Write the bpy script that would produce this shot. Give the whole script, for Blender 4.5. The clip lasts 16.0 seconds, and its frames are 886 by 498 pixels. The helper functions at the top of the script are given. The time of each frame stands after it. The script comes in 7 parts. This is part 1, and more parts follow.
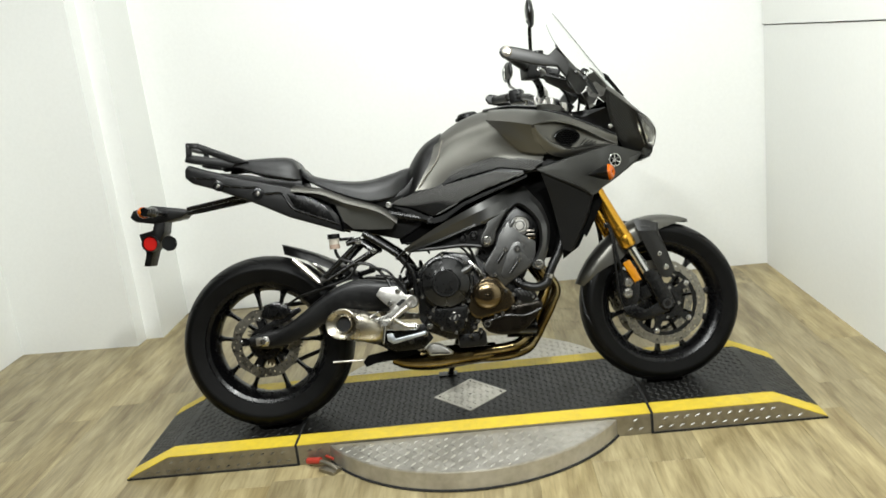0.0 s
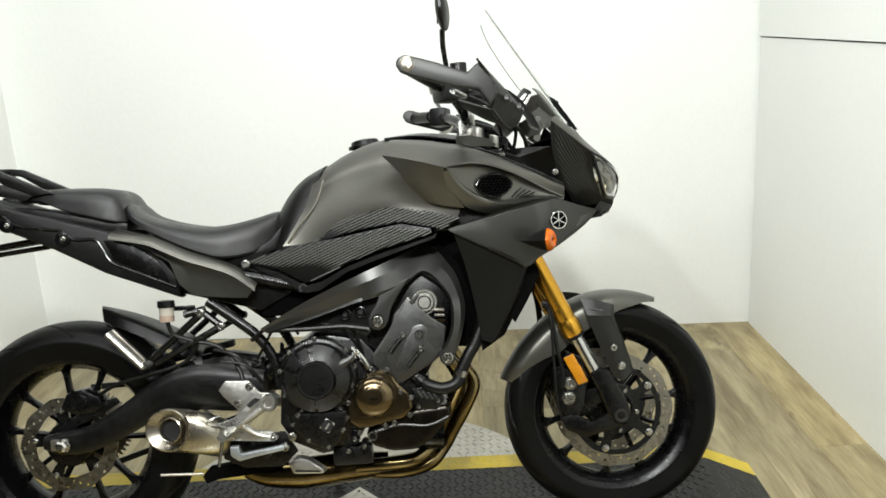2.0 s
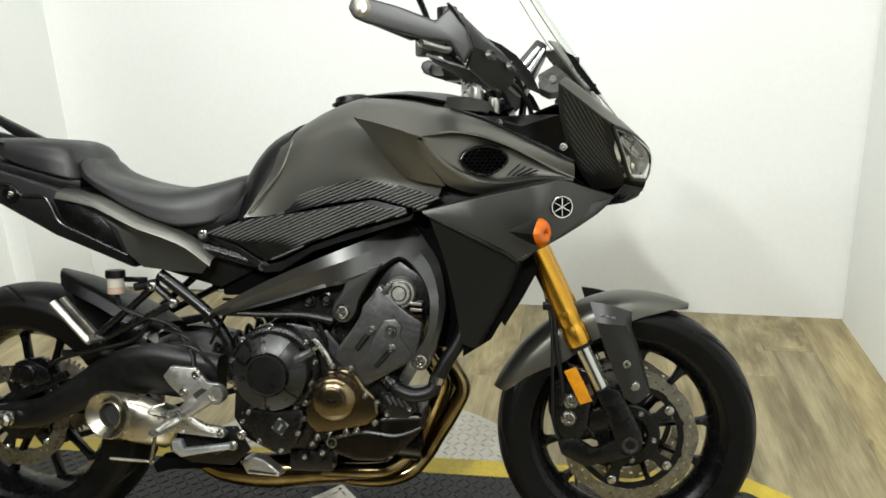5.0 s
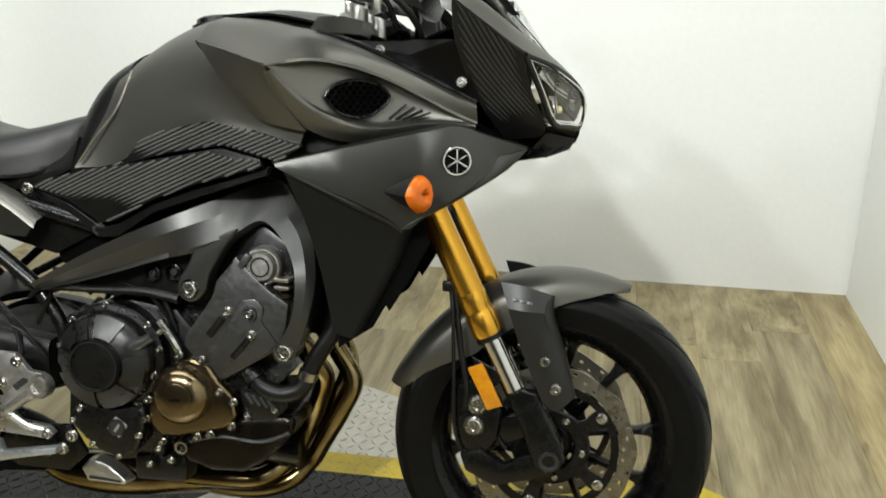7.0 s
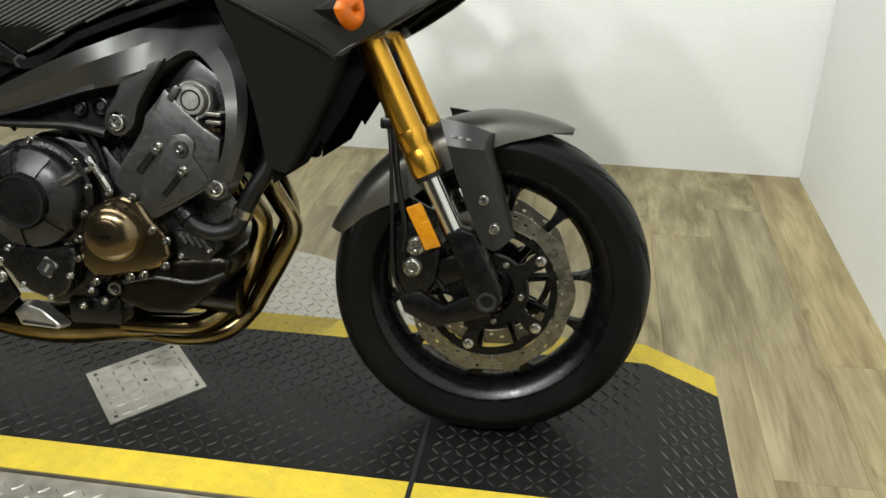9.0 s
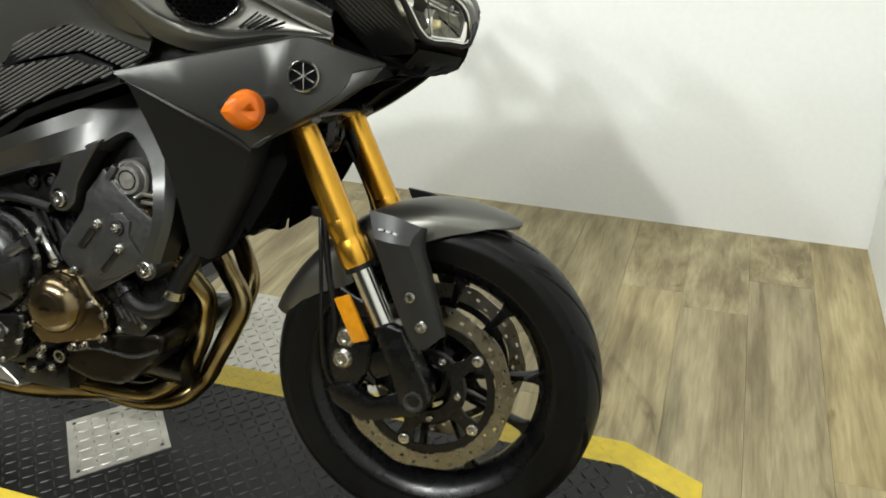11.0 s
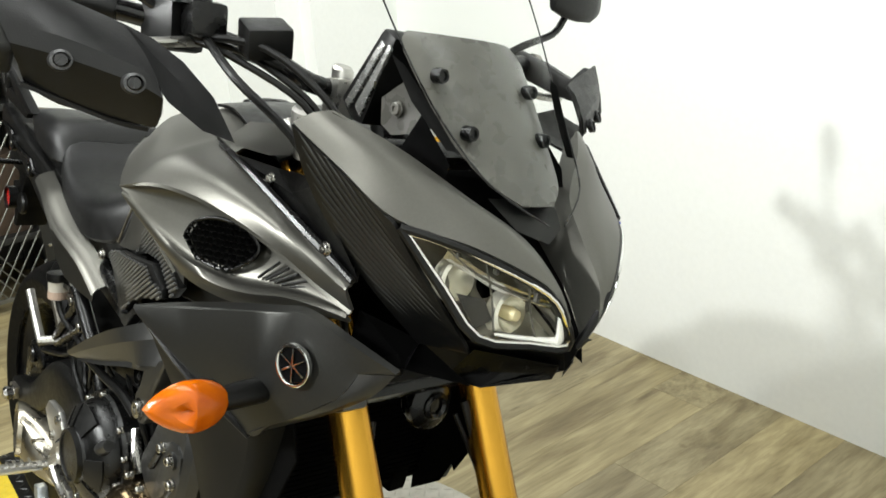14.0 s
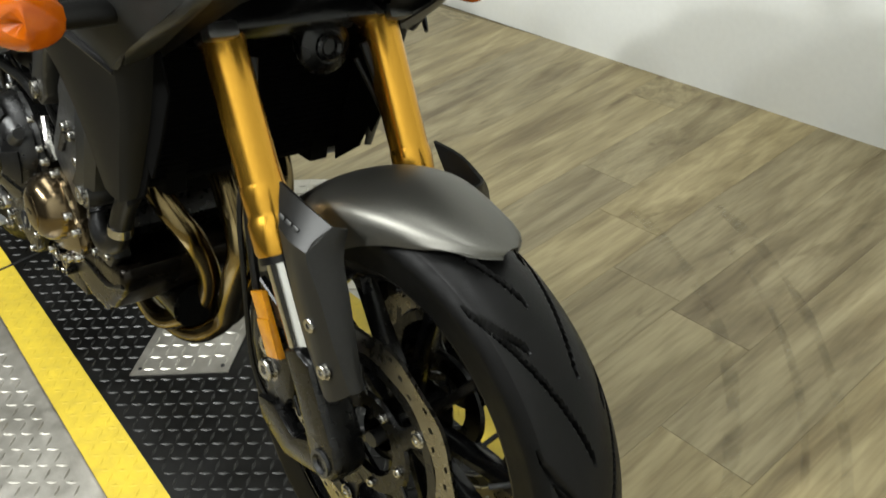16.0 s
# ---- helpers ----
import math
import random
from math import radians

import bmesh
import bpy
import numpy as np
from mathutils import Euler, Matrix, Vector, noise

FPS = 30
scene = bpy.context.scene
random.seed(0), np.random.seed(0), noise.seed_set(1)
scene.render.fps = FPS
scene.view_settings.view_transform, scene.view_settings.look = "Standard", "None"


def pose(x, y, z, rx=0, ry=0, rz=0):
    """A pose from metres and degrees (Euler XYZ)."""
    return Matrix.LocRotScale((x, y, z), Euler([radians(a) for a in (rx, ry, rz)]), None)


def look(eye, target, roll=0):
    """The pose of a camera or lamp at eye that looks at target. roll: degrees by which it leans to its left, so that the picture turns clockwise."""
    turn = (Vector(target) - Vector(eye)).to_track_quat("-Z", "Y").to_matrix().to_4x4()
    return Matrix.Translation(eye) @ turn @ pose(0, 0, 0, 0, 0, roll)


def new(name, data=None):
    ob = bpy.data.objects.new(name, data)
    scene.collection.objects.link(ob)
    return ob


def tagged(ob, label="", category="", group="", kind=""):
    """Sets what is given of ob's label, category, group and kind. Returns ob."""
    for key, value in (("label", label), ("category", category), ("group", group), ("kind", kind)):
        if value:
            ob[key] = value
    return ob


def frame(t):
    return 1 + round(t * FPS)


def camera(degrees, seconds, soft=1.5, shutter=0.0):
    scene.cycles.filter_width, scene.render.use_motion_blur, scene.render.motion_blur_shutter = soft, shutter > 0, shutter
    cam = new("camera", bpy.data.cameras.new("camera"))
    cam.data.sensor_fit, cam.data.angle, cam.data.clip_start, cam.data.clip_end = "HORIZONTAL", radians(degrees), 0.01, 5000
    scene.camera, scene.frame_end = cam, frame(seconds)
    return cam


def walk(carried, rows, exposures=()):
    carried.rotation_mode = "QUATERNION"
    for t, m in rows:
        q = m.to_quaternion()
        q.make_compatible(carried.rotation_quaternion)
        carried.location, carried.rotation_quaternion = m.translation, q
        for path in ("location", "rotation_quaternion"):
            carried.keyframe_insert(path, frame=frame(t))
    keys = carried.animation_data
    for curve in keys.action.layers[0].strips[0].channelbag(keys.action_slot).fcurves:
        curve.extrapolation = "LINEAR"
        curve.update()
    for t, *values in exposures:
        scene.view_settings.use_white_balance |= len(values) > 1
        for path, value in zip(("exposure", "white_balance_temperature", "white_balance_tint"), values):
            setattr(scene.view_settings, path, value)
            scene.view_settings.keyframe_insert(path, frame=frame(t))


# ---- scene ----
cam = camera(56.6, 16.0, soft=1.6, shutter=0.25)
PATH = [
    (0, (0.11, -2.775, 1.373), (0.001, -0.84, 0.882), -6.7),
    (0.5, (0.205, -2.581, 1.406), (0.031, -0.639, 0.959), -5.8),
    (1, (0.269, -2.374, 1.433), (0.046, -0.428, 1.03), -5.5),
    (1.5, (0.303, -2.12, 1.396), (0.168, -0.192, 0.882), -5.5),
    (2, (0.327, -1.941, 1.398), (0.282, -0.014, 0.864), -3.4),
    (2.5, (0.352, -1.873, 1.384), (0.193, 0.037, 0.812), -4.7),
    (3, (0.351, -1.825, 1.345), (0.169, 0.029, 0.618), -4.0),
    (3.5, (0.351, -1.82, 1.326), (0.175, 0.031, 0.59), -3.4),
    (4, (0.463, -1.765, 1.36), (0.237, 0.094, 0.656), -3.4),
    (4.2, (0.514, -1.751, 1.383), (0.219, 0.105, 0.697), -2.9),
    (6.3, (0.698, -1.21, 1.343), (0.33, 0.646, 0.693), -1.8),
    (6.5, (0.732, -1.198, 1.328), (0.358, 0.646, 0.65), -1.4),
    (7, (0.797, -1.173, 1.267), (0.409, 0.636, 0.507), -2.1),
    (7.5, (0.839, -1.174, 1.213), (0.53, 0.611, 0.364), -0.6),
    (8, (0.831, -1.174, 1.148), (0.509, 0.592, 0.267), 1.3),
    (8.5, (0.842, -1.19, 1.141), (0.576, 0.552, 0.195), 1.4),
    (8.7, (0.842, -1.196, 1.129), (0.574, 0.546, 0.183), 0.5),
    (10.8, (1.121, -1.065, 1.212), (0.51, 0.626, 0.337), -3.6),
    (11, (1.14, -0.996, 1.221), (0.53, 0.675, 0.307), -2.0),
    (11.5, (1.172, -0.811, 1.242), (0.385, 0.851, 0.456), -5.4),
    (12, (1.194, -0.725, 1.261), (0.263, 0.867, 0.488), -4.4),
    (12.5, (1.255, -0.613, 1.283), (0.045, 0.809, 0.567), -1.8),
    (13, (1.291, -0.505, 1.294), (-0.071, 0.784, 0.6), -3.9),
    (13.5, (1.27, -0.384, 1.292), (-0.221, 0.786, 0.652), -3.3),
    (14, (1.259, -0.299, 1.285), (-0.252, 0.832, 0.623), -4.4),
    (14.4, (1.309, -0.261, 1.235), (-0.228, 0.754, 0.455), -5.6),
    (14.5, (1.275, -0.255, 1.219), (-0.227, 0.781, 0.401), -6.6),
    (15, (1.289, -0.221, 1.158), (-0.201, 0.706, 0.198), -8.0),
    (15.5, (1.312, -0.214, 1.13), (-0.121, 0.717, 0.091), -8.9),
    (16, (1.34, -0.211, 1.096), (-0.023, 0.699, -0.05), -9.2),
]
walk(cam, [(t, look(eye, target, roll)) for t, eye, target, roll in PATH],
     ((0, 0), (4.2, 0), (7, -0.04), (8.7, -0.08), (11, 0), (12.5, 0.10), (13.5, 0.18), (14.5, 0.14), (16, -0.04)))

# ---- light ----
world = bpy.data.worlds.new("world")
scene.world = world
world.use_nodes = True
world.node_tree.nodes["Background"].inputs[0].default_value = (0.9, 0.95, 1.0, 1)
world.node_tree.nodes["Background"].inputs[1].default_value = 0.08


def area_lamp(name, eye, target, sx, sy, watts, colour):
    data = bpy.data.lights.new(name, "AREA")
    data.shape, data.size, data.size_y, data.energy, data.color = "RECTANGLE", sx, sy, watts, colour
    ob = new(name, data)
    ob.matrix_world = look(eye, target)
    return ob


WARM = (0.97, 1.0, 0.975)
# broad unseen lamps added under the ceiling as fill, and the bare bulbs of the track behind the camera
area_lamp("ceiling_fill_light", (0.0, -0.2, 2.62), (0.0, -0.2, 0.0), 3.0, 0.5, 40, WARM)
area_lamp("ceiling_fill_light", (0.0, -2.0, 2.62), (0.0, -2.0, 0.0), 3.0, 0.5, 33, WARM)
area_lamp("ceiling_fill_light", (0.0, 1.0, 2.62), (0.0, 1.0, 0.0), 3.0, 0.3, 12, WARM)
for bx, by, bz, bw in ((0.28, -2.0, 2.52, 60), (-0.50, -2.05, 2.52, 27), (-1.2, -2.1, 2.52, 16)):
    area_lamp("track_lamp_light", (bx, by, bz), (bx + 0.15, 1.6, 0.45), 0.11, 0.11, bw, WARM)


# ---- materials ----
def material(name, colour, rough=0.5, metal=0.0, colour2=None, grain=40.0, stain=4.0, bump=0.05, bump_scale=None,
             rough_var=0.12, stretch=(1, 1, 1), coat=0.0, random=0.0, trans=0.0, spec=0.5):
    m = bpy.data.materials.new(name)
    m.use_nodes = True
    nt = m.node_tree
    n, l = nt.nodes, nt.links
    p = n["Principled BSDF"]
    p.inputs["Metallic"].default_value = metal
    p.inputs["Coat Weight"].default_value = coat
    p.inputs["Transmission Weight"].default_value = trans
    p.inputs["Specular IOR Level"].default_value = spec
    tc = n.new("ShaderNodeTexCoord")
    mp = n.new("ShaderNodeMapping")
    mp.inputs["Scale"].default_value = stretch
    l.new(tc.outputs["Object"], mp.inputs[0])
    vec = mp.outputs[0]
    if random:
        oi = n.new("ShaderNodeObjectInfo")
        off = n.new("ShaderNodeVectorMath")
        off.operation = "MULTIPLY_ADD"
        l.new(oi.outputs["Random"], off.inputs[0])
        off.inputs[1].default_value = (37.0, 53.0, 11.0)
        l.new(vec, off.inputs[2])
        vec = off.outputs[0]
    fine, wide = n.new("ShaderNodeTexNoise"), n.new("ShaderNodeTexNoise")
    for tex, s, d in ((fine, grain, 6), (wide, stain, 3)):
        tex.inputs["Scale"].default_value, tex.inputs["Detail"].default_value = s, d
        l.new(vec, tex.inputs["Vector"])
    both = n.new("ShaderNodeMath")
    both.operation = "MULTIPLY_ADD"
    l.new(fine.outputs[0], both.inputs[0])
    both.inputs[1].default_value = 0.5
    half = n.new("ShaderNodeMath")
    half.operation = "MULTIPLY"
    l.new(wide.outputs[0], half.inputs[0])
    half.inputs[1].default_value = 0.5
    l.new(half.outputs[0], both.inputs[2])
    ramp = n.new("ShaderNodeValToRGB")
    c2 = colour2 or tuple(c * 0.78 for c in colour)
    ramp.color_ramp.elements[0].position, ramp.color_ramp.elements[1].position = 0.36, 0.64
    ramp.color_ramp.elements[0].color, ramp.color_ramp.elements[1].color = (*c2, 1), (*colour, 1)
    l.new(both.outputs[0], ramp.inputs[0])
    out = ramp.outputs[0]
    if random:
        hsv = n.new("ShaderNodeHueSaturation")
        val = n.new("ShaderNodeMapRange")
        l.new(oi.outputs["Random"], val.inputs["Value"])
        val.inputs["To Min"].default_value, val.inputs["To Max"].default_value = 1 - random, 1 + random
        l.new(val.outputs[0], hsv.inputs["Value"])
        l.new(out, hsv.inputs["Color"])
        out = hsv.outputs[0]
    l.new(out, p.inputs["Base Color"])
    rr = n.new("ShaderNodeMapRange")
    l.new(both.outputs[0], rr.inputs["Value"])
    rr.inputs["From Min"].default_value, rr.inputs["From Max"].default_value = 0.3, 0.7
    rr.inputs["To Min"].default_value, rr.inputs["To Max"].default_value = max(rough - rough_var, 0.02), min(rough + rough_var, 1)
    l.new(rr.outputs[0], p.inputs["Roughness"])
    if bump:
        bt = n.new("ShaderNodeTexNoise")
        bt.inputs["Scale"].default_value, bt.inputs["Detail"].default_value = bump_scale or grain * 4, 4
        l.new(vec, bt.inputs["Vector"])
        b = n.new("ShaderNodeBump")
        b.inputs["Strength"].default_value, b.inputs["Distance"].default_value = bump, 0.004
        l.new(bt.outputs[0], b.inputs["Height"])
        l.new(b.outputs[0], p.inputs["Normal"])
    return m


M = {}
M["wall"] = material("white_wall_paint", (0.80, 0.81, 0.785), 0.55, colour2=(0.765, 0.775, 0.75), grain=60, stain=1.2, bump=0.04, bump_scale=180)
M["ceiling"] = material("white_ceiling_paint", (0.78, 0.78, 0.74), 0.8, grain=30, stain=1.0, colour2=(0.72, 0.72, 0.68))


def wood_material():
    """Weathered vinyl oak: fibres, blotches and knots along each plank, with a tone of its own."""
    m = bpy.data.materials.new("vinyl_oak_planks")
    m.use_nodes = True
    n, l = m.node_tree.nodes, m.node_tree.links
    p = n["Principled BSDF"]
    tc, oi = n.new("ShaderNodeTexCoord"), n.new("ShaderNodeObjectInfo")
    off = n.new("ShaderNodeVectorMath")
    off.operation = "MULTIPLY_ADD"
    off.inputs[1].default_value = (31.0, 47.0, 5.0)
    l.new(oi.outputs["Random"], off.inputs[0])
    l.new(tc.outputs["Object"], off.inputs[2])

    def layer(scale, stretch, detail, distort=0.0):
        mp, tx = n.new("ShaderNodeMapping"), n.new("ShaderNodeTexNoise")
        mp.inputs["Scale"].default_value = stretch
        tx.inputs["Scale"].default_value, tx.inputs["Detail"].default_value, tx.inputs["Distortion"].default_value = scale, detail, distort
        l.new(off.outputs[0], mp.inputs[0])
        l.new(mp.outputs[0], tx.inputs["Vector"])
        return tx.outputs[0]

    def ramp(src, stops):
        r = n.new("ShaderNodeValToRGB")
        while len(r.color_ramp.elements) < len(stops):
            r.color_ramp.elements.new(0.5)
        for e, (q, c) in zip(r.color_ramp.elements, stops):
            e.position, e.color = q, (*c, 1)
        l.new(src, r.inputs[0])
        return r.outputs[0]

    def blend(kind, fac, a, b):
        x = n.new("ShaderNodeMix")
        x.data_type, x.blend_type = "RGBA", kind
        if isinstance(fac, float):
            x.inputs[0].default_value = fac
        else:
            l.new(fac, x.inputs[0])
        l.new(a, x.inputs[6])
        l.new(b, x.inputs[7])
        return x.outputs[2]

    base = ramp(layer(5.0, (3.4, 0.50, 1), 5, 0.5), [(0.30, (0.190, 0.146, 0.070)), (0.46, (0.298, 0.246, 0.130)), (0.66, (0.420, 0.355, 0.200))])
    fibre = ramp(layer(26.0, (4.5, 0.35, 1), 6, 0.4), [(0.34, (0.72, 0.70, 0.65)), (0.60, (1.0, 1.0, 1.0))])
    knot = ramp(layer(4.2, (2.4, 0.7, 1), 3, 1.2), [(0.24, (0.50, 0.46, 0.38)), (0.33, (1.0, 1.0, 1.0))])
    col = blend("MULTIPLY", 0.8, base, fibre)
    col = blend("MULTIPLY", 0.8, col, knot)
    tone = ramp(oi.outputs["Random"], [(0.0, (0.82, 0.82, 0.86)), (0.5, (0.96, 0.96, 0.96)), (1.0, (1.08, 1.05, 0.97))])
    l.new(blend("MULTIPLY", 1.0, col, tone), p.inputs["Base Color"])
    rr = n.new("ShaderNodeMapRange")
    rr.inputs["To Min"].default_value, rr.inputs["To Max"].default_value = 0.30, 0.52
    l.new(layer(18.0, (3, 0.6, 1), 4), rr.inputs["Value"])
    l.new(rr.outputs[0], p.inputs["Roughness"])
    b = n.new("ShaderNodeBump")
    b.inputs["Strength"].default_value, b.inputs["Distance"].default_value = 0.10, 0.003
    l.new(layer(50.0, (4.5, 0.4, 1), 4), b.inputs["Height"])
    l.new(b.outputs[0], p.inputs["Normal"])
    return m


M["wood"] = wood_material()
# dark so that the added, unseen surfaces bounce little light
M["dim"] = material("unseen_dark_wall", (0.10, 0.10, 0.095), 0.8, colour2=(0.075, 0.075, 0.07), grain=30, stain=1.0)
M["joint"] = material("dark_floor_joint", (0.22, 0.18, 0.10), 0.8)
M["deck"] = material("worn_black_deck_paint", (0.0062, 0.0061, 0.0056), 0.40, 0.0, colour2=(0.0026, 0.0026, 0.0024), grain=30, stain=5, bump=0.15, bump_scale=90, spec=0.34)
M["lug"] = material("rubbed_black_lug", (0.026, 0.0255, 0.023), 0.42, 0.15, colour2=(0.007, 0.007, 0.0064), grain=60, stain=5, bump=0.1)
M["yellow"] = material("worn_yellow_paint", (0.66, 0.49, 0.035), 0.5, colour2=(0.50, 0.37, 0.04), grain=45, stain=6, bump=0.12, bump_scale=120)
M["plate"] = material("scuffed_aluminium_plate", (0.58, 0.555, 0.50), 0.40, 0.72, colour2=(0.40, 0.38, 0.33), grain=40, stain=7, bump=0.1, rough_var=0.14)
M["edge"] = material("dull_aluminium_edge", (0.34, 0.31, 0.24), 0.42, 0.8, colour2=(0.20, 0.18, 0.14), grain=30, stain=8, rough_var=0.15)
M["gap"] = material("black_gap", (0.006, 0.006, 0.006), 0.9)
M["rubber"] = material("tyre_rubber", (0.0024, 0.0024, 0.0023), 0.46, colour2=(0.0016, 0.0016, 0.0015), grain=60, stain=9, bump=0.06, bump_scale=500, spec=0.12)
M["tread"] = material("worn_tyre_tread", (0.0028, 0.0027, 0.0026), 0.42, colour2=(0.0019, 0.0019, 0.0018), grain=70, stain=7, bump=0.08, bump_scale=400, spec=0.20)
M["rim"] = material("satin_black_rim", (0.0020, 0.0020, 0.0022), 0.24, 0.0, grain=60, bump=0.02, spec=0.26)
M["black"] = material("black_plastic", (0.0030, 0.0030, 0.0028), 0.38, colour2=(0.0018, 0.0018, 0.0018), grain=90, stain=8, bump=0.10, bump_scale=600, spec=0.28)
M["satin"] = material("satin_black_paint", (0.0022, 0.0022, 0.0022), 0.26, 0.0, grain=60, stain=6, bump=0.03, spec=0.36)
M["frame"] = material("black_cast_frame", (0.070, 0.070, 0.068), 0.37, 0.85, colour2=(0.062, 0.062, 0.060), grain=200, stain=3, bump=0.01, bump_scale=500, rough_var=0.02)
M["grey"] = material("matt_grey_paint", (0.128, 0.125, 0.111), 0.42, 0.92, colour2=(0.115, 0.112, 0.100), grain=300, stain=3, bump=0.0, rough_var=0.03)
M["darkgrey"] = material("dark_grey_metallic_panel", (0.056, 0.056, 0.053), 0.40, 0.88, colour2=(0.049, 0.049, 0.046), grain=250, stain=4, bump=0.0, rough_var=0.03)
M["lowpanel"] = material("matt_dark_grey_panel", (0.0070, 0.0070, 0.0067), 0.46, 0.0, colour2=(0.0058, 0.0058, 0.0056), grain=250, stain=4, bump=0.0, rough_var=0.03, spec=0.10)
M["wing"] = material("dark_grey_wing_paint", (0.015, 0.0148, 0.0138), 0.40, 0.2, colour2=(0.011, 0.0108, 0.0101), grain=250, stain=4, bump=0.0, rough_var=0.03, spec=0.36)
M["vinyl"] = material("black_seat_vinyl", (0.0045, 0.0045, 0.0045), 0.38, colour2=(0.0032, 0.0032, 0.0032), grain=120, stain=8, bump=0.20, bump_scale=700, spec=0.46)
M["gold"] = material("gold_anodised", (0.60, 0.320, 0.040), 0.22, 0.95, colour2=(0.57, 0.305, 0.038), grain=12, stain=4, bump=0.0, rough_var=0.0)
M["chrome"] = material("chrome", (0.60, 0.60, 0.58), 0.13, 1.0, colour2=(0.54, 0.54, 0.52), grain=60, bump=0.0, rough_var=0.04)
M["alu"] = material("cast_aluminium", (0.52, 0.51, 0.48), 0.33, 0.95, colour2=(0.40, 0.39, 0.36), grain=150, stain=12, bump=0.06, bump_scale=500)
M["bolt"] = material("zinc_bolt", (0.50, 0.49, 0.46), 0.24, 1.0, colour2=(0.34, 0.33, 0.31), grain=200)
M["darkbolt"] = material("black_bolt", (0.05, 0.05, 0.05), 0.35, 0.6, grain=200)
M["bronze"] = material("bronze_cover_paint", (0.165, 0.125, 0.072), 0.17, 0.97, colour2=(0.128, 0.096, 0.055), grain=20, stain=5, bump=0.0, rough_var=0.04)
M["engine"] = material("engine_black", (0.0030, 0.0030, 0.0029), 0.30, 0.0, colour2=(0.0018, 0.0018, 0.0018), grain=100, stain=9, bump=0.10, bump_scale=400, spec=0.40)
M["enginegrey"] = material("engine_grey_cover", (0.092, 0.092, 0.090), 0.36, 0.85, colour2=(0.074, 0.074, 0.072), grain=130, stain=9, bump=0.04, bump_scale=450)
# for black parts and recesses; the recesses' shade is put into the colour
M["cavity"] = material("black_parts_and_recess_shade", (0.0010, 0.0010, 0.0010), 0.85, colour2=(0.0007, 0.0007, 0.0007), grain=60, stain=8, spec=0.06)
M["engineplate"] = material("satin_engine_casting", (0.0095, 0.0095, 0.0092), 0.34, 0.2, colour2=(0.007, 0.007, 0.0068), grain=120, stain=9, bump=0.02, bump_scale=450, spec=0.42)
M["enginealu"] = material("dull_engine_aluminium", (0.34, 0.32, 0.28), 0.36, 0.9, colour2=(0.22, 0.20, 0.17), grain=80, stain=14, bump=0.06)
# paler than the trim: the highlights on the ribs are put into the colour
M["ribs"] = material("rib_highlight_grey", (0.075, 0.075, 0.072), 0.36, colour2=(0.058, 0.058, 0.056), grain=150, stain=10, bump=0.05, spec=0.5)
M["darkbronze"] = material("dark_bronze_paint", (0.014, 0.0105, 0.0065), 0.28, 0.75, colour2=(0.008, 0.0065, 0.0045), grain=30, stain=7, bump=0.05, rough_var=0.08)
M["pedal"] = material("pale_blue_aluminium", (0.58, 0.62, 0.66), 0.34, 0.9, colour2=(0.46, 0.49, 0.52), grain=120, stain=10, bump=0.05)
M["smoke"] = material("smoked_grey_plastic", (0.088, 0.085, 0.074), 0.30, colour2=(0.078, 0.075, 0.066), grain=50, stain=5, bump=0.02, spec=0.5)
M["steel"] = material("heat_tinted_steel", (0.25, 0.195, 0.095), 0.20, 1.0, colour2=(0.075, 0.052, 0.022), grain=16, stain=6, bump=0.03, rough_var=0.08)
M["muffler"] = material("brushed_steel_muffler", (0.45, 0.425, 0.365), 0.32, 1.0, colour2=(0.35, 0.32, 0.26), grain=30, stain=7, bump=0.03)
M["disc"] = material("brake_disc_steel", (0.31, 0.295, 0.25), 0.30, 1.0, colour2=(0.23, 0.215, 0.18), grain=80, stain=9, bump=0.04)
# dark of the sight glass, and the shade of openings put into colour
M["hole"] = material("hole_shade_and_glass_dark", (0.006, 0.006, 0.006), 0.9)
M["amber"] = material("amber_lens", (0.52, 0.112, 0.001), 0.13, colour2=(0.33, 0.052, 0.001), grain=40, stain=16, bump=0.12, bump_scale=90, spec=0.34)
M["reflector"] = material("amber_reflector", (0.46, 0.195, 0.005), 0.2, colour2=(0.34, 0.125, 0.004), grain=120, bump=0.12, bump_scale=700, coat=0.4)
M["red"] = material("red_lens", (0.42, 0.012, 0.008), 0.2, colour2=(0.34, 0.01, 0.008), grain=200, bump=0.1, coat=0.5)
M["redpaint"] = material("red_plastic", (0.38, 0.035, 0.02), 0.45, grain=60)
M["silverbadge"] = material("silver_badge", (0.62, 0.62, 0.60), 0.25, 0.9, grain=60)
M["translucent"] = material("milky_reservoir", (0.46, 0.43, 0.37), 0.3, colour2=(0.36, 0.32, 0.26), grain=30, trans=0.3)
M["fluid"] = material("amber_fluid_tint", (0.30, 0.22, 0.17), 0.4, grain=30)
M["scuff"] = material("tyre_scuff", (0.13, 0.11, 0.075), 0.5, grain=30)
M["card"] = material("brown_cardboard", (0.055, 0.034, 0.019), 0.8, colour2=(0.036, 0.022, 0.012), grain=30, stain=8)
M["rackpaint"] = material("dark_rack_paint", (0.022, 0.022, 0.020), 0.5, 0.2, grain=50)
M["expanded"] = material("galvanised_mesh_sheet", (0.16, 0.16, 0.14), 0.45, 0.7, grain=50)
M["clear"] = material("lens_reflector_chrome", (0.82, 0.82, 0.80), 0.08, 1.0, colour2=(0.7, 0.7, 0.68), grain=40, stain=10, bump=0.15, bump_scale=60, rough_var=0.04)
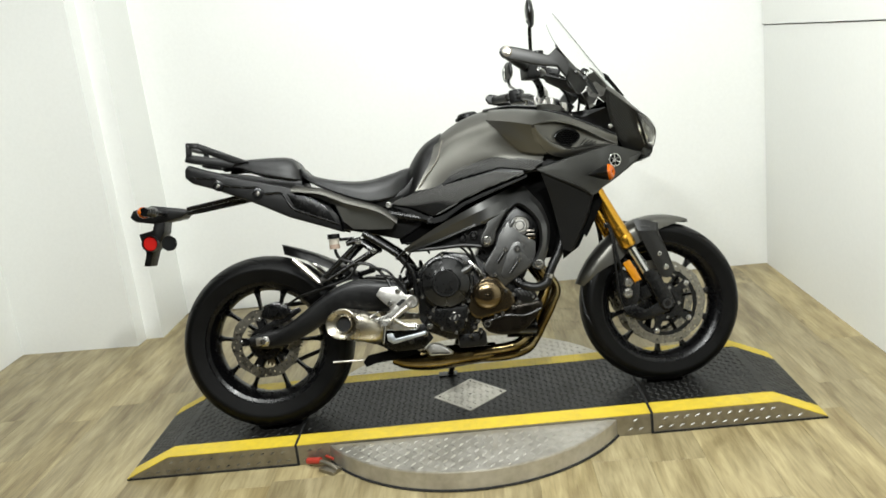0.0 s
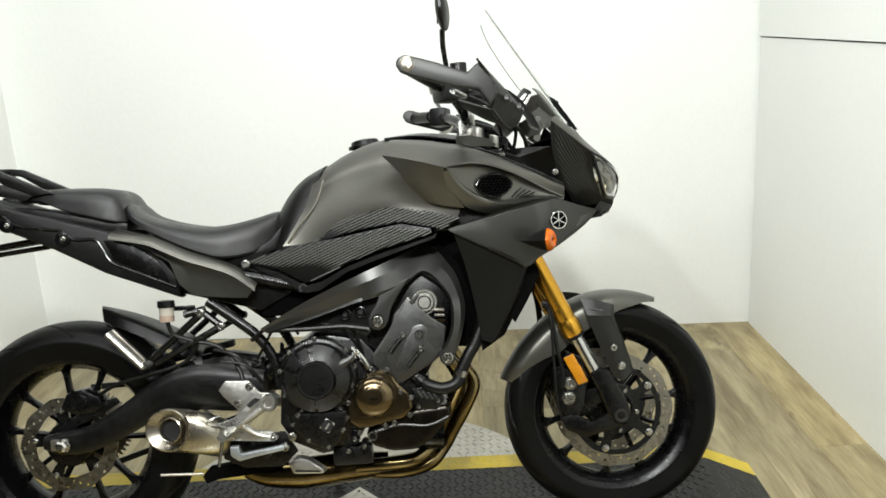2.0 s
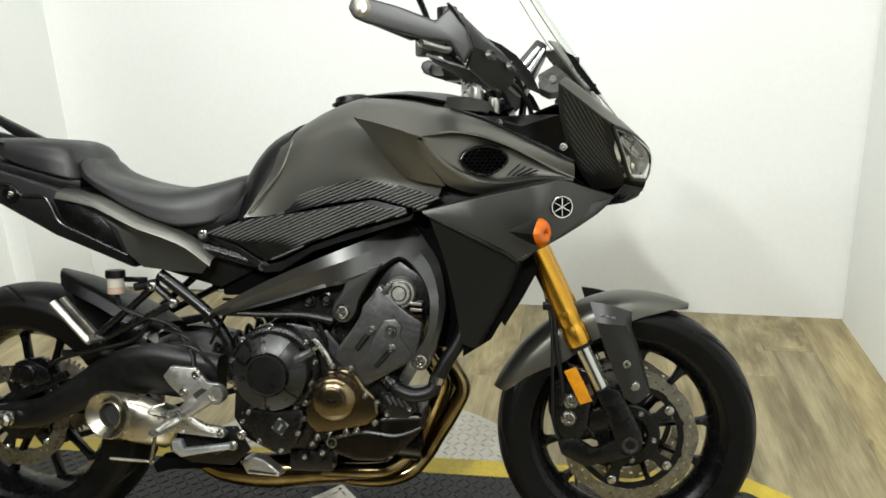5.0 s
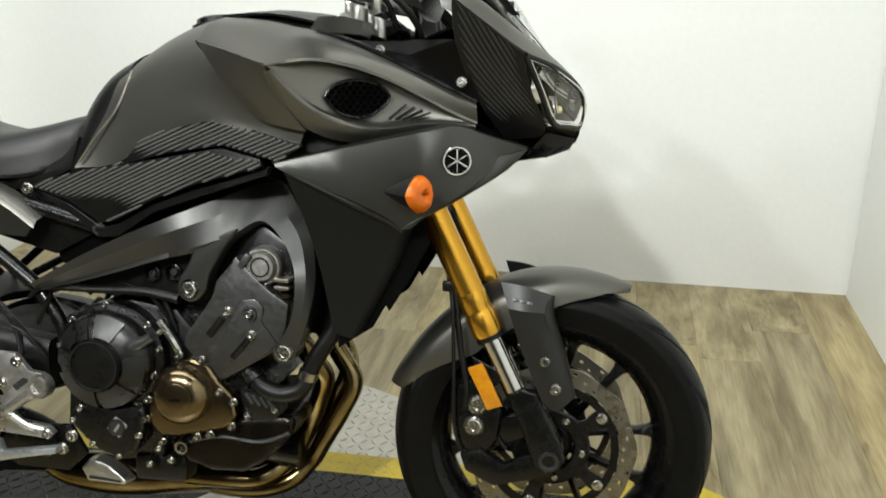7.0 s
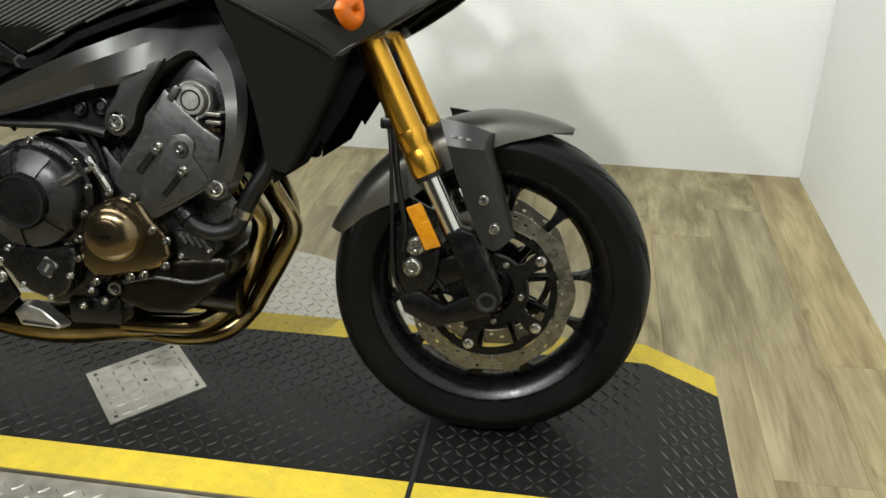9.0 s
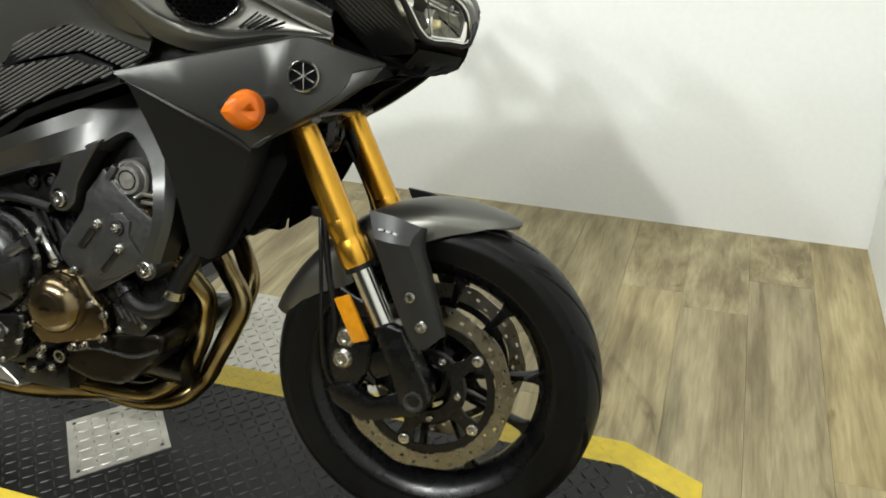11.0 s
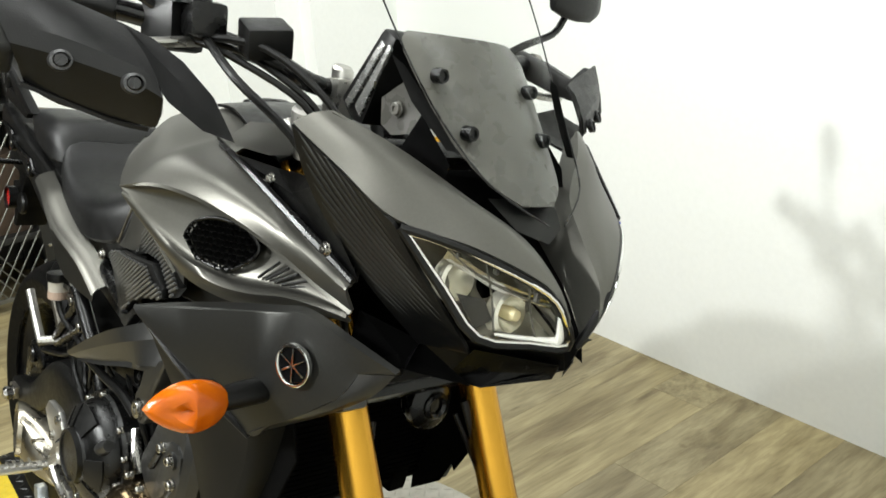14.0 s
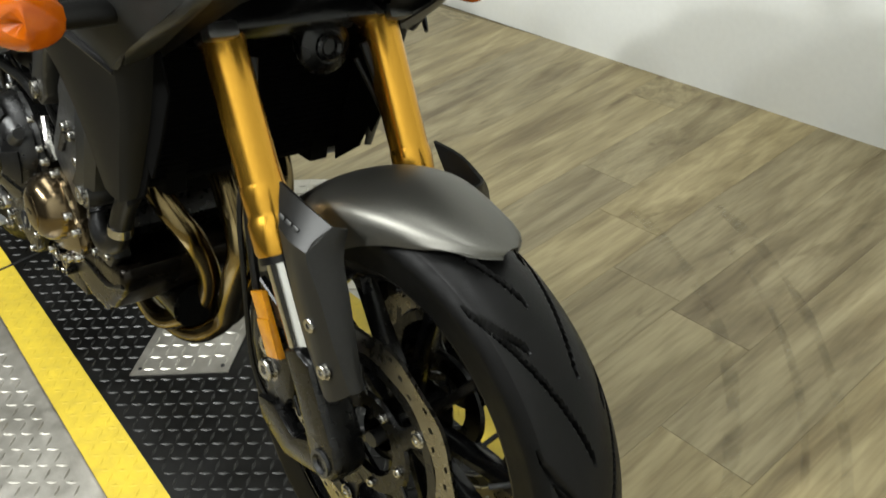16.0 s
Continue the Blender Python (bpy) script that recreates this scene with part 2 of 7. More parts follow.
M["reflect"] = material("faceted_lamp_reflector", (0.88, 0.86, 0.78), 0.13, 0.66, colour2=(0.60, 0.58, 0.48), grain=24, stain=14, bump=0.45, bump_scale=38, rough_var=0.1)
M["blue"] = material("blue_bulb_tint", (0.02, 0.05, 0.45), 0.3)
M["bowl"] = material("white_glint_plastic", (0.80, 0.80, 0.77), 0.22, colour2=(0.70, 0.70, 0.66), grain=40, stain=10, bump=0.02)
M["bulb"] = material("pale_bulb_glass", (0.75, 0.66, 0.40), 0.15, grain=30)


def glass_material(name, colour, rough, thin_mix):
    m = bpy.data.materials.new(name)
    m.use_nodes = True
    n, l = m.node_tree.nodes, m.node_tree.links
    n.remove(n["Principled BSDF"])
    tr, gl, mix, fr, pw = n.new("ShaderNodeBsdfTransparent"), n.new("ShaderNodeBsdfGlossy"), n.new("ShaderNodeMixShader"), n.new("ShaderNodeLayerWeight"), n.new("ShaderNodeMath")
    tr.inputs[0].default_value = (*colour, 1)
    gl.inputs["Roughness"].default_value = rough
    fr.inputs["Blend"].default_value = 0.5
    pw.operation = "POWER"
    pw.inputs[1].default_value = thin_mix
    l.new(fr.outputs["Facing"], pw.inputs[0])
    l.new(pw.outputs[0], mix.inputs[0])
    l.new(tr.outputs[0], mix.inputs[1])
    l.new(gl.outputs[0], mix.inputs[2])
    l.new(mix.outputs[0], n["Material Output"].inputs[0])
    return m


M["screen"] = glass_material("clear_screen", (0.985, 0.99, 0.985), 0.06, 11.0)
M["lens"] = glass_material("clear_lamp_lens", (0.97, 0.97, 0.96), 0.03, 3.2)


# ---- building helpers ----
VIEW_FIT = [False]


def fit_view(p):
    """Rakes and widens the square-drawn bodywork to fit the camera's view: tail up and shortened, nose down and
    broader.
    """
    x, y, z = p
    g = 0.0133 - 0.0275 * x
    wide = 0.05 * max(0.0, x - 0.22) * min(1.0, max(0.0, (z - 0.68) / 0.08)) * min(1.0, abs(y) / 0.03)
    return Vector((x + 0.7 * (0.34 - x) * g + 0.04 * min(0.2, max(0.0, x - 0.45)), y - (wide if y < 0 else 0.0), z + (1.27 - z) * g - 0.009))


def part(name, bm, mat, parent=None, label="", angle=32, kind="", raw=False):
    """One mesh object from a bmesh, under a thing or a part."""
    me = bpy.data.meshes.new(name)
    if VIEW_FIT[0] and not raw:
        for v in bm.verts:
            v.co = fit_view(v.co)
    bm.normal_update()
    bm.to_mesh(me)
    bm.free()
    return dress(name, me, mat, parent, label, angle, kind)


def dress(name, me, mat, parent=None, label="", angle=32, kind=""):
    me.materials.append(mat)
    me.polygons.foreach_set("use_smooth", [True] * len(me.polygons))
    me.set_sharp_from_angle(angle=radians(angle))
    ob = new(name, me)
    ob.parent = parent
    tagged(ob, label=label, kind=kind)
    return ob


def thing(name, label, category, group="", m=None):
    ob = new(name)
    ob.empty_display_size = 0.1
    if m is not None:
        ob.matrix_world = m
    return tagged(ob, label, category, group)


def again(ob, m, parent=None):
    """A second object on the same mesh."""
    o = bpy.data.objects.new(ob.name.split(".")[0], ob.data)
    scene.collection.objects.link(o)
    o.parent = parent or ob.parent
    o.matrix_basis = m
    return o


def spline(pts, sub):
    """Catmull-Rom through the points."""
    pts = [Vector(p) for p in pts]
    if sub <= 1 or len(pts) < 3:
        return pts
    out = []
    for i in range(len(pts) - 1):
        p0, p1, p2, p3 = pts[max(i - 1, 0)], pts[i], pts[i + 1], pts[min(i + 2, len(pts) - 1)]
        for k in range(sub):
            t = k / sub
            out.append(0.5 * (2 * p1 + (p2 - p0) * t + (2 * p0 - 5 * p1 + 4 * p2 - p3) * t * t + (3 * p1 - p0 - 3 * p2 + p3) * t ** 3))
    return out + [pts[-1]]


def grid(rows, wrap=False, caps=False, bm=None):
    bm = bm or bmesh.new()
    vs = [[bm.verts.new(p) for p in r] for r in rows]
    for a, b in zip(vs, vs[1:]):
        k = len(a)
        for i in range(k if wrap else k - 1):
            q = (a[i], a[(i + 1) % k], b[(i + 1) % k], b[i])
            if len(set(q)) == 4:
                bm.faces.new(q)
    if caps:
        bm.faces.new(vs[0][::-1])
        bm.faces.new(vs[-1])
    return bm


def thicken(bm, t):
    """Gives an open sheet a thickness, inwards against its normals."""
    bmesh.ops.recalc_face_normals(bm, faces=bm.faces[:])
    bm.normal_update()
    bmesh.ops.solidify(bm, geom=bm.faces[:], thickness=t)
    bmesh.ops.recalc_face_normals(bm, faces=bm.faces[:])
    return bm


def loft(rows, su=3, sv=3, thick=0.003):
    """A smooth sheet through rows of points, with a thickness."""
    rows = [spline(r, su) for r in rows]
    cols = [spline([r[i] for r in rows], sv) for i in range(len(rows[0]))]
    bm = grid([[c[j] for c in cols] for j in range(len(cols[0]))])
    return thicken(bm, thick) if thick else bm


def both_sides(rows):
    """Half sections, given from the middle out to -y, turned into whole ones."""
    return [[(x, -y, z) for x, y, z in r[:0:-1]] + list(r) for r in rows]


def prism(pts, y0, y1, bev=0.004, seg=2, top=1.0):
    """An outline in x, z pushed from y0 to y1; the y1 side may be shrunk about its middle."""
    bm = bmesh.new()
    cx, cz = sum(p[0] for p in pts) / len(pts), sum(p[1] for p in pts) / len(pts)
    a = [bm.verts.new((x, y0, z)) for x, z in pts]
    b = [bm.verts.new((cx + (x - cx) * top, y1, cz + (z - cz) * top)) for x, z in pts]
    k = len(pts)
    bm.faces.new(a), bm.faces.new(b[::-1])
    for i in range(k):
        bm.faces.new((a[i], b[i], b[(i + 1) % k], a[(i + 1) % k]))
    bmesh.ops.recalc_face_normals(bm, faces=bm.faces[:])
    if bev:
        bmesh.ops.bevel(bm, geom=bm.edges[:], offset=bev, segments=seg, affect="EDGES", profile=0.6, clamp_overlap=True)
    return bm


def plate3(pts, thick, bev=0.002, bulge=0.0):
    """A panel from an outline in space: a fan round its middle, thickened, its edges rounded."""
    bm = bmesh.new()
    vs = [Vector(p) for p in pts]
    mid = sum(vs, Vector()) / len(vs)
    nrm = Vector()
    for i, p in enumerate(vs):
        nrm += (p - mid).cross(vs[(i + 1) % len(vs)] - mid)
    nrm.normalize()
    rings = [[mid + (p - mid) * f + nrm * bulge * (1 - f * f) for p in vs] for f in (1.0, 0.93, 0.66, 0.33)]
    rv = [[bm.verts.new(p) for p in r] for r in rings]
    k = len(vs)
    for a, b in zip(rv, rv[1:]):
        for i in range(k):
            bm.faces.new((a[i], a[(i + 1) % k], b[(i + 1) % k], b[i]))
    c = bm.verts.new(mid + nrm * bulge)
    for i in range(k):
        bm.faces.new((rv[-1][i], rv[-1][(i + 1) % k], c))
    bmesh.ops.solidify(bm, geom=bm.faces[:], thickness=thick)
    bmesh.ops.recalc_face_normals(bm, faces=bm.faces[:])
    return bm


def tube(pts, r, n=12, sub=5, flat=1.0, caps=True):
    """A round bar along a smooth path; r is one radius or one for each point."""
    radii = list(r) if isinstance(r, (list, tuple)) else [r] * len(pts)
    path = spline(pts, sub)
    rr = [v.x for v in spline([(q, 0, 0) for q in radii], sub)] if len(pts) > 2 and sub > 1 else radii
    rows, side = [], None
    for i, p in enumerate(path):
        d = (path[min(i + 1, len(path) - 1)] - path[max(i - 1, 0)]).normalized()
        if side is None:
            side = d.cross(Vector((0, 0, 1)) if abs(d.z) < 0.9 else Vector((1, 0, 0))).normalized()
        side = (side - d * side.dot(d)).normalized()
        up = d.cross(side)
        rows.append([p + (side * math.cos(a) + up * math.sin(a) * flat) * rr[i] for a in (2 * math.pi * k / n for k in range(n))])
    bm = grid(rows, wrap=True, caps=caps)
    bmesh.ops.recalc_face_normals(bm, faces=bm.faces[:])
    return bm


def lathe(profile, centre=(0, 0, 0), n=48, axis="y", bm=None, start=0.0, sweep=2 * math.pi):
    """Turns (radius, offset) pairs round an axis through centre."""
    c = Vector(centre)
    closed = sweep > 6.28
    count = n if closed else n + 1
    rows = []
    for r, o in profile:
        ring = []
        for k in range(count):
            a = start + sweep * k / n
            u, v = r * math.cos(a), r * math.sin(a)
            ring.append(c + Vector((u, o, v) if axis == "y" else (u, v, o) if axis == "z" else (o, u, v)))
        rows.append(ring)
    out = grid(rows, wrap=closed, bm=bm)
    bmesh.ops.remove_doubles(out, verts=out.verts[:], dist=1e-6)
    bmesh.ops.recalc_face_normals(out, faces=out.faces[:])
    return out


def block(centre, size, bev=0.003, m=None, seg=2):
    bm = bmesh.new()
    bmesh.ops.create_cube(bm, size=1.0)
    bmesh.ops.scale(bm, vec=size, verts=bm.verts[:])
    if bev:
        bmesh.ops.bevel(bm, geom=bm.edges[:], offset=bev, segments=seg, affect="EDGES", profile=0.6, clamp_overlap=True)
    if m is not None:
        bmesh.ops.transform(bm, matrix=m, verts=bm.verts[:])
    bmesh.ops.translate(bm, vec=centre, verts=bm.verts[:])
    return bm


def join(*bms):
    out = bmesh.new()
    for b in bms:
        me = bpy.data.meshes.new("tmp")
        b.to_mesh(me)
        b.free()
        out.from_mesh(me)
        bpy.data.meshes.remove(me)
    return out


def quick_mesh(name, verts, faces):
    me = bpy.data.meshes.new(name)
    me.from_pydata(verts, [], faces)
    me.update()
    return me


def ring_stack(rings, n=32, caps=False):
    """Round sections one after another, each with its centre, axis and radius."""
    rows = []
    for c, a, r in rings:
        a = Vector(a).normalized()
        u = a.cross(Vector((0, 0, 1))).normalized()
        v = a.cross(u)
        rows.append([Vector(c) + (u * math.cos(q) + v * math.sin(q)) * r for q in (2 * math.pi * k / n for k in range(n))])
    bm = grid(rows, wrap=True, caps=caps)
    bmesh.ops.recalc_face_normals(bm, faces=bm.faces[:])
    return bm


# ---- the booth ----
BACK_L, BACK_R = Vector((-1.775, 1.752)), Vector((1.610, 1.593))
H = 2.65


def wall(name, a, b, thick, z0, z1, label, mat="wall", bev=0.012):
    """A wall from a to b; its thickness lies to the left of that way."""
    a, b = Vector(a), Vector(b)
    d = (b - a).normalized()
    nrm = Vector((-d.y, d.x)) * thick
    bm = bmesh.new()
    lo = [bm.verts.new((*p, z0)) for p in (a, b, b + nrm, a + nrm)]
    hi = [bm.verts.new((*p, z1)) for p in (a, b, b + nrm, a + nrm)]
    bm.faces.new(lo[::-1]), bm.faces.new(hi)
    for i in range(4):
        bm.faces.new((lo[i], lo[(i + 1) % 4], hi[(i + 1) % 4], hi[i]))
    bmesh.ops.recalc_face_normals(bm, faces=bm.faces[:])
    if bev:
        bmesh.ops.bevel(bm, geom=[e for e in bm.edges if abs(e.verts[0].co.z - e.verts[1].co.z) > 0.5], offset=bev, segments=3, affect="EDGES")
    return part(name, bm, M[mat], None, label, kind="structure")


wall("wall_back", (1.80, 1.584), BACK_L, -0.12, 0, H, "smooth white painted back wall of the booth")
wall("wall_right", (1.610, -4.2), (1.610, 1.591), -0.14, 0, 1.257, "white painted side wall with an upper band standing proud")
wall("wall_right_upper", (1.602, -4.2), (1.602, 1.591), -0.15, 1.263, H, "white painted upper band of the side wall")
wall("wall_pier_side", (-1.77, 1.758), (-1.77, 1.3432), 0.10, 0, H, "white painted return of the wall pier", bev=0)
wall("wall_pier_face", (-1.77, 1.243), (-2.425, 1.285), -0.10, 0, H, "white painted face of the wall pier", bev=0)
wall("wall_left", (-2.42, 1.284), (-2.42, 0.44), -0.12, 0, H, "white painted side wall that ends beside the rack", bev=0)
# closing walls and ceiling added out of view, dark to limit the fill
wall("wall_left_far", (-3.6, 0.5), (-3.6, -4.2), -0.12, 0, H, "plain wall behind the storage rack, dark to cut bounced light", "dim")
wall("wall_left_return", (-2.54, 0.46), (-3.6, 0.46), -0.10, 0, H, "plain wall beside the storage rack, dark to cut bounced light", "dim")
wall("wall_front", (-3.6, -4.2), (1.8, -4.2), -0.12, 0, H, "unseen wall behind the visitor, dark to cut bounced light", "dim")
part("ceiling", block((-0.9, -1.25, H + 0.06), (5.6, 6.2, 0.12), 0), M["dim"], None, "unseen ceiling, dark to cut bounced light", kind="structure")

# floor: a sub-floor with separate planks on it
floor = part("floor", block((-0.98, -1.28, -0.03), (5.46, 6.06, 0.05), 0), M["joint"], None, "grey and tan wood-look vinyl plank floor", kind="structure")


def plank_mesh(w, length):
    bm = block((0, 0, 0), (w - 0.0005, length - 0.0005, 0.005), 0.0004, seg=1)
    me = bpy.data.meshes.new("plank")
    bm.to_mesh(me)
    bm.free()
    me.materials.append(M["wood"])
    return me


PW, PL = 0.178, 1.22
plank = plank_mesh(PW, PL)
rnd = random.Random(4)
Y_LO, Y_HI = -4.195, 1.70
for i in range(30):
    x = -3.72 + PW * (i + 0.5)
    y = Y_LO - rnd.random() * PL
    while y < Y_HI:
        y0, y1 = max(y, Y_LO), min(y + PL, Y_HI)
        if y1 - y0 > 0.02:
            o = bpy.data.objects.new("plank", plank)
            scene.collection.objects.link(o)
            o.parent = floor
            o.location = (x, (y0 + y1) / 2, -0.0025)
            o.scale = (1, (y1 - y0) / PL, 1)
        y += PL

# arcs of black rubber left on the floor by turned tyres
scuffs = thing("tyre_scuff", "faint curved black tyre scuff on the vinyl floor", "scuff mark")


def arc_strip(cx, cy, r, w, a0, a1, z=0.0012):
    bm = bmesh.new()
    prev = None
    for k in range(41):
        a = radians(a0 + (a1 - a0) * k / 40)
        ww = w * (0.55 + 0.45 * noise.noise((k * 0.35, r * 9, 0)))
        pair = [bm.verts.new((cx + q * math.cos(a), cy + q * math.sin(a), z)) for q in (r - ww, r + ww)]
        if prev:
            bm.faces.new((prev[0], prev[1], pair[1], pair[0]))
        prev = pair
    return bm


def scuff_material():
    m = bpy.data.materials.new("faint_rubber_scuff")
    m.use_nodes = True
    n, l = m.node_tree.nodes, m.node_tree.links
    p = n["Principled BSDF"]
    p.inputs["Base Color"].default_value = (0.06, 0.05, 0.035, 1)
    tex = n.new("ShaderNodeTexNoise")
    tex.inputs["Scale"].default_value = 22
    mr = n.new("ShaderNodeMapRange")
    mr.inputs["From Min"].default_value, mr.inputs["From Max"].default_value = 0.35, 0.75
    mr.inputs["To Min"].default_value, mr.inputs["To Max"].default_value = 0.0, 0.26
    tc = n.new("ShaderNodeTexCoord")
    l.new(tc.outputs["Object"], tex.inputs["Vector"])
    l.new(tex.outputs[0], mr.inputs["Value"])
    l.new(mr.outputs[0], p.inputs["Alpha"])
    return m


M["faint"] = scuff_material()
for r, w, a0, a1 in ((0.99, 0.022, 5, 75), (1.16, 0.020, 8, 70), (1.10, 0.012, 15, 62)):
    part("scuff_arc", arc_strip(0.0, 0.10, r, w, a0, a1), M["faint"], scuffs)

# ---- the turntable platform ----
DZ = 0.076
Y0, Y1 = -0.202, 0.372
platform = thing("turntable_platform", "motorcycle turntable with black checker-plate ramps edged in yellow", "platform")
XS = (-1.236, -1.075, -0.622, 0.602, 1.03, 1.188)


def deck_section(x0, x1, zx0, zx1):
    """A piece of the deck between two x, with its top height at each end."""
    bm = bmesh.new()
    top = [bm.verts.new(p) for p in ((x0, Y0, zx0), (x1, Y0, zx1), (x1, Y1, zx1), (x0, Y1, zx0))]
    bot = [bm.verts.new((v.co.x, v.co.y, 0.001)) for v in top]
    bm.faces.new(top), bm.faces.new(bot[::-1])
    for i in range(4):
        bm.faces.new((top[i], bot[i], bot[(i + 1) % 4], top[(i + 1) % 4]))
    bmesh.ops.recalc_face_normals(bm, faces=bm.faces[:])
    return bm


LIP = 0.006
part("ramp_tip", deck_section(XS[0], XS[1] - 0.0, LIP, DZ), M["edge"], platform, "sloping checker-plate ramp tip")
part("ramp", deck_section(XS[1], XS[2] - 0.004, DZ, DZ), M["edge"], platform)
part("centre_deck", deck_section(XS[2] + 0.004, XS[3] - 0.004, DZ, DZ), M["edge"], platform)
part("ramp", deck_section(XS[3] + 0.004, XS[4], DZ, DZ), M["edge"], platform)
part("ramp_tip", deck_section(XS[4], XS[5], DZ, LIP), M["edge"], platform)


def ztop(x):
    if x < XS[1]:
        return LIP + (DZ - LIP) * (x - XS[0]) / (XS[1] - XS[0])
    if x > XS[4]:
        return DZ + (LIP - DZ) * (x - XS[4]) / (XS[5] - XS[4])
    return DZ


def sheet(x0, x1, y0, y1, lift, th):
    """A thin painted sheet that follows the deck's top."""
    xs = sorted({x0, x1, *[x for x in XS if x0 < x < x1]})
    bm = bmesh.new()
    rows = [[bm.verts.new((x, y, ztop(x) + lift - d)) for y, d in ((y0, th), (y0, 0), (y1, 0), (y1, th))] for x in xs]
    for a, b in zip(rows, rows[1:]):
        for i in range(3):
            bm.faces.new((a[i], b[i], b[i + 1], a[i + 1]))
    bm.faces.new(rows[0]), bm.faces.new(rows[-1][::-1])
    bmesh.ops.recalc_face_normals(bm, faces=bm.faces[:])
    return bm


YN, YF = -0.125, 0.300
for x0, x1 in ((XS[0], XS[2] - 0.005), (XS[2] + 0.005, XS[3] - 0.005), (XS[3] + 0.005, XS[5])):
    part("black_deck_sheet", sheet(x0, x1, YN, YF, 0.0015, 0.0012), M["deck"], platform, "worn black painted checker plate")
    part("yellow_stripe", sheet(x0, x1, Y0 - 0.001, YN - 0.0005, 0.0018, 0.003), M["yellow"], platform, "worn yellow painted edge stripe")
    part("yellow_stripe", sheet(x0, x1, YF + 0.0005, Y1 + 0.001, 0.0018, 0.003), M["yellow"], platform, "worn yellow painted edge stripe")


def lugs(name, inside, z, mat, parent, pitch=0.0222, ln=0.0125, wd=0.0034, ht=0.0019, box=(0, 1, 0, 1), label=""):
    """Raised bars of checker plate, alternating in direction, joined into one mesh."""
    verts, faces = [], []
    x0, x1, y0, y1 = box
    nx, ny = int((x1 - x0) / pitch), int((y1 - y0) / pitch)
    for i in range(nx + 1):
        for j in range(ny + 1):
            x, y = x0 + (i + 0.5) * pitch, y0 + (j + 0.5) * pitch
            if not inside(x, y):
                continue
            a = radians(45 if (i + j) % 2 else -45)
            c, s = math.cos(a), math.sin(a)
            base = len(verts)
            for u, v, h in ((-ln, 0, 0), (0, -wd, 0), (ln, 0, 0), (0, wd, 0), (-ln * 0.55, 0, ht), (ln * 0.55, 0, ht)):
                px, py = x + u * c - v * s, y + u * s + v * c
                verts.append((px, py, z(px) + h))
            faces += [(base, base + 1, base + 5, base + 4), (base + 1, base + 2, base + 5), (base + 2, base + 3, base + 4, base + 5), (base + 3, base, base + 4)]
    me = quick_mesh(name, verts, faces)
    return dress(name, me, mat, parent, label, angle=60, kind="stuff")


def off_seam(x):
    return all(abs(x - s) > 0.014 for s in XS)


DIA = (-0.012, 0.078, 0.137, 0.143)


def in_dia(x, y, g=0.0):
    return abs(x - DIA[0]) / (DIA[2] + g) + abs(y - DIA[1]) / (DIA[3] + g) < 1


lugs("checker_relief", lambda x, y: off_seam(x) and not in_dia(x, y, 0.014), lambda x: ztop(x) + 0.0015, M["lug"], platform,
     box=(XS[0] + 0.012, XS[5] - 0.012, YN + 0.008, YF - 0.008), label="raised bars of the black checker plate")
for ya, yb in ((Y0 + 0.006, YN - 0.006), (YF + 0.006, Y1 - 0.006)):
    lugs("stripe_relief", lambda x, y: off_seam(x), lambda x: ztop(x) + 0.0018, M["yellow"], platform, box=(XS[0] + 0.012, XS[5] - 0.012, ya, yb), ht=0.0011,
         label="raised bars under the yellow paint")

dx, dy, da, db = DIA
bm = bmesh.new()
lo = [bm.verts.new((x, y, DZ + 0.001)) for x, y in ((dx - da, dy), (dx, dy - db), (dx + da, dy), (dx, dy + db))]
hi = [bm.verts.new((v.co.x, v.co.y, DZ + 0.0045)) for v in lo]
bm.faces.new(hi)
for i in range(4):
    bm.faces.new((lo[i], lo[(i + 1) % 4], hi[(i + 1) % 4], hi[i]))
bmesh.ops.recalc_face_normals(bm, faces=bm.faces[:])
diamond = part("diamond_plate", bm, M["plate"], platform, "bare aluminium checker-plate diamond")
lugs("diamond_relief", lambda x, y: in_dia(x, y, -0.016), lambda x: DZ + 0.0045, M["plate"], diamond, box=(dx - da, dx + da, dy - db, dy + db), pitch=0.0235)
rivet = part("rivet", lathe([(0.0, 0.0022), (0.003, 0.002), (0.0045, 0.0)], (0, 0, 0), 10, "z"), M["darkbolt"], diamond)
rivet.matrix_basis = pose(dx - da + 0.022, dy, DZ + 0.0045)
for p in ((dx + da - 0.022, dy), (dx, dy - db + 0.022), (dx, dy + db - 0.022), (dx, dy)):
    again(rivet, pose(p[0], p[1], DZ + 0.0045))

# the round table under the deck
TC, TR, TZ = (-0.01, 0.125), 0.592, 0.068


def table_half(sign, ycut):
    """The part of the round table that stands out beyond the deck's edge."""
    a0 = math.acos(abs(ycut - TC[1]) / TR)
    bm = bmesh.new()
    pts = [(TC[0] + TR * math.sin(a), TC[1] + sign * TR * math.cos(a)) for a in (a0 * (k / 40 * 2 - 1) for k in range(41))]
    top = [bm.verts.new((x, y, TZ)) for x, y in pts]
    bot = [bm.verts.new((x, y, 0.004)) for x, y in pts]
    bm.faces.new(top), bm.faces.new(bot[::-1])
    for i in range(41):
        j = (i + 1) % 41
        bm.faces.new((top[i], bot[i], bot[j], top[j]))
    bmesh.ops.recalc_face_normals(bm, faces=bm.faces[:])
    bmesh.ops.bevel(bm, geom=[e for e in bm.edges if e.verts[0].co.z > 0.05 and e.verts[1].co.z > 0.05], offset=0.003, segments=2, affect="EDGES")
    return bm


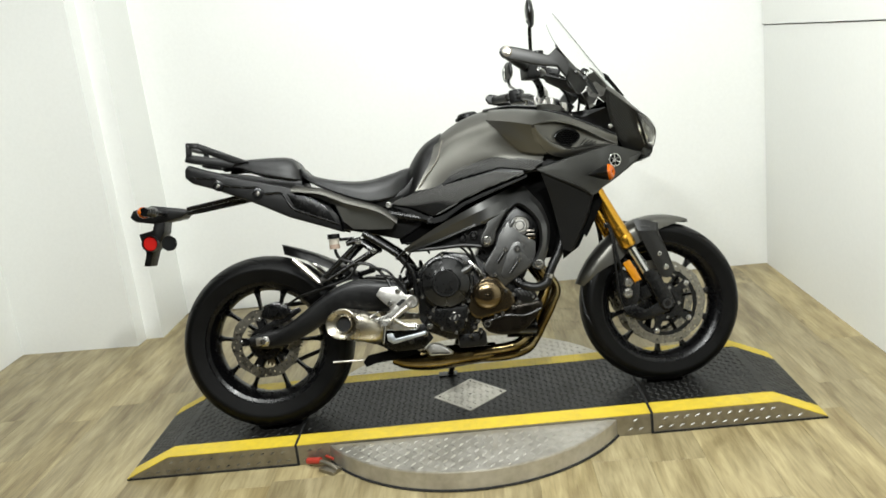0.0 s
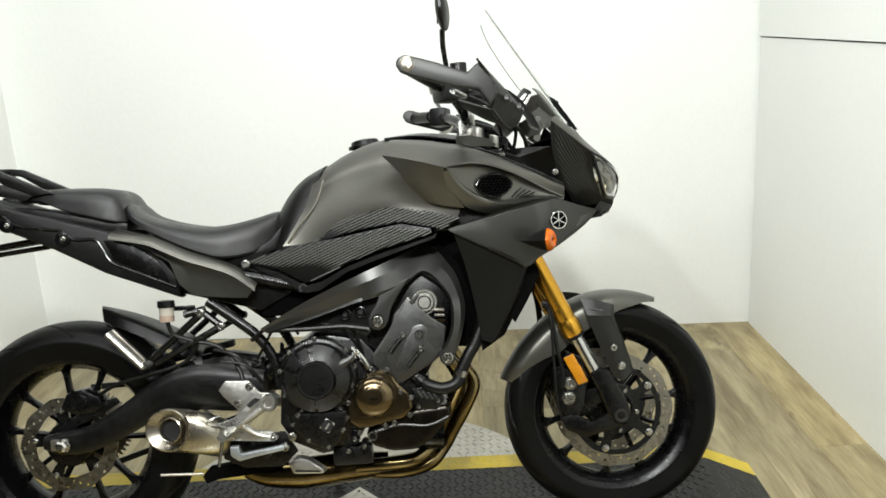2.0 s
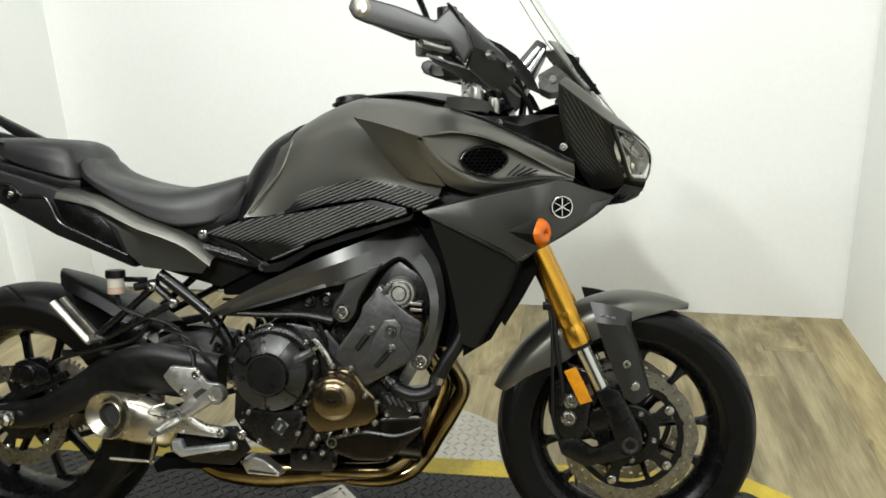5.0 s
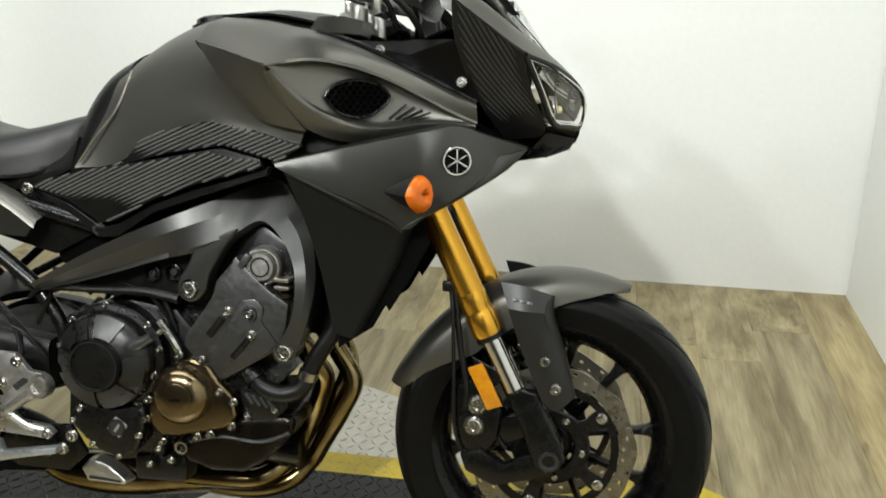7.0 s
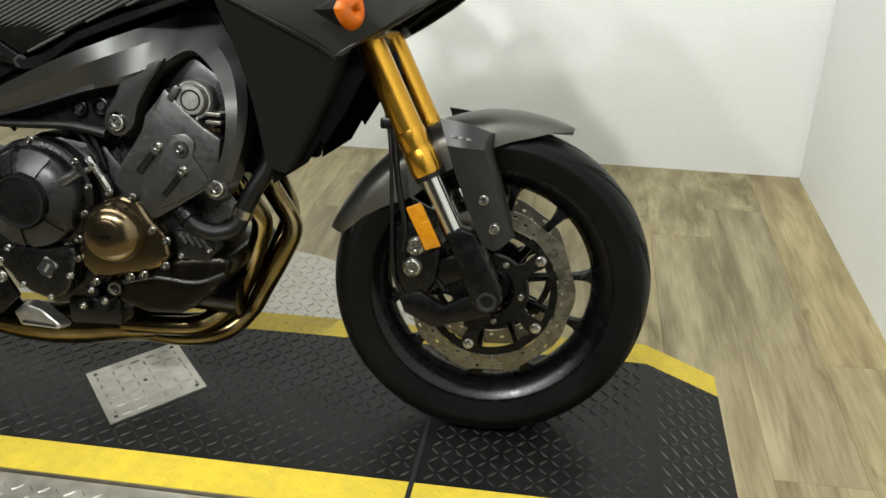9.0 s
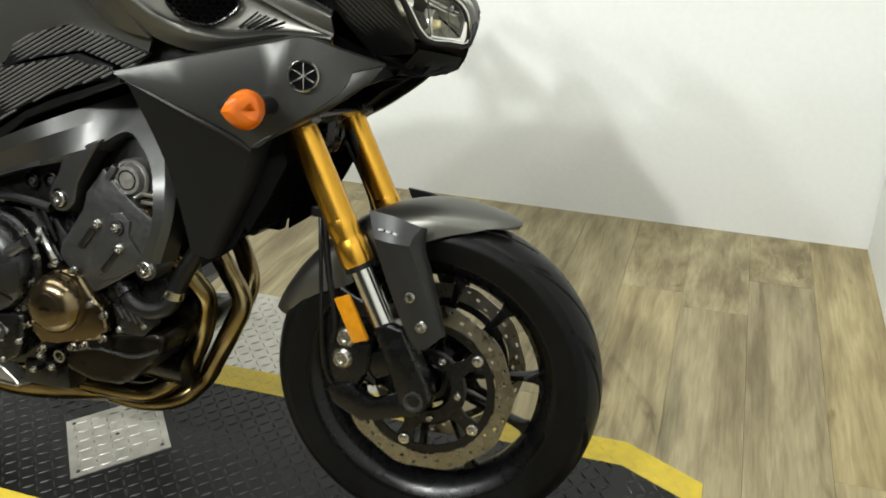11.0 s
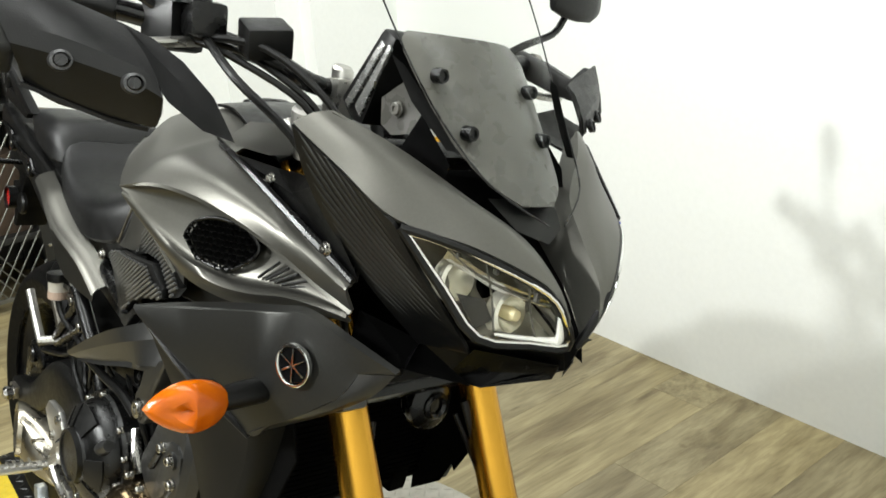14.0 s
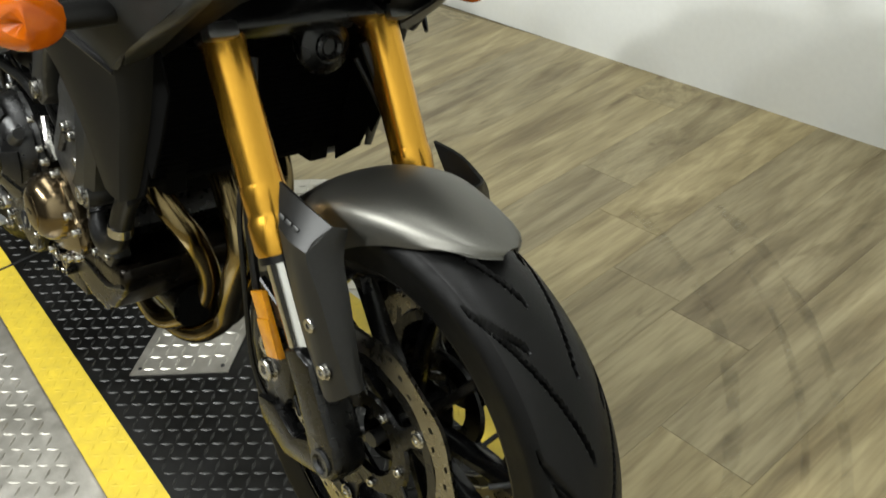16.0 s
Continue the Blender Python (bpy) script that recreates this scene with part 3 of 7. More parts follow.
for sign, yc in ((-1, Y0 - 0.002), (1, Y1 + 0.002)):
    half = part("turntable_top", table_half(sign, yc), M["plate"], platform, "worn bare aluminium checker plate of the round table")
    lugs("table_relief", lambda x, y: (x - TC[0]) ** 2 + (y - TC[1]) ** 2 < (TR - 0.012) ** 2 and (y - yc) * sign > 0.01, lambda x: TZ, M["plate"], half,
         box=(-0.62, 0.62, *((-0.48, yc) if sign < 0 else (yc, 0.72))), pitch=0.0255)
# black rubber edging where the round table and ramps meet the floor
part("floor_seal", lathe([(TR + 0.004, 0.0), (TR + 0.006, 0.005), (TR - 0.004, 0.010), (TR - 0.008, 0.0)], (TC[0], TC[1], 0.0), 96, "z"), M["gap"], platform, "black rubber edging")
for xs in (XS[2], XS[3]):
    part("seam_strip", block((xs, (Y0 + Y1) / 2, DZ / 2 + 0.001), (0.009, Y1 - Y0 + 0.004, DZ + 0.0035), 0.001), M["gap"], platform, "black seam between deck sections")
for xa, xb in ((XS[0], XS[2]), (XS[3], XS[5])):
    part("floor_seal", block(((xa + xb) / 2, Y0 - 0.001, 0.003), (xb - xa, 0.006, 0.006), 0.001), M["gap"], platform)


def side_lugs(x0, x1, y, parent):
    """Slanted raised bars on the upright edge of the ramps."""
    verts, faces = [], []
    k = int((x1 - x0) / 0.036)
    for row in range(2):
        for i in range(k):
            x, z = x0 + 0.018 + i * 0.036 + row * 0.018, 0.022 + row * 0.032
            if z > ztop(x) - 0.016 or x > x1 - 0.012:
                continue
            base = len(verts)
            c, s = math.cos(0.45), math.sin(0.45)
            for u, v, h in ((-0.011, 0, 0), (0, -0.0034, 0), (0.011, 0, 0), (0, 0.0034, 0), (-0.006, 0, 0.0015), (0.006, 0, 0.0015)):
                verts.append((x + u * c - v * s, y - h, z + u * s + v * c))
            faces += [(base, base + 1, base + 5, base + 4), (base + 1, base + 2, base + 5), (base + 2, base + 3, base + 4, base + 5), (base + 3, base, base + 4)]
    dress("edge_relief", quick_mesh("edge_relief", verts, faces), M["alu"], parent, "", 60, "stuff")


for x0, x1 in ((XS[0] + 0.06, XS[2] - 0.01), (XS[2] + 0.01, -0.52), (0.51, XS[3] - 0.01), (XS[3] + 0.01, XS[5] - 0.05)):
    side_lugs(x0, x1, Y0, platform)

# red-handled floor latch beside the round table
latch = thing("floor_latch", "small steel floor latch with a red plastic grip", "latch")
part("grip", tube([(-0.585, -0.215, 0.020), (-0.535, -0.232, 0.026)], 0.012, sub=1), M["redpaint"], latch, "red plastic grip")
part("lever", tube([(-0.545, -0.230, 0.024), (-0.495, -0.262, 0.022), (-0.470, -0.285, 0.012)], 0.008), M["edge"], latch, "bent steel lever")
part("foot", block((-0.500, -0.262, 0.007), (0.07, 0.045, 0.013), 0.003, pose(0, 0, 0, 0, 0, -35)), M["edge"], latch)
part("pivot_pin", tube([(-0.52, -0.21, 0.03), (-0.49, -0.245, 0.036)], 0.005, sub=1), M["redpaint"], latch)

# storage rack past the end of the side wall
rack = thing("storage_rack", "dark steel storage rack with cartons and mesh sheet", "rack")
for px, py in ((-2.50, 0.385), (-3.05, 0.385), (-2.50, -0.75), (-3.05, -0.75)):
    part("post", block((px, py, 1.0), (0.045, 0.045, 2.0), 0.002), M["rackpaint"], rack)
for z in (0.30, 0.85, 1.40, 1.95):
    part("shelf", block((-2.775, -0.18, z), (0.56, 1.16, 0.03), 0.003), M["rackpaint"], rack)
part("back_sheet", block((-3.06, -0.18, 1.0), (0.006, 1.1, 1.9), 0), M["rackpaint"], rack, "dark steel back sheet")
wires = []
for k in range(-18, 24):
    for lean in (-1, 1):
        ya, yb = -0.72 + k * 0.045, -0.72 + k * 0.045 + lean * 0.50
        fa, fb = sorted((min(1.0, max(0.0, (-0.72 - ya) / (yb - ya))), min(1.0, max(0.0, (0.36 - ya) / (yb - ya)))))
        if fb - fa > 0.02:
            wires.append(tube([(-2.475 + 0.003 * lean, ya + (yb - ya) * fa, 0.06 + 0.74 * fa), (-2.475 + 0.003 * lean, ya + (yb - ya) * fb, 0.06 + 0.74 * fb)], 0.0032, n=5, sub=1))
mesh_front = part("mesh_front", block((-2.475, -0.18, 0.055), (0.012, 1.10, 0.02), 0.002), M["expanded"], rack, "grey diamond mesh panel across the shelves")
part("mesh_wire", join(*wires), M["expanded"], mesh_front, kind="stuff")
hook = part("bolt_head", lathe([(0.0, 0.012), (0.008, 0.010), (0.010, 0.0)], (0, 0, 0), 10, "x"), M["bolt"], rack)
hook.matrix_basis = pose(-2.478, 0.385, 0.98)
for z in (0.25, 0.55, 1.4):
    again(hook, pose(-2.478, 0.385, z))
for cy, cz, sx, sy, sz in ((0.20, 0.865, 0.40, 0.28, 0.30), (0.20, 0.315, 0.42, 0.30, 0.34), (-0.20, 0.865, 0.42, 0.40, 0.36), (-0.25, 0.315, 0.40, 0.36, 0.30), (0.18, 1.415, 0.40, 0.30, 0.26)):
    box = thing("carton", "brown cardboard carton standing on a rack shelf", "box", "cartons on the rack", pose(-2.76, cy, cz))
    part("body", block((0, 0, sz / 2), (sx, sy, sz), 0.004), M["card"], box)
    part("tape", block((0, 0, sz + 0.001), (sx * 0.99, 0.05, 0.002), 0), M["scuff"], box, "brown packing tape")


# ---- the motorcycle: leaning on its side stand; x ahead, y to its left, z up from the tyres' contact ----
LEAN_DEG, YAW_DEG, STEER_DEG = 13.6, 3.07, 2.0
bike = thing("motorcycle", "matt dark grey sport-touring motorcycle with gold fork on its side stand", "motorcycle", m=pose(0, 0.014, DZ + 0.0015, 0, 0, YAW_DEG) @ pose(0, 0, 0, -LEAN_DEG))
FX, FZ, FR = 0.715, 0.2905, 0.2905
RX, RZ, RR = -0.714, 0.3105, 0.3105


def bolts(places, r, h, mat, parent, axis="y", sign=-1):
    """Socket-head bolts at places, sharing one mesh."""
    first = None
    for p in places:
        if first is None:
            prof = [(r * 0.42, sign * h * 0.45), (r * 0.45, sign * h), (r * 0.85, sign * h), (r, sign * h * 0.8), (r, 0.0), (r * 1.25, 0.0), (r * 1.25, -sign * h * 0.3)]
            bm = lathe([(0.0, sign * h * 0.45)] + prof, (0, 0, 0), 12, axis)
            first = part("bolt", bm, M[mat], parent, raw=True)
            first.matrix_basis = Matrix.Translation(fit_view(p) if VIEW_FIT[0] else p)
        else:
            again(first, Matrix.Translation(fit_view(p) if VIEW_FIT[0] else p))


def tyre_mesh(name, r_out, width, r_bead, grooves):
    """A tyre whose tread grooves are pressed into the surface."""
    half = width / 2
    crown = r_out - r_bead
    prof = []
    for s in np.linspace(-1, 1, 91):
        a = s * radians(100)
        y = half * math.sin(a) / math.sin(radians(86)) if abs(s) < 0.86 else half * math.copysign(1, s) * (1.0 - (abs(s) - 0.86) * 0.9)
        r = r_out - crown * 0.52 * (1 - math.cos(a)) / (1 - math.cos(radians(86))) if abs(s) < 0.86 else r_out - crown * (0.52 + (abs(s) - 0.86) / 0.14 * 0.48)
        prof.append((r, y, s))
    n = 900
    verts = []
    for k in range(n):
        th = 2 * math.pi * k / n
        for r, y, s in prof:
            d = grooves(th, s)
            rr = r - d
            verts.append((rr * math.cos(th), y, rr * math.sin(th)))
    m = len(prof)
    faces = [(k * m + i, k * m + i + 1, ((k + 1) % n) * m + i + 1, ((k + 1) % n) * m + i) for k in range(n) for i in range(m - 1)]
    me = quick_mesh(name, verts, faces)
    me.materials.append(M["rubber"])
    me.materials.append(M["tread"])
    row = [0 if abs(prof[i][2]) > 0.62 or abs(prof[i + 1][2]) > 0.62 else 1 for i in range(m - 1)]
    me.polygons.foreach_set("material_index", row * n)
    return me


def front_grooves(th, s):
    a = abs(s)
    if not 0.05 < a < 0.66:
        return 0.0
    ph = (th * 11 / (2 * math.pi) - 1.9 * a ** 0.8 + (0.5 if s > 0 else 0.0)) % 1.0
    ph2 = (th * 11 / (2 * math.pi) - 1.1 * a + 0.38 + (0.5 if s > 0 else 0.0)) % 1.0
    d1, d2 = abs(ph - 0.5) / 0.052, abs(ph2 - 0.5) / 0.042
    if not 0.30 < a < 0.56:
        d2 = 9.0
    return 0.0080 * max(0.0, min(1.0, 2.6 * (1.0 - min(d1, d2))))


def rear_grooves(th, s):
    a = abs(s)
    if not 0.08 < a < 0.7:
        return 0.0
    ph = (th * 12 / (2 * math.pi) + 1.0 * a + (0.5 if s > 0 else 0.0)) % 1.0
    return 0.0035 if abs(ph - 0.5) < 0.035 else 0.0


def brake_disc(name, r0, r1, y, cx, cz, parent, waves=0.0022, th=0.005, label="drilled wave brake disc"):
    """A wavy disc ring, drilled right through."""
    n, m = 240, 12
    holes = set()
    for k in range(40):
        j = (2, 5, 8)[k % 3]
        holes |= {((k * 6 + a) % n, j + b) for a in (0, 1) for b in (0, 1)}
    verts = []
    for side in (-1, 1):
        for k in range(n):
            a = 2 * math.pi * k / n
            lo, hi = r0 - waves * 0.6 * math.cos(10 * a), r1 + waves * math.cos(10 * a)
            verts += [(cx + r * math.cos(a), y + side * th / 2, cz + r * math.sin(a)) for r in (lo + (hi - lo) * j / m for j in range(m + 1))]

    def at(k, j, side):
        return (side * n + k % n) * (m + 1) + j

    solid = [(k, j) for k in range(n) for j in range(m) if (k, j) not in holes]
    full = set(solid)
    faces = []
    for k, j in solid:
        faces.append((at(k, j, 0), at(k + 1, j, 0), at(k + 1, j + 1, 0), at(k, j + 1, 0)))
        faces.append((at(k, j, 1), at(k, j + 1, 1), at(k + 1, j + 1, 1), at(k + 1, j, 1)))
        for kk, jj, p, q in ((k, j - 1, (k, j), (k + 1, j)), (k, j + 1, (k + 1, j + 1), (k, j + 1)), ((k - 1) % n, j, (k, j + 1), (k, j)), ((k + 1) % n, j, (k + 1, j), (k + 1, j + 1))):
            if (kk, jj) not in full:
                faces.append((at(*p, 1), at(*q, 1), at(*q, 0), at(*p, 0)))
    return dress(name, quick_mesh(name, verts, faces), M["disc"], parent, label)


def wheel_rim(name, r_bead, half, parent, hub_r, hub_half, spokes, cx, cz, turn):
    """A cast rim with pairs of thin spokes."""
    prof = [(r_bead + 0.006, -half), (r_bead + 0.008, -half + 0.006), (r_bead - 0.004, -half + 0.012), (r_bead - 0.012, -half * 0.62), (r_bead - 0.024, -half * 0.3),
            (r_bead - 0.026, 0), (r_bead - 0.024, half * 0.3), (r_bead - 0.012, half * 0.62), (r_bead - 0.004, half - 0.012), (r_bead + 0.008, half - 0.006),
            (r_bead + 0.006, half)]
    bms = [lathe(prof + [(p[0] - 0.009, p[1] * 0.975) for p in prof[::-1]] + [prof[0]], (cx, 0, cz), 72)]
    bms.append(lathe([(hub_r * 0.55, -hub_half), (hub_r * 0.8, -hub_half), (hub_r, -hub_half * 0.8), (hub_r * 0.8, -hub_half * 0.4), (hub_r * 0.75, 0), (hub_r * 0.8, hub_half * 0.4),
                      (hub_r, hub_half * 0.8), (hub_r * 0.8, hub_half), (hub_r * 0.3, hub_half)], (cx, 0, cz), 36))
    rim = part(name, join(*bms), M["rim"], parent, "gloss black cast wheel")
    bm = bmesh.new()
    r0, r1 = hub_r * 0.8, r_bead - 0.020
    rows = []
    for t in (0.0, 0.2, 0.5, 0.76, 0.86, 0.94, 1.0):
        r = r0 + (r1 - r0) * t
        w = 0.0105 - 0.004 * math.sin(math.pi * t) + {0.86: 0.002, 0.94: 0.008, 1.0: 0.021}.get(t, 0.0)
        d = 0.017 - 0.006 * t
        rows.append([(r, y, z) for y, z in ((-d, -w * 0.6), (-d * 0.3, -w), (d * 0.3, -w), (d, -w * 0.6), (d, w * 0.6), (d * 0.3, w), (-d * 0.3, w), (-d, w * 0.6))])
    grid(rows, wrap=True, bm=bm)
    bmesh.ops.recalc_face_normals(bm, faces=bm.faces[:])
    first = part("spoke", bm, M["rim"], rim)
    for k in range(spokes):
        a = turn + 360 / (spokes / 2) * (k // 2) + (13.5 if k % 2 else -13.5)
        m = pose(cx, 0, cz) @ Matrix.Rotation(-radians(a), 4, "Y") @ Matrix.Translation((0, 0, 0.006 if k % 2 else -0.006))
        if k == 0:
            first.matrix_basis = m
        else:
            again(first, m)
    return rim


# front wheel
fw = part("front_wheel", lathe([(0.0, -0.060), (0.010, -0.060), (0.010, 0.060), (0.0, 0.060)], (FX, 0, FZ), 16), M["darkbolt"], bike, "front wheel with twin drilled brake discs")
t = dress("tyre", tyre_mesh("tyre", FR, 0.120, 0.220, front_grooves), M["rubber"], fw, "black sport tyre with curved tread grooves", 40)
t.matrix_basis = pose(FX, 0, FZ)
wheel_rim("rim", 0.219, 0.052, fw, 0.040, 0.045, 10, FX, FZ, 62)
for s in (-1, 1):
    brake_disc("brake_disc", 0.121, 0.149, s * 0.066, FX, FZ, fw)
    part("disc_carrier", lathe([(0.040, s * 0.058), (0.044, s * 0.064), (0.066, s * 0.064), (0.070, s * 0.061), (0.066, s * 0.057), (0.040, s * 0.057)], (FX, 0, FZ), 40), M["satin"], fw, "black disc carrier")
    arm = part("carrier_arm", prism([(0.062, -0.017), (0.080, -0.011), (0.100, -0.015), (0.123, -0.011), (0.123, 0.011), (0.100, 0.015), (0.080, 0.011), (0.062, 0.017)], s * 0.0645, s * 0.0595, 0.0012, 1), M["satin"], fw)
    for k in range(5):
        m = pose(FX, 0, FZ) @ Matrix.Rotation(-radians(34 + 72 * k), 4, "Y")
        if k:
            again(arm, m)
        else:
            arm.matrix_basis = m
    part("carrier_ring", lathe([(0.106, s * 0.0635), (0.119, s * 0.0640), (0.1195, s * 0.0680), (0.106, s * 0.0675), (0.106, s * 0.0635)], (FX, 0, FZ), 60), M["satin"], fw, "black inner ring of the brake disc")
    if s < 0:
        bolts([(FX + 0.106 * math.cos(radians(34 + 72 * k)), -0.0685, FZ + 0.106 * math.sin(radians(34 + 72 * k))) for k in range(5)], 0.0082, 0.003, "bolt", fw)
        bolts([(FX + 0.056 * math.cos(radians(62 + 72 * k)), -0.064, FZ + 0.056 * math.sin(radians(62 + 72 * k))) for k in range(5)], 0.0058, 0.005, "bolt", fw)
part("valve_stem", tube([(FX + 0.185 * math.cos(0.15), -0.008, FZ + 0.185 * math.sin(0.15)), (FX + 0.165 * math.cos(0.15), -0.034, FZ + 0.165 * math.sin(0.15))], 0.0032, sub=1), M["darkbolt"], fw)

# rear wheel
rw = part("rear_wheel", lathe([(0.0, -0.10), (0.012, -0.10), (0.012, 0.10), (0.0, 0.10)], (RX, 0, RZ), 16), M["darkbolt"], bike, "rear wheel with drilled brake disc")
t = dress("tyre", tyre_mesh("tyre", RR, 0.180, 0.220, rear_grooves), M["rubber"], rw, "wide black rear tyre", 40)
t.matrix_basis = pose(RX, 0, RZ)
wheel_rim("rim", 0.219, 0.078, rw, 0.062, 0.062, 10, RX, RZ, 84)
brake_disc("brake_disc", 0.088, 0.1225, -0.080, RX, RZ, rw)
part("disc_carrier", lathe([(0.030, -0.086), (0.056, -0.084), (0.060, -0.080), (0.056, -0.076), (0.030, -0.076)], (RX, 0, RZ), 40), M["satin"], rw, "black disc carrier")
for q in range(5):
    part("carrier_arm", lathe([(0.054, -0.083), (0.092, -0.081), (0.092, -0.077), (0.054, -0.077)], (RX, 0, RZ), 4, start=2 * math.pi * q / 5 + 0.3, sweep=0.36), M["satin"], rw)
bolts([(RX + 0.088 * math.cos(2 * math.pi * q / 5 + 0.48), -0.083, RZ + 0.088 * math.sin(2 * math.pi * q / 5 + 0.48)) for q in range(5)], 0.006, 0.004, "bolt", rw)
bm = lathe([(0.060, 0.082), (0.085, 0.082), (0.095, 0.080), (0.095, 0.086), (0.060, 0.088)], (RX, 0, RZ), 45)
teeth = []
for k in range(45):
    a = 2 * math.pi * k / 45
    teeth.append(prism([(RX + r * math.cos(a + q), RZ + r * math.sin(a + q)) for r, q in ((0.094, -0.05), (0.106, -0.018), (0.106, 0.018), (0.094, 0.05))], 0.081, 0.087, 0, 1))
part("sprocket", join(bm, *teeth), M["edge"], rw, "steel chain sprocket")
part("chain", prism([(RX, RZ + 0.108), (-0.22, 0.43), (-0.22, 0.445), (RX, RZ + 0.124)], 0.076, 0.094, 0.002, 1), M["darkbolt"], bike, "black drive chain")
part("chain", prism([(RX, RZ - 0.124), (-0.22, 0.335), (-0.22, 0.35), (RX, RZ - 0.108)], 0.076, 0.094, 0.002, 1), M["darkbolt"], bike, "black drive chain")

STEER = pose(FX, 0, FZ) @ pose(0, 0, 0, 0, 0, STEER_DEG) @ pose(-FX, 0, -FZ)
fw.matrix_basis = STEER

# ---- fork ----
REFL = [(0.574, 0.449), (0.600, 0.459), (0.635, 0.385), (0.609, 0.376)]
ST = Vector((0.713 - 0.490, 0, 0.300 - 0.760)).normalized()


def fork_at(z, y):
    """A point on the fork leg's axis at height z."""
    top, low = Vector((0.477, 0, 0.790)), Vector((0.684, 0, 0.345))
    f = (z - top.z) / (low.z - top.z)
    p = top + (low - top) * f
    return (p.x, y, p.z)


for s in (-1, 1):
    y = s * 0.105
    leg = part("fork_leg", tube([fork_at(0.86, y), fork_at(0.600, y), fork_at(0.575, y)], [0.0245, 0.0245, 0.0248], 28, 1), M["gold"], bike, "gold anodised upside-down fork leg")
    part("collar", tube([fork_at(0.578, y), fork_at(0.572, y), fork_at(0.560, y), fork_at(0.550, y), fork_at(0.545, y), fork_at(0.540, y), fork_at(0.512, y), fork_at(0.506, y)],
                        [0.0248, 0.0260, 0.0260, 0.0250, 0.0250, 0.0276, 0.0276, 0.0258], 28, 1), M["gold"], leg, "stepped gold collar")
    part("dust_seal", tube([fork_at(0.508, y), fork_at(0.498, y)], 0.0256, 24, 1), M["black"], leg)
    part("slider", tube([fork_at(0.502, y), fork_at(0.385, y)], 0.0190, 24, 1), M["chrome"], leg, "bright chrome slider tube")
    foot = prism([(0.640, 0.405), (0.660, 0.360), (0.676, 0.318), (0.688, 0.280), (0.706, 0.264), (0.732, 0.270), (0.744, 0.292), (0.736, 0.322), (0.716, 0.360), (0.694, 0.410), (0.664, 0.418)],
                 y - 0.022, y + 0.022, 0.009, 3)
    part("fork_foot", foot, M["satin"], leg, "black cast fork foot")
    part("axle_end", lathe([(0.008, y + s * 0.022), (0.008, y + s * 0.018), (0.013, y + s * 0.026), (0.017, y + s * 0.026), (0.018, y + s * 0.015)], (FX, 0, FZ), 20), M["darkbolt"], leg)
    # radial caliper behind the leg
    cal = part("brake_caliper", prism([(0.545, 0.412), (0.575, 0.428), (0.612, 0.410), (0.636, 0.372), (0.628, 0.318), (0.607, 0.284), (0.575, 0.282), (0.552, 0.318), (0.540, 0.362)],
                                      s * 0.060, s * 0.112, 0.012, 3), M["satin"], bike, "black four-piston brake caliper")
    bolts([(0.590, s * 0.112, 0.380), (0.584, s * 0.112, 0.342)], 0.0145, 0.009, "bolt", cal, sign=s)
    part("caliper_bracket", prism([(0.735, 0.300), (0.722, 0.262), (0.679, 0.250), (0.620, 0.236), (0.570, 0.262), (0.560, 0.292), (0.600, 0.300), (0.640, 0.276), (0.690, 0.300)], s * 0.098, s * 0.120, 0.005), M["satin"], bike, "black caliper bracket")
    part("caliper_bracket", prism([(0.600, 0.345), (0.690, 0.372), (0.690, 0.330), (0.620, 0.300)], s * 0.085, s * 0.103, 0.004), M["satin"], bike, "black caliper bracket")
    part("pad_pin", tube([(0.565, s * 0.098, 0.405), (0.640, s * 0.105, 0.300)], 0.004, sub=1), M["satin"], cal)
    refl = part("amber_reflector", prism(REFL, s * 0.119, s * 0.127, 0.002, 2), M["reflector"], bike, "amber side reflector")
    part("raised_lens", prism([(0.589, 0.420), (0.615, 0.430), (0.6335, 0.3865), (0.6085, 0.3775)], s * 0.1262, s * 0.1292, 0.0012, 2), M["reflector"], refl, "raised lower half of the reflector")
    part("reflector_stay", prism([(0.580, 0.468), (0.612, 0.452), (0.640, 0.440), (0.630, 0.425), (0.600, 0.400)], s * 0.108, s * 0.1185, 0.002, 1), M["satin"], bike)
    part("brake_hose", tube([(0.520, s * 0.075, 0.70), (0.543, s * 0.096, 0.62), (0.551, s * 0.110, 0.579), (0.560, s * 0.113, 0.487), (0.572, s * 0.113, 0.410), (0.566, s * 0.110, 0.370)], 0.0055, 10), M["black"], bike, "black brake hose")
    part("sensor_wire", tube([(0.512, s * 0.070, 0.68), (0.538, s * 0.100, 0.60), (0.548, s * 0.119, 0.54), (0.550, s * 0.120, 0.44), (0.553, s * 0.117, 0.33), (0.580, s * 0.105, 0.275), (0.640, s * 0.098, 0.262), (0.690, s * 0.09, 0.29)], 0.0035, 8), M["black"], bike)
part("hose_clamp", block((0.541, -0.108, 0.588), (0.024, 0.018, 0.018), 0.004), M["satin"], bike)
part("steering_yoke", prism([(0.430, 0.735), (0.520, 0.765), (0.535, 0.735), (0.505, 0.715), (0.440, 0.700)], -0.135, 0.135, 0.008), M["satin"], bike, "black lower steering yoke")
part("yoke_pinch", block((0.530, -0.118, 0.735), (0.022, 0.036, 0.018), 0.005, pose(0, 0, 0, 0, -25, 0)), M["enginegrey"], bike, "grey pinch clamp")
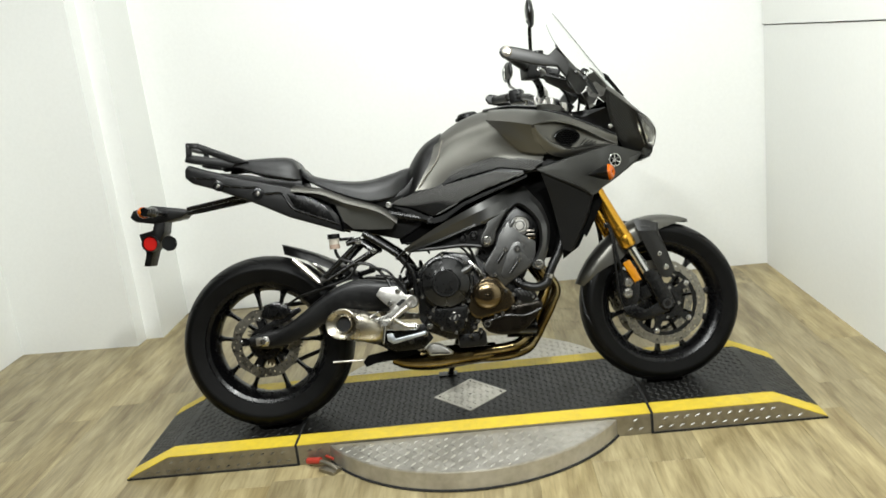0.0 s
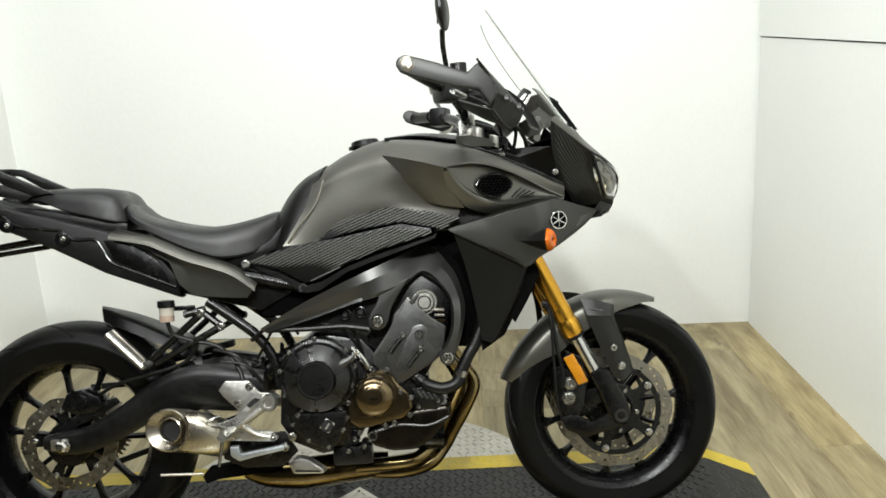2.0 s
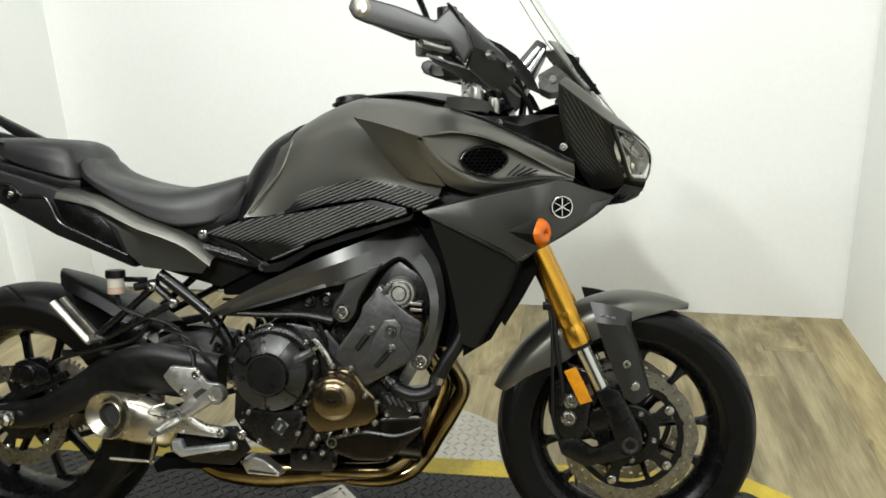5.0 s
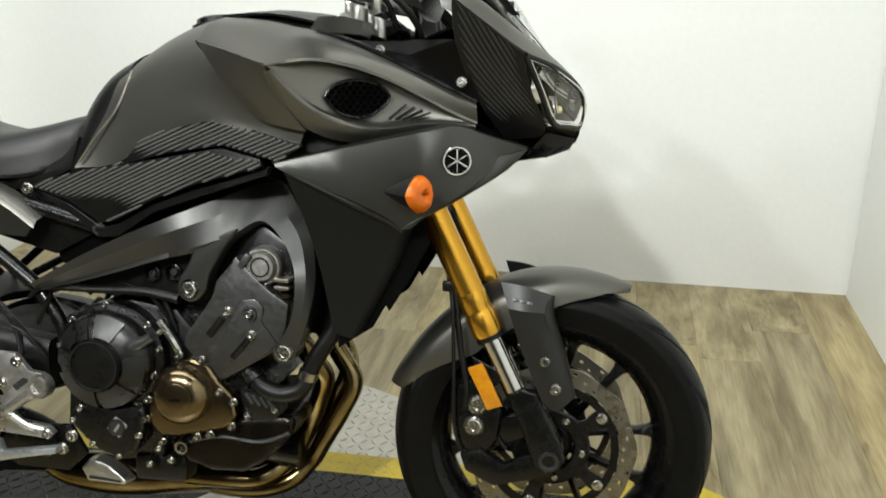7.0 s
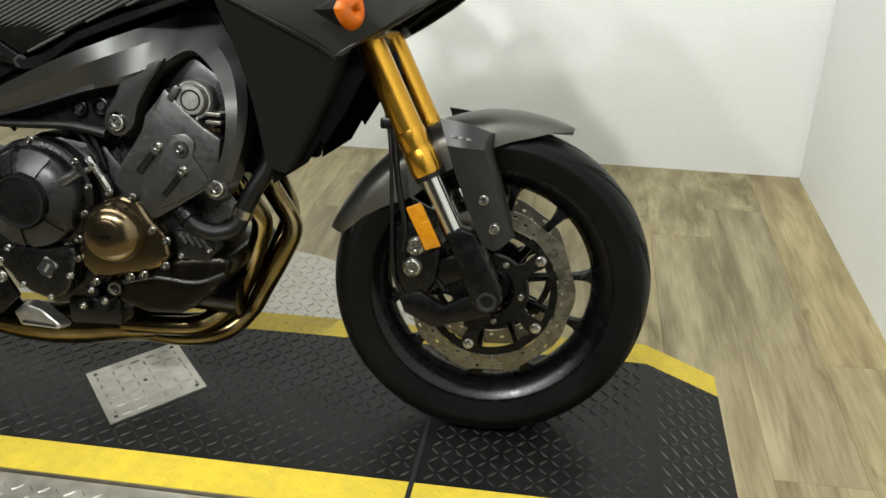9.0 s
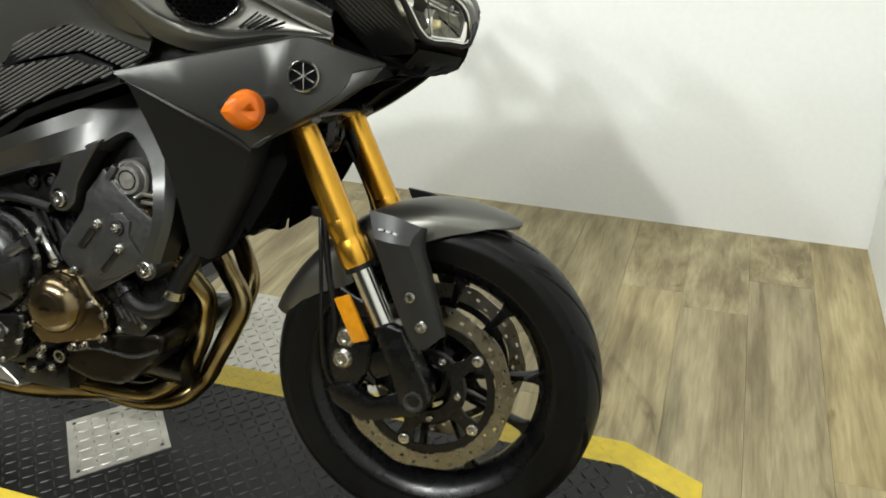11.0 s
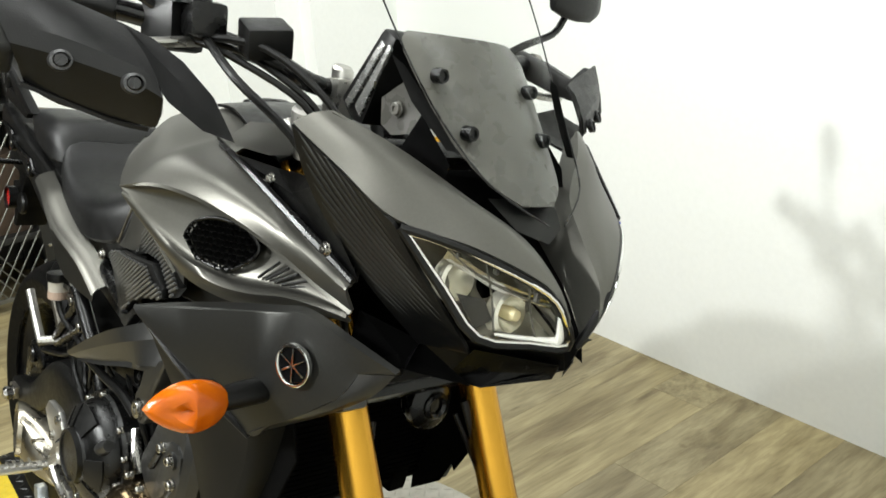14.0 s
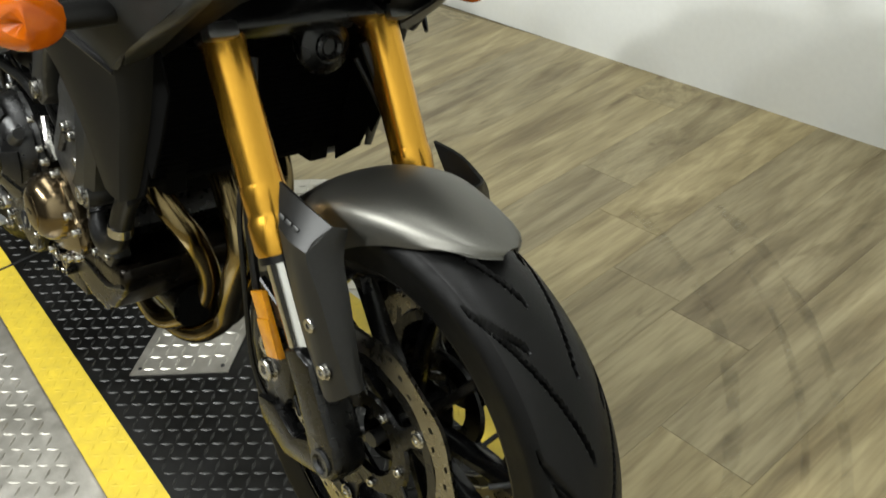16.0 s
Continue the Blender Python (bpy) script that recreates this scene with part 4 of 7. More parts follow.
part("yoke_pinch", block((0.530, 0.118, 0.735), (0.022, 0.036, 0.018), 0.005, pose(0, 0, 0, 0, -25, 0)), M["enginegrey"], bike, "grey pinch clamp")
part("horn", join(lathe([(0.0, 0.515), (0.020, 0.517), (0.034, 0.510), (0.036, 0.500), (0.030, 0.485), (0.0, 0.485)], (0, 0.028, 0.700), 28, "x"),
                  lathe([(0.010, 0.519), (0.014, 0.522), (0.018, 0.519)], (0, 0.028, 0.700), 24, "x")), M["satin"], bike, "black disc horn")

# ---- front mudguard ----
def level(a, stops):
    """Straight-line reading between (place, value) stops."""
    for (p, u), (q, v) in zip(stops, stops[1:]):
        if a <= q:
            return u + (v - u) * max(0.0, (a - p) / (q - p))
    return stops[-1][1]


GUARD_R = [(64, 0.3185), (90, 0.3165), (104, 0.3120), (120, 0.3035), (136, 0.3020), (150, 0.3060), (162, 0.3130)]
GUARD_HALF = [(64, 0.010), (65, 0.022), (68, 0.038), (76, 0.056), (90, 0.074), (104, 0.078), (120, 0.068), (140, 0.064), (156, 0.052), (162, 0.030)]
GUARD_SKIRT = [(64, 0.000), (75, 0.006), (86, 0.024), (100, 0.048), (130, 0.058), (150, 0.020), (162, 0.002)]
rows = []
for k in range(29):
    a = 64 + 98 * (k / 28) ** 1.25
    r, h, sk = level(a, GUARD_R), level(a, GUARD_HALF), level(a, GUARD_SKIRT)
    flat = min(1.0, 0.25 + (a - 64) / 16)
    c, s2 = math.cos(radians(a)), math.sin(radians(a))
    rows.append([(FX + (r - d * flat) * c, -y * h, FZ + (r - d * flat) * s2) for y, d in ((0.0, 0.0), (0.30, 0.0015), (0.62, 0.007), (0.88, 0.017), (1.0, 0.028), (1.03, 0.028 + sk * 0.5), (1.04, 0.028 + sk))])
mud = part("front_mudguard", loft(both_sides(rows), 2, 1, 0.003), M["grey"], bike, "matt dark grey front mudguard", 40)
for s in (-1, 1):
    rows = [[(0.606, 0.066, 0.610), (0.660, 0.074, 0.611), (0.706, 0.066, 0.604)],
            [(0.625, 0.111, 0.599), (0.668, 0.114, 0.592), (0.711, 0.108, 0.577)],
            [(0.638, 0.123, 0.556), (0.668, 0.131, 0.553), (0.699, 0.132, 0.551)],
            [(0.653, 0.124, 0.508), (0.688, 0.132, 0.505), (0.714, 0.128, 0.508)],
            [(0.675, 0.124, 0.450), (0.706, 0.130, 0.446), (0.733, 0.124, 0.452)],
            [(0.698, 0.120, 0.392), (0.722, 0.125, 0.380), (0.749, 0.116, 0.400)]]
    rows = [[(x, s * y, z) for x, y, z in r] for r in rows]
    part("side_wing", loft(rows[2:], 3, 3, 0.004), M["wing"], mud, "dark grey mudguard side wing")
    part("wing_facet", loft(rows[1:3], 3, 1, 0.004), M["wing"], mud, "dark grey upper wing facet")
    inner = [(0.716, 0.092, 0.572), (0.716, 0.098, 0.540), (0.728, 0.100, 0.505), (0.742, 0.102, 0.455), (0.754, 0.102, 0.404)]
    edge = [r[2] for r in rows[1:]]
    part("wing_front", loft([[e, ((e[0] + x) / 2 + 0.003, (e[1] + s * y) / 2, (e[2] + z) / 2), (x, s * y, z)] for e, (x, y, z) in zip(edge, inner)], 2, 3, 0.003), M["wing"], mud, "inward front edge of the wing")
    bolts([(0.7005, s * 0.1285, 0.468), (0.719, s * 0.1275, 0.4195)], 0.0085, 0.005, "bolt", mud, sign=s)
    for q in range(3):
        part("stencil_bar", block((0.650 + q * 0.012, s * 0.1265, 0.572 - q * 0.0025), (0.009, 0.0010, 0.0045), 0.0003, pose(0, 0, 0, s * 22, 12, 0)), M["enginegrey"], mud, "small silver lettering bar")

mud.matrix_basis = STEER

# ---- swingarm, side stand ----
VIEW_FIT[0] = True
for s in (-1, 1):
    rows = []
    for x, z0, z1, y, w in ((-0.20, 0.37, 0.465, 0.115, 0.028), (-0.28, 0.365, 0.480, 0.120, 0.030), (-0.36, 0.372, 0.490, 0.122, 0.030), (-0.43, 0.365, 0.478, 0.122, 0.028),
                            (-0.50, 0.345, 0.446, 0.120, 0.026), (-0.58, 0.305, 0.392, 0.118, 0.024), (-0.66, 0.275, 0.345, 0.116, 0.022), (-0.735, 0.268, 0.330, 0.116, 0.020), (-0.785, 0.285, 0.318, 0.116, 0.018)):
        zc, hz = (z0 + z1) / 2, (z1 - z0) / 2
        rows.append([(x, s * y + w * math.copysign(abs(math.cos(a)) ** 0.5, math.cos(a)), zc + hz * math.copysign(abs(math.sin(a)) ** 0.6, math.sin(a))) for a in (2 * math.pi * k / 16 for k in range(16))])
    cols = [spline([r[i] for r in rows], 3) for i in range(16)]
    bm = grid([[c[j] for c in cols] for j in range(len(cols[0]))], wrap=True, caps=True)
    bmesh.ops.recalc_face_normals(bm, faces=bm.faces[:])
    arm = part("swingarm_side", bm, M["black"], bike, "black cast aluminium swingarm")
    part("chain_adjuster", block((-0.738, s * 0.140, 0.300), (0.046, 0.012, 0.030), 0.004), M["enginealu"], arm, "bare aluminium axle block")
    part("axle_nut", lathe([(0.0, s * 0.168), (0.010, s * 0.168), (0.0165, s * 0.162), (0.0165, s * 0.148), (0.020, s * 0.147)], (-0.727, 0, 0.300), 6), M["bolt"], arm, "steel axle nut")
part("swingarm_bridge", prism([(-0.44, 0.375), (-0.33, 0.375), (-0.25, 0.40), (-0.25, 0.455), (-0.33, 0.478), (-0.43, 0.465)], -0.12, 0.12, 0.012, 3), M["black"], bike, "black swingarm bridge")
rc = part("rear_brake_caliper", prism([(-0.745, 0.385), (-0.725, 0.428), (-0.680, 0.436), (-0.640, 0.416), (-0.628, 0.388), (-0.660, 0.372), (-0.705, 0.370)], -0.112, -0.062, 0.008), M["satin"], bike, "black single-piston rear caliper")
part("piston_housing", lathe([(0.0, -0.122), (0.018, -0.122), (0.021, -0.118), (0.021, -0.10)], (-0.690, 0, 0.404), 24), M["satin"], rc)
part("caliper_bracket", prism([(-0.760, 0.330), (-0.735, 0.352), (-0.660, 0.390), (-0.600, 0.410), (-0.590, 0.395), (-0.640, 0.365), (-0.700, 0.340), (-0.740, 0.315)], -0.104, -0.092, 0.003), M["satin"], bike, "black rear caliper bracket")
part("rear_brake_hose", tube([(-0.64, -0.10, 0.42), (-0.58, -0.125, 0.45), (-0.50, -0.13, 0.47), (-0.40, -0.125, 0.50), (-0.36, -0.12, 0.56)], 0.005, 8), M["black"], bike)
# hugger over the rear tyre
rows = []
for x, z, h in ((-0.655, 0.645, 0.030), (-0.60, 0.628, 0.062), (-0.53, 0.600, 0.075), (-0.45, 0.560, 0.085), (-0.38, 0.515, 0.085)):
    rows.append([(x, 0, z), (x + 0.005, -h * 0.5, z - 0.003), (x + 0.008, -h * 0.85, z - 0.012), (x + 0.012, -h, z - 0.040)])
part("rear_hugger", loft(both_sides(rows), 2, 3, 0.003), M["black"], bike, "black plastic rear hugger")
part("hugger_bracket", prism([(-0.600, 0.585), (-0.588, 0.592), (-0.512, 0.510), (-0.500, 0.480), (-0.520, 0.490)], -0.112, -0.098, 0.003), M["enginealu"], bike, "bare aluminium bracket")
part("chain_guard", prism([(-0.62, 0.44), (-0.32, 0.505), (-0.32, 0.525), (-0.60, 0.47)], 0.07, 0.10, 0.004), M["black"], bike)
VIEW_FIT[0] = False
stand = part("side_stand", tube([(-0.02, 0.12, 0.24), (-0.05, 0.19, 0.15), (-0.075, 0.265, 0.068)], [0.013, 0.012, 0.011], 12), M["satin"], bike, "black steel side stand, lowered")
part("foot", block((-0.085, 0.270, 0.0680), (0.075, 0.045, 0.008), 0.003, pose(0, 0, 0, 13)), M["satin"], stand)


# ---- engine and frame ----
VIEW_FIT[0] = True
def shear(bm, x0, k):
    """Leans a panel so that its y follows x."""
    for v in bm.verts:
        v.co.y += k * (v.co.x - x0)
    return bm


case = part("engine_case", join(prism([(-0.165, 0.330), (-0.150, 0.500), (-0.060, 0.560), (0.060, 0.540), (0.110, 0.480), (0.200, 0.440), (0.230, 0.400), (0.170, 0.345), (0.060, 0.315), (0.020, 0.262), (-0.06, 0.245), (-0.135, 0.280)],
                                      -0.148, 0.148, 0.012), prism([(0.06, 0.53), (0.155, 0.655), (0.215, 0.700), (0.300, 0.640), (0.270, 0.520), (0.21, 0.42)], -0.135, 0.135, 0.010)), M["engine"], bike, "black three-cylinder engine")
VIEW_FIT[0] = False
CX, CZ = -0.050, 0.456


def sector(r0, r1, a0, a1, y0, y1, th=0.004):
    """A raised curved segment of a round cover."""
    rows = []
    for k in range(9):
        a = radians(a0 + (a1 - a0) * k / 8)
        rows.append([(CX + r * math.cos(a), y, CZ + r * math.sin(a)) for r, y in ((r0, y0), ((r0 + r1) / 2, (y0 + y1) / 2 - 0.001), (r1, y1))])
    return thicken(grid(rows), th)


clutch = part("clutch_cover", lathe([(0.098, -0.145), (0.098, -0.174), (0.094, -0.180), (0.087, -0.182), (0.085, -0.194), (0.078, -0.206), (0.062, -0.216), (0.046, -0.221), (0.0435, -0.229), (0.041, -0.2315), (0.0, -0.2325)],
                                    (CX, 0, CZ), 56), M["engine"], case, "round black clutch cover")
for r0, r1, a0, a1 in ((0.049, 0.084, 55, 92), (0.047, 0.080, 104, 122), (0.052, 0.082, 130, 152), (0.047, 0.080, 162, 184), (0.048, 0.082, 196, 262), (0.047, 0.082, 270, 318), (0.050, 0.080, 330, 372)):
    part("raised_segment", sector(r0, r1, a0, a1, -0.2255, -0.208), M["engineplate"], clutch)
part("centre_rim", lathe([(0.0445, -0.226), (0.0440, -0.2345), (0.0405, -0.2345), (0.0400, -0.231)], (CX, 0, CZ), 48), M["engineplate"], clutch)
part("oil_filler_neck", tube([(0.000, -0.20, 0.482), (0.022, -0.205, 0.492), (0.030, -0.205, 0.496), (0.046, -0.205, 0.506)], [0.012, 0.012, 0.009, 0.009], 14, 1), M["enginegrey"], clutch)
bolts([(CX + 0.0945 * math.cos(radians(a)), -0.178, CZ + 0.0945 * math.sin(radians(a))) for a in (12, 40, 92, 136, 168, 205, 240, 300, 335)], 0.0056, 0.007, "bolt", clutch)
low = part("sump_side_cover", prism([(-0.130, 0.349), (-0.112, 0.374), (0.018, 0.372), (0.012, 0.331), (-0.002, 0.292), (-0.030, 0.273), (-0.075, 0.290), (-0.117, 0.330)], -0.150, -0.196, 0.010, 3), M["engine"], case, "black lower engine cover")
bolts([(-0.118, -0.194, 0.345), (-0.082, -0.194, 0.303), (-0.034, -0.194, 0.283), (0.004, -0.194, 0.322), (-0.104, -0.194, 0.366)], 0.0056, 0.006, "bolt", low)
part("window_plate", prism([(-0.054, 0.333), (-0.036, 0.356), (-0.014, 0.340), (-0.031, 0.316)], -0.194, -0.1985, 0.003, 2), M["alu"], low, "square bright sight glass plate")
part("oil_window", lathe([(0.0, -0.199), (0.013, -0.199), (0.0145, -0.2015), (0.0155, -0.198)], (-0.034, 0, 0.336), 28), M["hole"], low, "round dark oil sight glass")
part("window_arrow", prism([(-0.040, 0.330), (-0.030, 0.344), (-0.027, 0.340), (-0.036, 0.327)], -0.199, -0.2005, 0.0003, 1), M["alu"], low)
starter = part("bronze_cover", prism([(0.026, 0.398), (0.042, 0.432), (0.066, 0.452), (0.097, 0.462), (0.131, 0.452), (0.150, 0.421), (0.174, 0.398), (0.180, 0.359), (0.154, 0.337), (0.110, 0.328), (0.074, 0.320), (0.042, 0.318), (0.019, 0.338), (0.017, 0.367)],
                                     -0.150, -0.184, 0.009, 3), M["bronze"], case, "bronze painted generator cover")
part("dome", lathe([(0.054, -0.180), (0.053, -0.192), (0.049, -0.204), (0.041, -0.213), (0.031, -0.218), (0.0285, -0.2185)], (0.087, 0, 0.400), 48), M["bronze"], starter, "domed bronze cap")
part("dome_centre", lathe([(0.0288, -0.2165), (0.0284, -0.2195), (0.0262, -0.2205), (0.016, -0.2218), (0.0, -0.2222)], (0.087, 0, 0.400), 40), M["bronze"], starter, "flat bronze centre cap")
part("stamp_bar", block((0.088, -0.2222, 0.400), (0.020, 0.001, 0.006), 0.0003), M["darkbronze"], starter)
bolts([(0.033, -0.184, 0.430), (0.082, -0.184, 0.468), (0.122, -0.184, 0.462), (0.152, -0.184, 0.405), (0.177, -0.184, 0.388), (0.172, -0.184, 0.345), (0.132, -0.184, 0.328), (0.108, -0.184, 0.322), (0.044, -0.184, 0.310), (0.014, -0.184, 0.350), (0.020, -0.184, 0.385)], 0.0056, 0.009, "bolt", starter)
cc = part("cam_chain_cover", prism([(0.185, 0.641), (0.218, 0.604), (0.250, 0.577), (0.276, 0.561), (0.270, 0.520), (0.256, 0.484), (0.240, 0.472), (0.196, 0.446), (0.151, 0.421), (0.107, 0.456), (0.084, 0.482), (0.090, 0.503), (0.127, 0.551), (0.141, 0.572), (0.148, 0.597), (0.172, 0.623)],
                                   -0.138, -0.172, 0.005), M["enginegrey"], case, "grey cam chain cover")
part("raised_panel", prism([(0.195, 0.566), (0.218, 0.569), (0.233, 0.555), (0.228, 0.530), (0.255, 0.492), (0.240, 0.478), (0.200, 0.455), (0.160, 0.440), (0.140, 0.460), (0.167, 0.522)], -0.168, -0.1755, 0.003, 2), M["enginegrey"], cc)
part("boss", lathe([(0.014, -0.172), (0.013, -0.180), (0.0, -0.180)], (0.208, 0, 0.543), 24), M["enginegrey"], cc)
bolts([(0.208, -0.180, 0.543), (0.167, -0.174, 0.545), (0.210, -0.178, 0.507)], 0.0072, 0.007, "bolt", cc)
for (xa, za), (xb, zb) in (((0.160, 0.536), (0.133, 0.503)), ((0.204, 0.498), (0.175, 0.465))):
    part("raised_rib", tube([(xa, -0.174, za), (xb, -0.174, zb)], 0.0060, 10, 1), M["engine"], cc)
cam = part("cam_cap", lathe([(0.034, -0.120), (0.034, -0.156), (0.031, -0.160), (0.0285, -0.160), (0.028, -0.154), (0.026, -0.154), (0.0255, -0.164), (0.023, -0.168), (0.0, -0.169)], (0.226, 0, 0.622), 36), M["alu"], case, "round polished metal cam end cap")
part("cap_groove", lathe([(0.0175, -0.1680), (0.0170, -0.1692), (0.0145, -0.1692), (0.0140, -0.1680)], (0.226, 0, 0.622), 30), M["engineplate"], cam)
part("cam_cap_bar", prism([(0.205, 0.648), (0.214, 0.640), (0.196, 0.618), (0.188, 0.626)], -0.158, -0.176, 0.003), M["enginegrey"], case)
for k in range(3):
    part("head_fin", block((0.262, -0.150, 0.600 - k * 0.013), (0.026, 0.034, 0.006), 0.001, pose(0, 0, 0, 0, 4, 0)), M["enginealu" if k < 2 else "bronze"], case)
part("water_hose", tube([(0.205, -0.150, 0.425), (0.221, -0.166, 0.414), (0.258, -0.174, 0.404), (0.293, -0.172, 0.414), (0.306, -0.168, 0.440), (0.325, -0.165, 0.476), (0.350, -0.160, 0.515), (0.370, -0.155, 0.56)], 0.0155, 16), M["black"], bike, "thick black coolant hose")
part("hose_clip", tube([(0.304, -0.168, 0.432), (0.309, -0.168, 0.446)], 0.0172, 18, 1), M["bolt"], bike, "steel hose clip")
part("hose_stub", tube([(0.188, -0.145, 0.440), (0.212, -0.160, 0.419)], 0.019, 16, 1), M["engine"], bike)
pump = part("water_pump", prism([(0.180, 0.405), (0.215, 0.412), (0.250, 0.398), (0.262, 0.372), (0.240, 0.350), (0.190, 0.352)], -0.140, -0.168, 0.006), M["engine"], bike, "black water pump body")
for k in range(4):
    part("pump_rib", block((0.200 + k * 0.013, -0.169, 0.392 - k * 0.003), (0.006, 0.008, 0.022), 0.001, pose(0, 0, 0, 0, -35, 0)), M["enginegrey"], pump)
bolts([(0.245, -0.168, 0.372), (0.195, -0.168, 0.360)], 0.0056, 0.006, "bolt", pump)
part("oil_pan", prism([(0.055, 0.300), (0.110, 0.335), (0.180, 0.352), (0.276, 0.360), (0.277, 0.329), (0.250, 0.300), (0.217, 0.270), (0.183, 0.250), (0.123, 0.250), (0.075, 0.266)], -0.165, 0.10, 0.018, 4), M["darkbronze"], bike, "dark brown rounded oil pan")
part("pan_rib", tube([(0.070, -0.163, 0.300), (0.140, -0.166, 0.318), (0.215, -0.166, 0.312), (0.268, -0.163, 0.330)], 0.004, 8), M["engine"], bike)
part("oil_filter", tube([(0.15, -0.05, 0.265), (0.255, -0.05, 0.255)], 0.038, 24, 1), M["satin"], bike, "black oil filter")
for x, z, r in ((0.030, 0.292, 0.012), (0.052, 0.272, 0.010), (0.012, 0.262, 0.008), (0.075, 0.300, 0.009)):
    part("sump_boss", tube([(x, -0.120, z), (x, -0.176, z)], r, 14, 1), M["engine"], bike)
bolts([(0.030, -0.176, 0.292), (0.052, -0.176, 0.272), (0.012, -0.176, 0.262)], 0.0052, 0.005, "bolt", bike)
part("drain_ring", lathe([(0.012, -0.178), (0.012, -0.182), (0.008, -0.182), (0.008, -0.178)], (0.075, 0, 0.298), 20), M["bolt"], bike)
part("sump_plug_block", block((0.020, -0.13, 0.245), (0.10, 0.05, 0.05), 0.010), M["engine"], bike)
VIEW_FIT[0] = True
# stations along the spar: outer edge x, z, then inner edge x, z
SPAR = [(-0.180, 0.588, -0.170, 0.576), (-0.074, 0.643, -0.060, 0.606), (0.034, 0.690, 0.050, 0.640), (0.145, 0.733, 0.126, 0.659), (0.212, 0.759, 0.184, 0.679), (0.254, 0.762, 0.221, 0.700),
        (0.286, 0.724, 0.247, 0.693), (0.312, 0.683, 0.280, 0.657), (0.327, 0.614, 0.297, 0.613), (0.319, 0.556, 0.292, 0.548), (0.298, 0.494, 0.266, 0.496)]
SPAR_OUT = [0.176, 0.178, 0.182, 0.188, 0.192, 0.192, 0.190, 0.188, 0.187, 0.189, 0.192]
VIEW_FIT[0] = False
for s in (-1, 1):
    VIEW_FIT[0] = False
    rows = []
    for (a, b, c, d), yo in zip(SPAR, SPAR_OUT):
        f = 0.42
        w = min(1.0, max(0.0, (0.17 - a) / 0.12))
        sec = [(a, 0.145, b - 0.004), (a, yo + (0.199 - yo) * w, b), (a + (c - a) * f, 0.2005 - 0.005 * w, b + (d - b) * f), (c, 0.1945 - 0.013 * w + 0.011 * min(1.0, max(0.0, (c - 0.05) / 0.15)), d), (c + (c - a) * 0.14, 0.186, d + (d - b) * 0.14), (c + (c - a) * 0.18, 0.150, d + (d - b) * 0.18)]
        rows.append([(x, s * (y - 0.42 * max(0.0, z - 0.60) * min(1.0, max(0.0, (x - 0.11) / 0.10))), z) for x, y, z in sec])
    fr = part("frame_spar", loft(rows, 1, 4, 0.010), M["frame"], bike, "black cast aluminium frame spar", 14)
    part("lower_web", prism([(-0.165, 0.578), (-0.079, 0.606), (0.020, 0.632), (0.118, 0.660), (0.162, 0.676), (0.146, 0.628), (0.131, 0.606), (0.136, 0.566), (0.108, 0.556), (0.015, 0.575), (-0.125, 0.572)], s * 0.110, s * 0.150, 0.006, 3), M["black"], fr)
    part("web_edge", tube([(-0.170, s * 0.172, 0.579), (-0.060, s * 0.176, 0.577), (0.020, s * 0.178, 0.577), (0.085, s * 0.180, 0.566)], [0.006, 0.007, 0.008, 0.009], 10, 4), M["black"], fr)
    part("web_arm", prism([(0.084, 0.572), (0.088, 0.604), (0.106, 0.628), (0.120, 0.664), (0.196, 0.690), (0.166, 0.650), (0.142, 0.612), (0.134, 0.580), (0.116, 0.562)], s * 0.140, s * 0.186, 0.007, 3), M["frame"], fr)
    for px, pz in ((0.025, 0.604), (0.064, 0.607)):
        part("web_pocket", lathe([(0.0155, s * 0.152), (0.0155, s * 0.157), (0.0125, s * 0.158), (0.0115, s * 0.150), (0.0, s * 0.150)], (px, 0, pz), 22), M["satin"], fr)
        bolts([(px, s * 0.150, pz)], 0.0065, 0.005, "darkbolt", fr, sign=s)
    part("mount_boss", lathe([(0.024, s * 0.165), (0.022, s * 0.184), (0.018, s * 0.186), (0.0, s * 0.186)], (0.107, 0, 0.585), 26), M["frame"], fr)
    bolts([(0.107, s * 0.186, 0.585), (0.275, s * 0.199, 0.485)], 0.0135, 0.007, "bolt", fr, sign=s)
    part("front_mount", tube([(0.275, s * 0.15, 0.485), (0.275, s * 0.199, 0.485)], 0.020, 20, 1), M["frame"], fr)
    VIEW_FIT[0] = True
    part("subframe_tube", tube([(-0.330, s * 0.135, 0.655), (-0.262, s * 0.138, 0.605), (-0.205, s * 0.140, 0.556), (-0.166, s * 0.142, 0.490), (-0.158, s * 0.142, 0.420)], 0.0135, 14), M["satin"], bike, "black steel subframe tube")
    part("seat_rail", tube([(-0.255, s * 0.118, 0.722), (-0.080, s * 0.126, 0.676)], 0.0155, 14, 1), M["satin"], bike, "black steel seat rail")
    bolts([(-0.083, s * 0.141, 0.677)], 0.010, 0.006, "darkbolt", bike, sign=s)
    hang = part("pillion_hanger", join(tube([(-0.500, s * 0.125, 0.500), (-0.345, s * 0.128, 0.628)], 0.0095, 10, 1), tube([(-0.478, s * 0.125, 0.497), (-0.302, s * 0.130, 0.588)], 0.009, 10, 1),
                                       tube([(-0.350, s * 0.128, 0.630), (-0.296, s * 0.130, 0.584)], 0.010, 10, 1), tube([(-0.395, s * 0.128, 0.622), (-0.340, s * 0.128, 0.634)], 0.010, 10, 1)), M["satin"], bike, "black passenger footrest hanger")
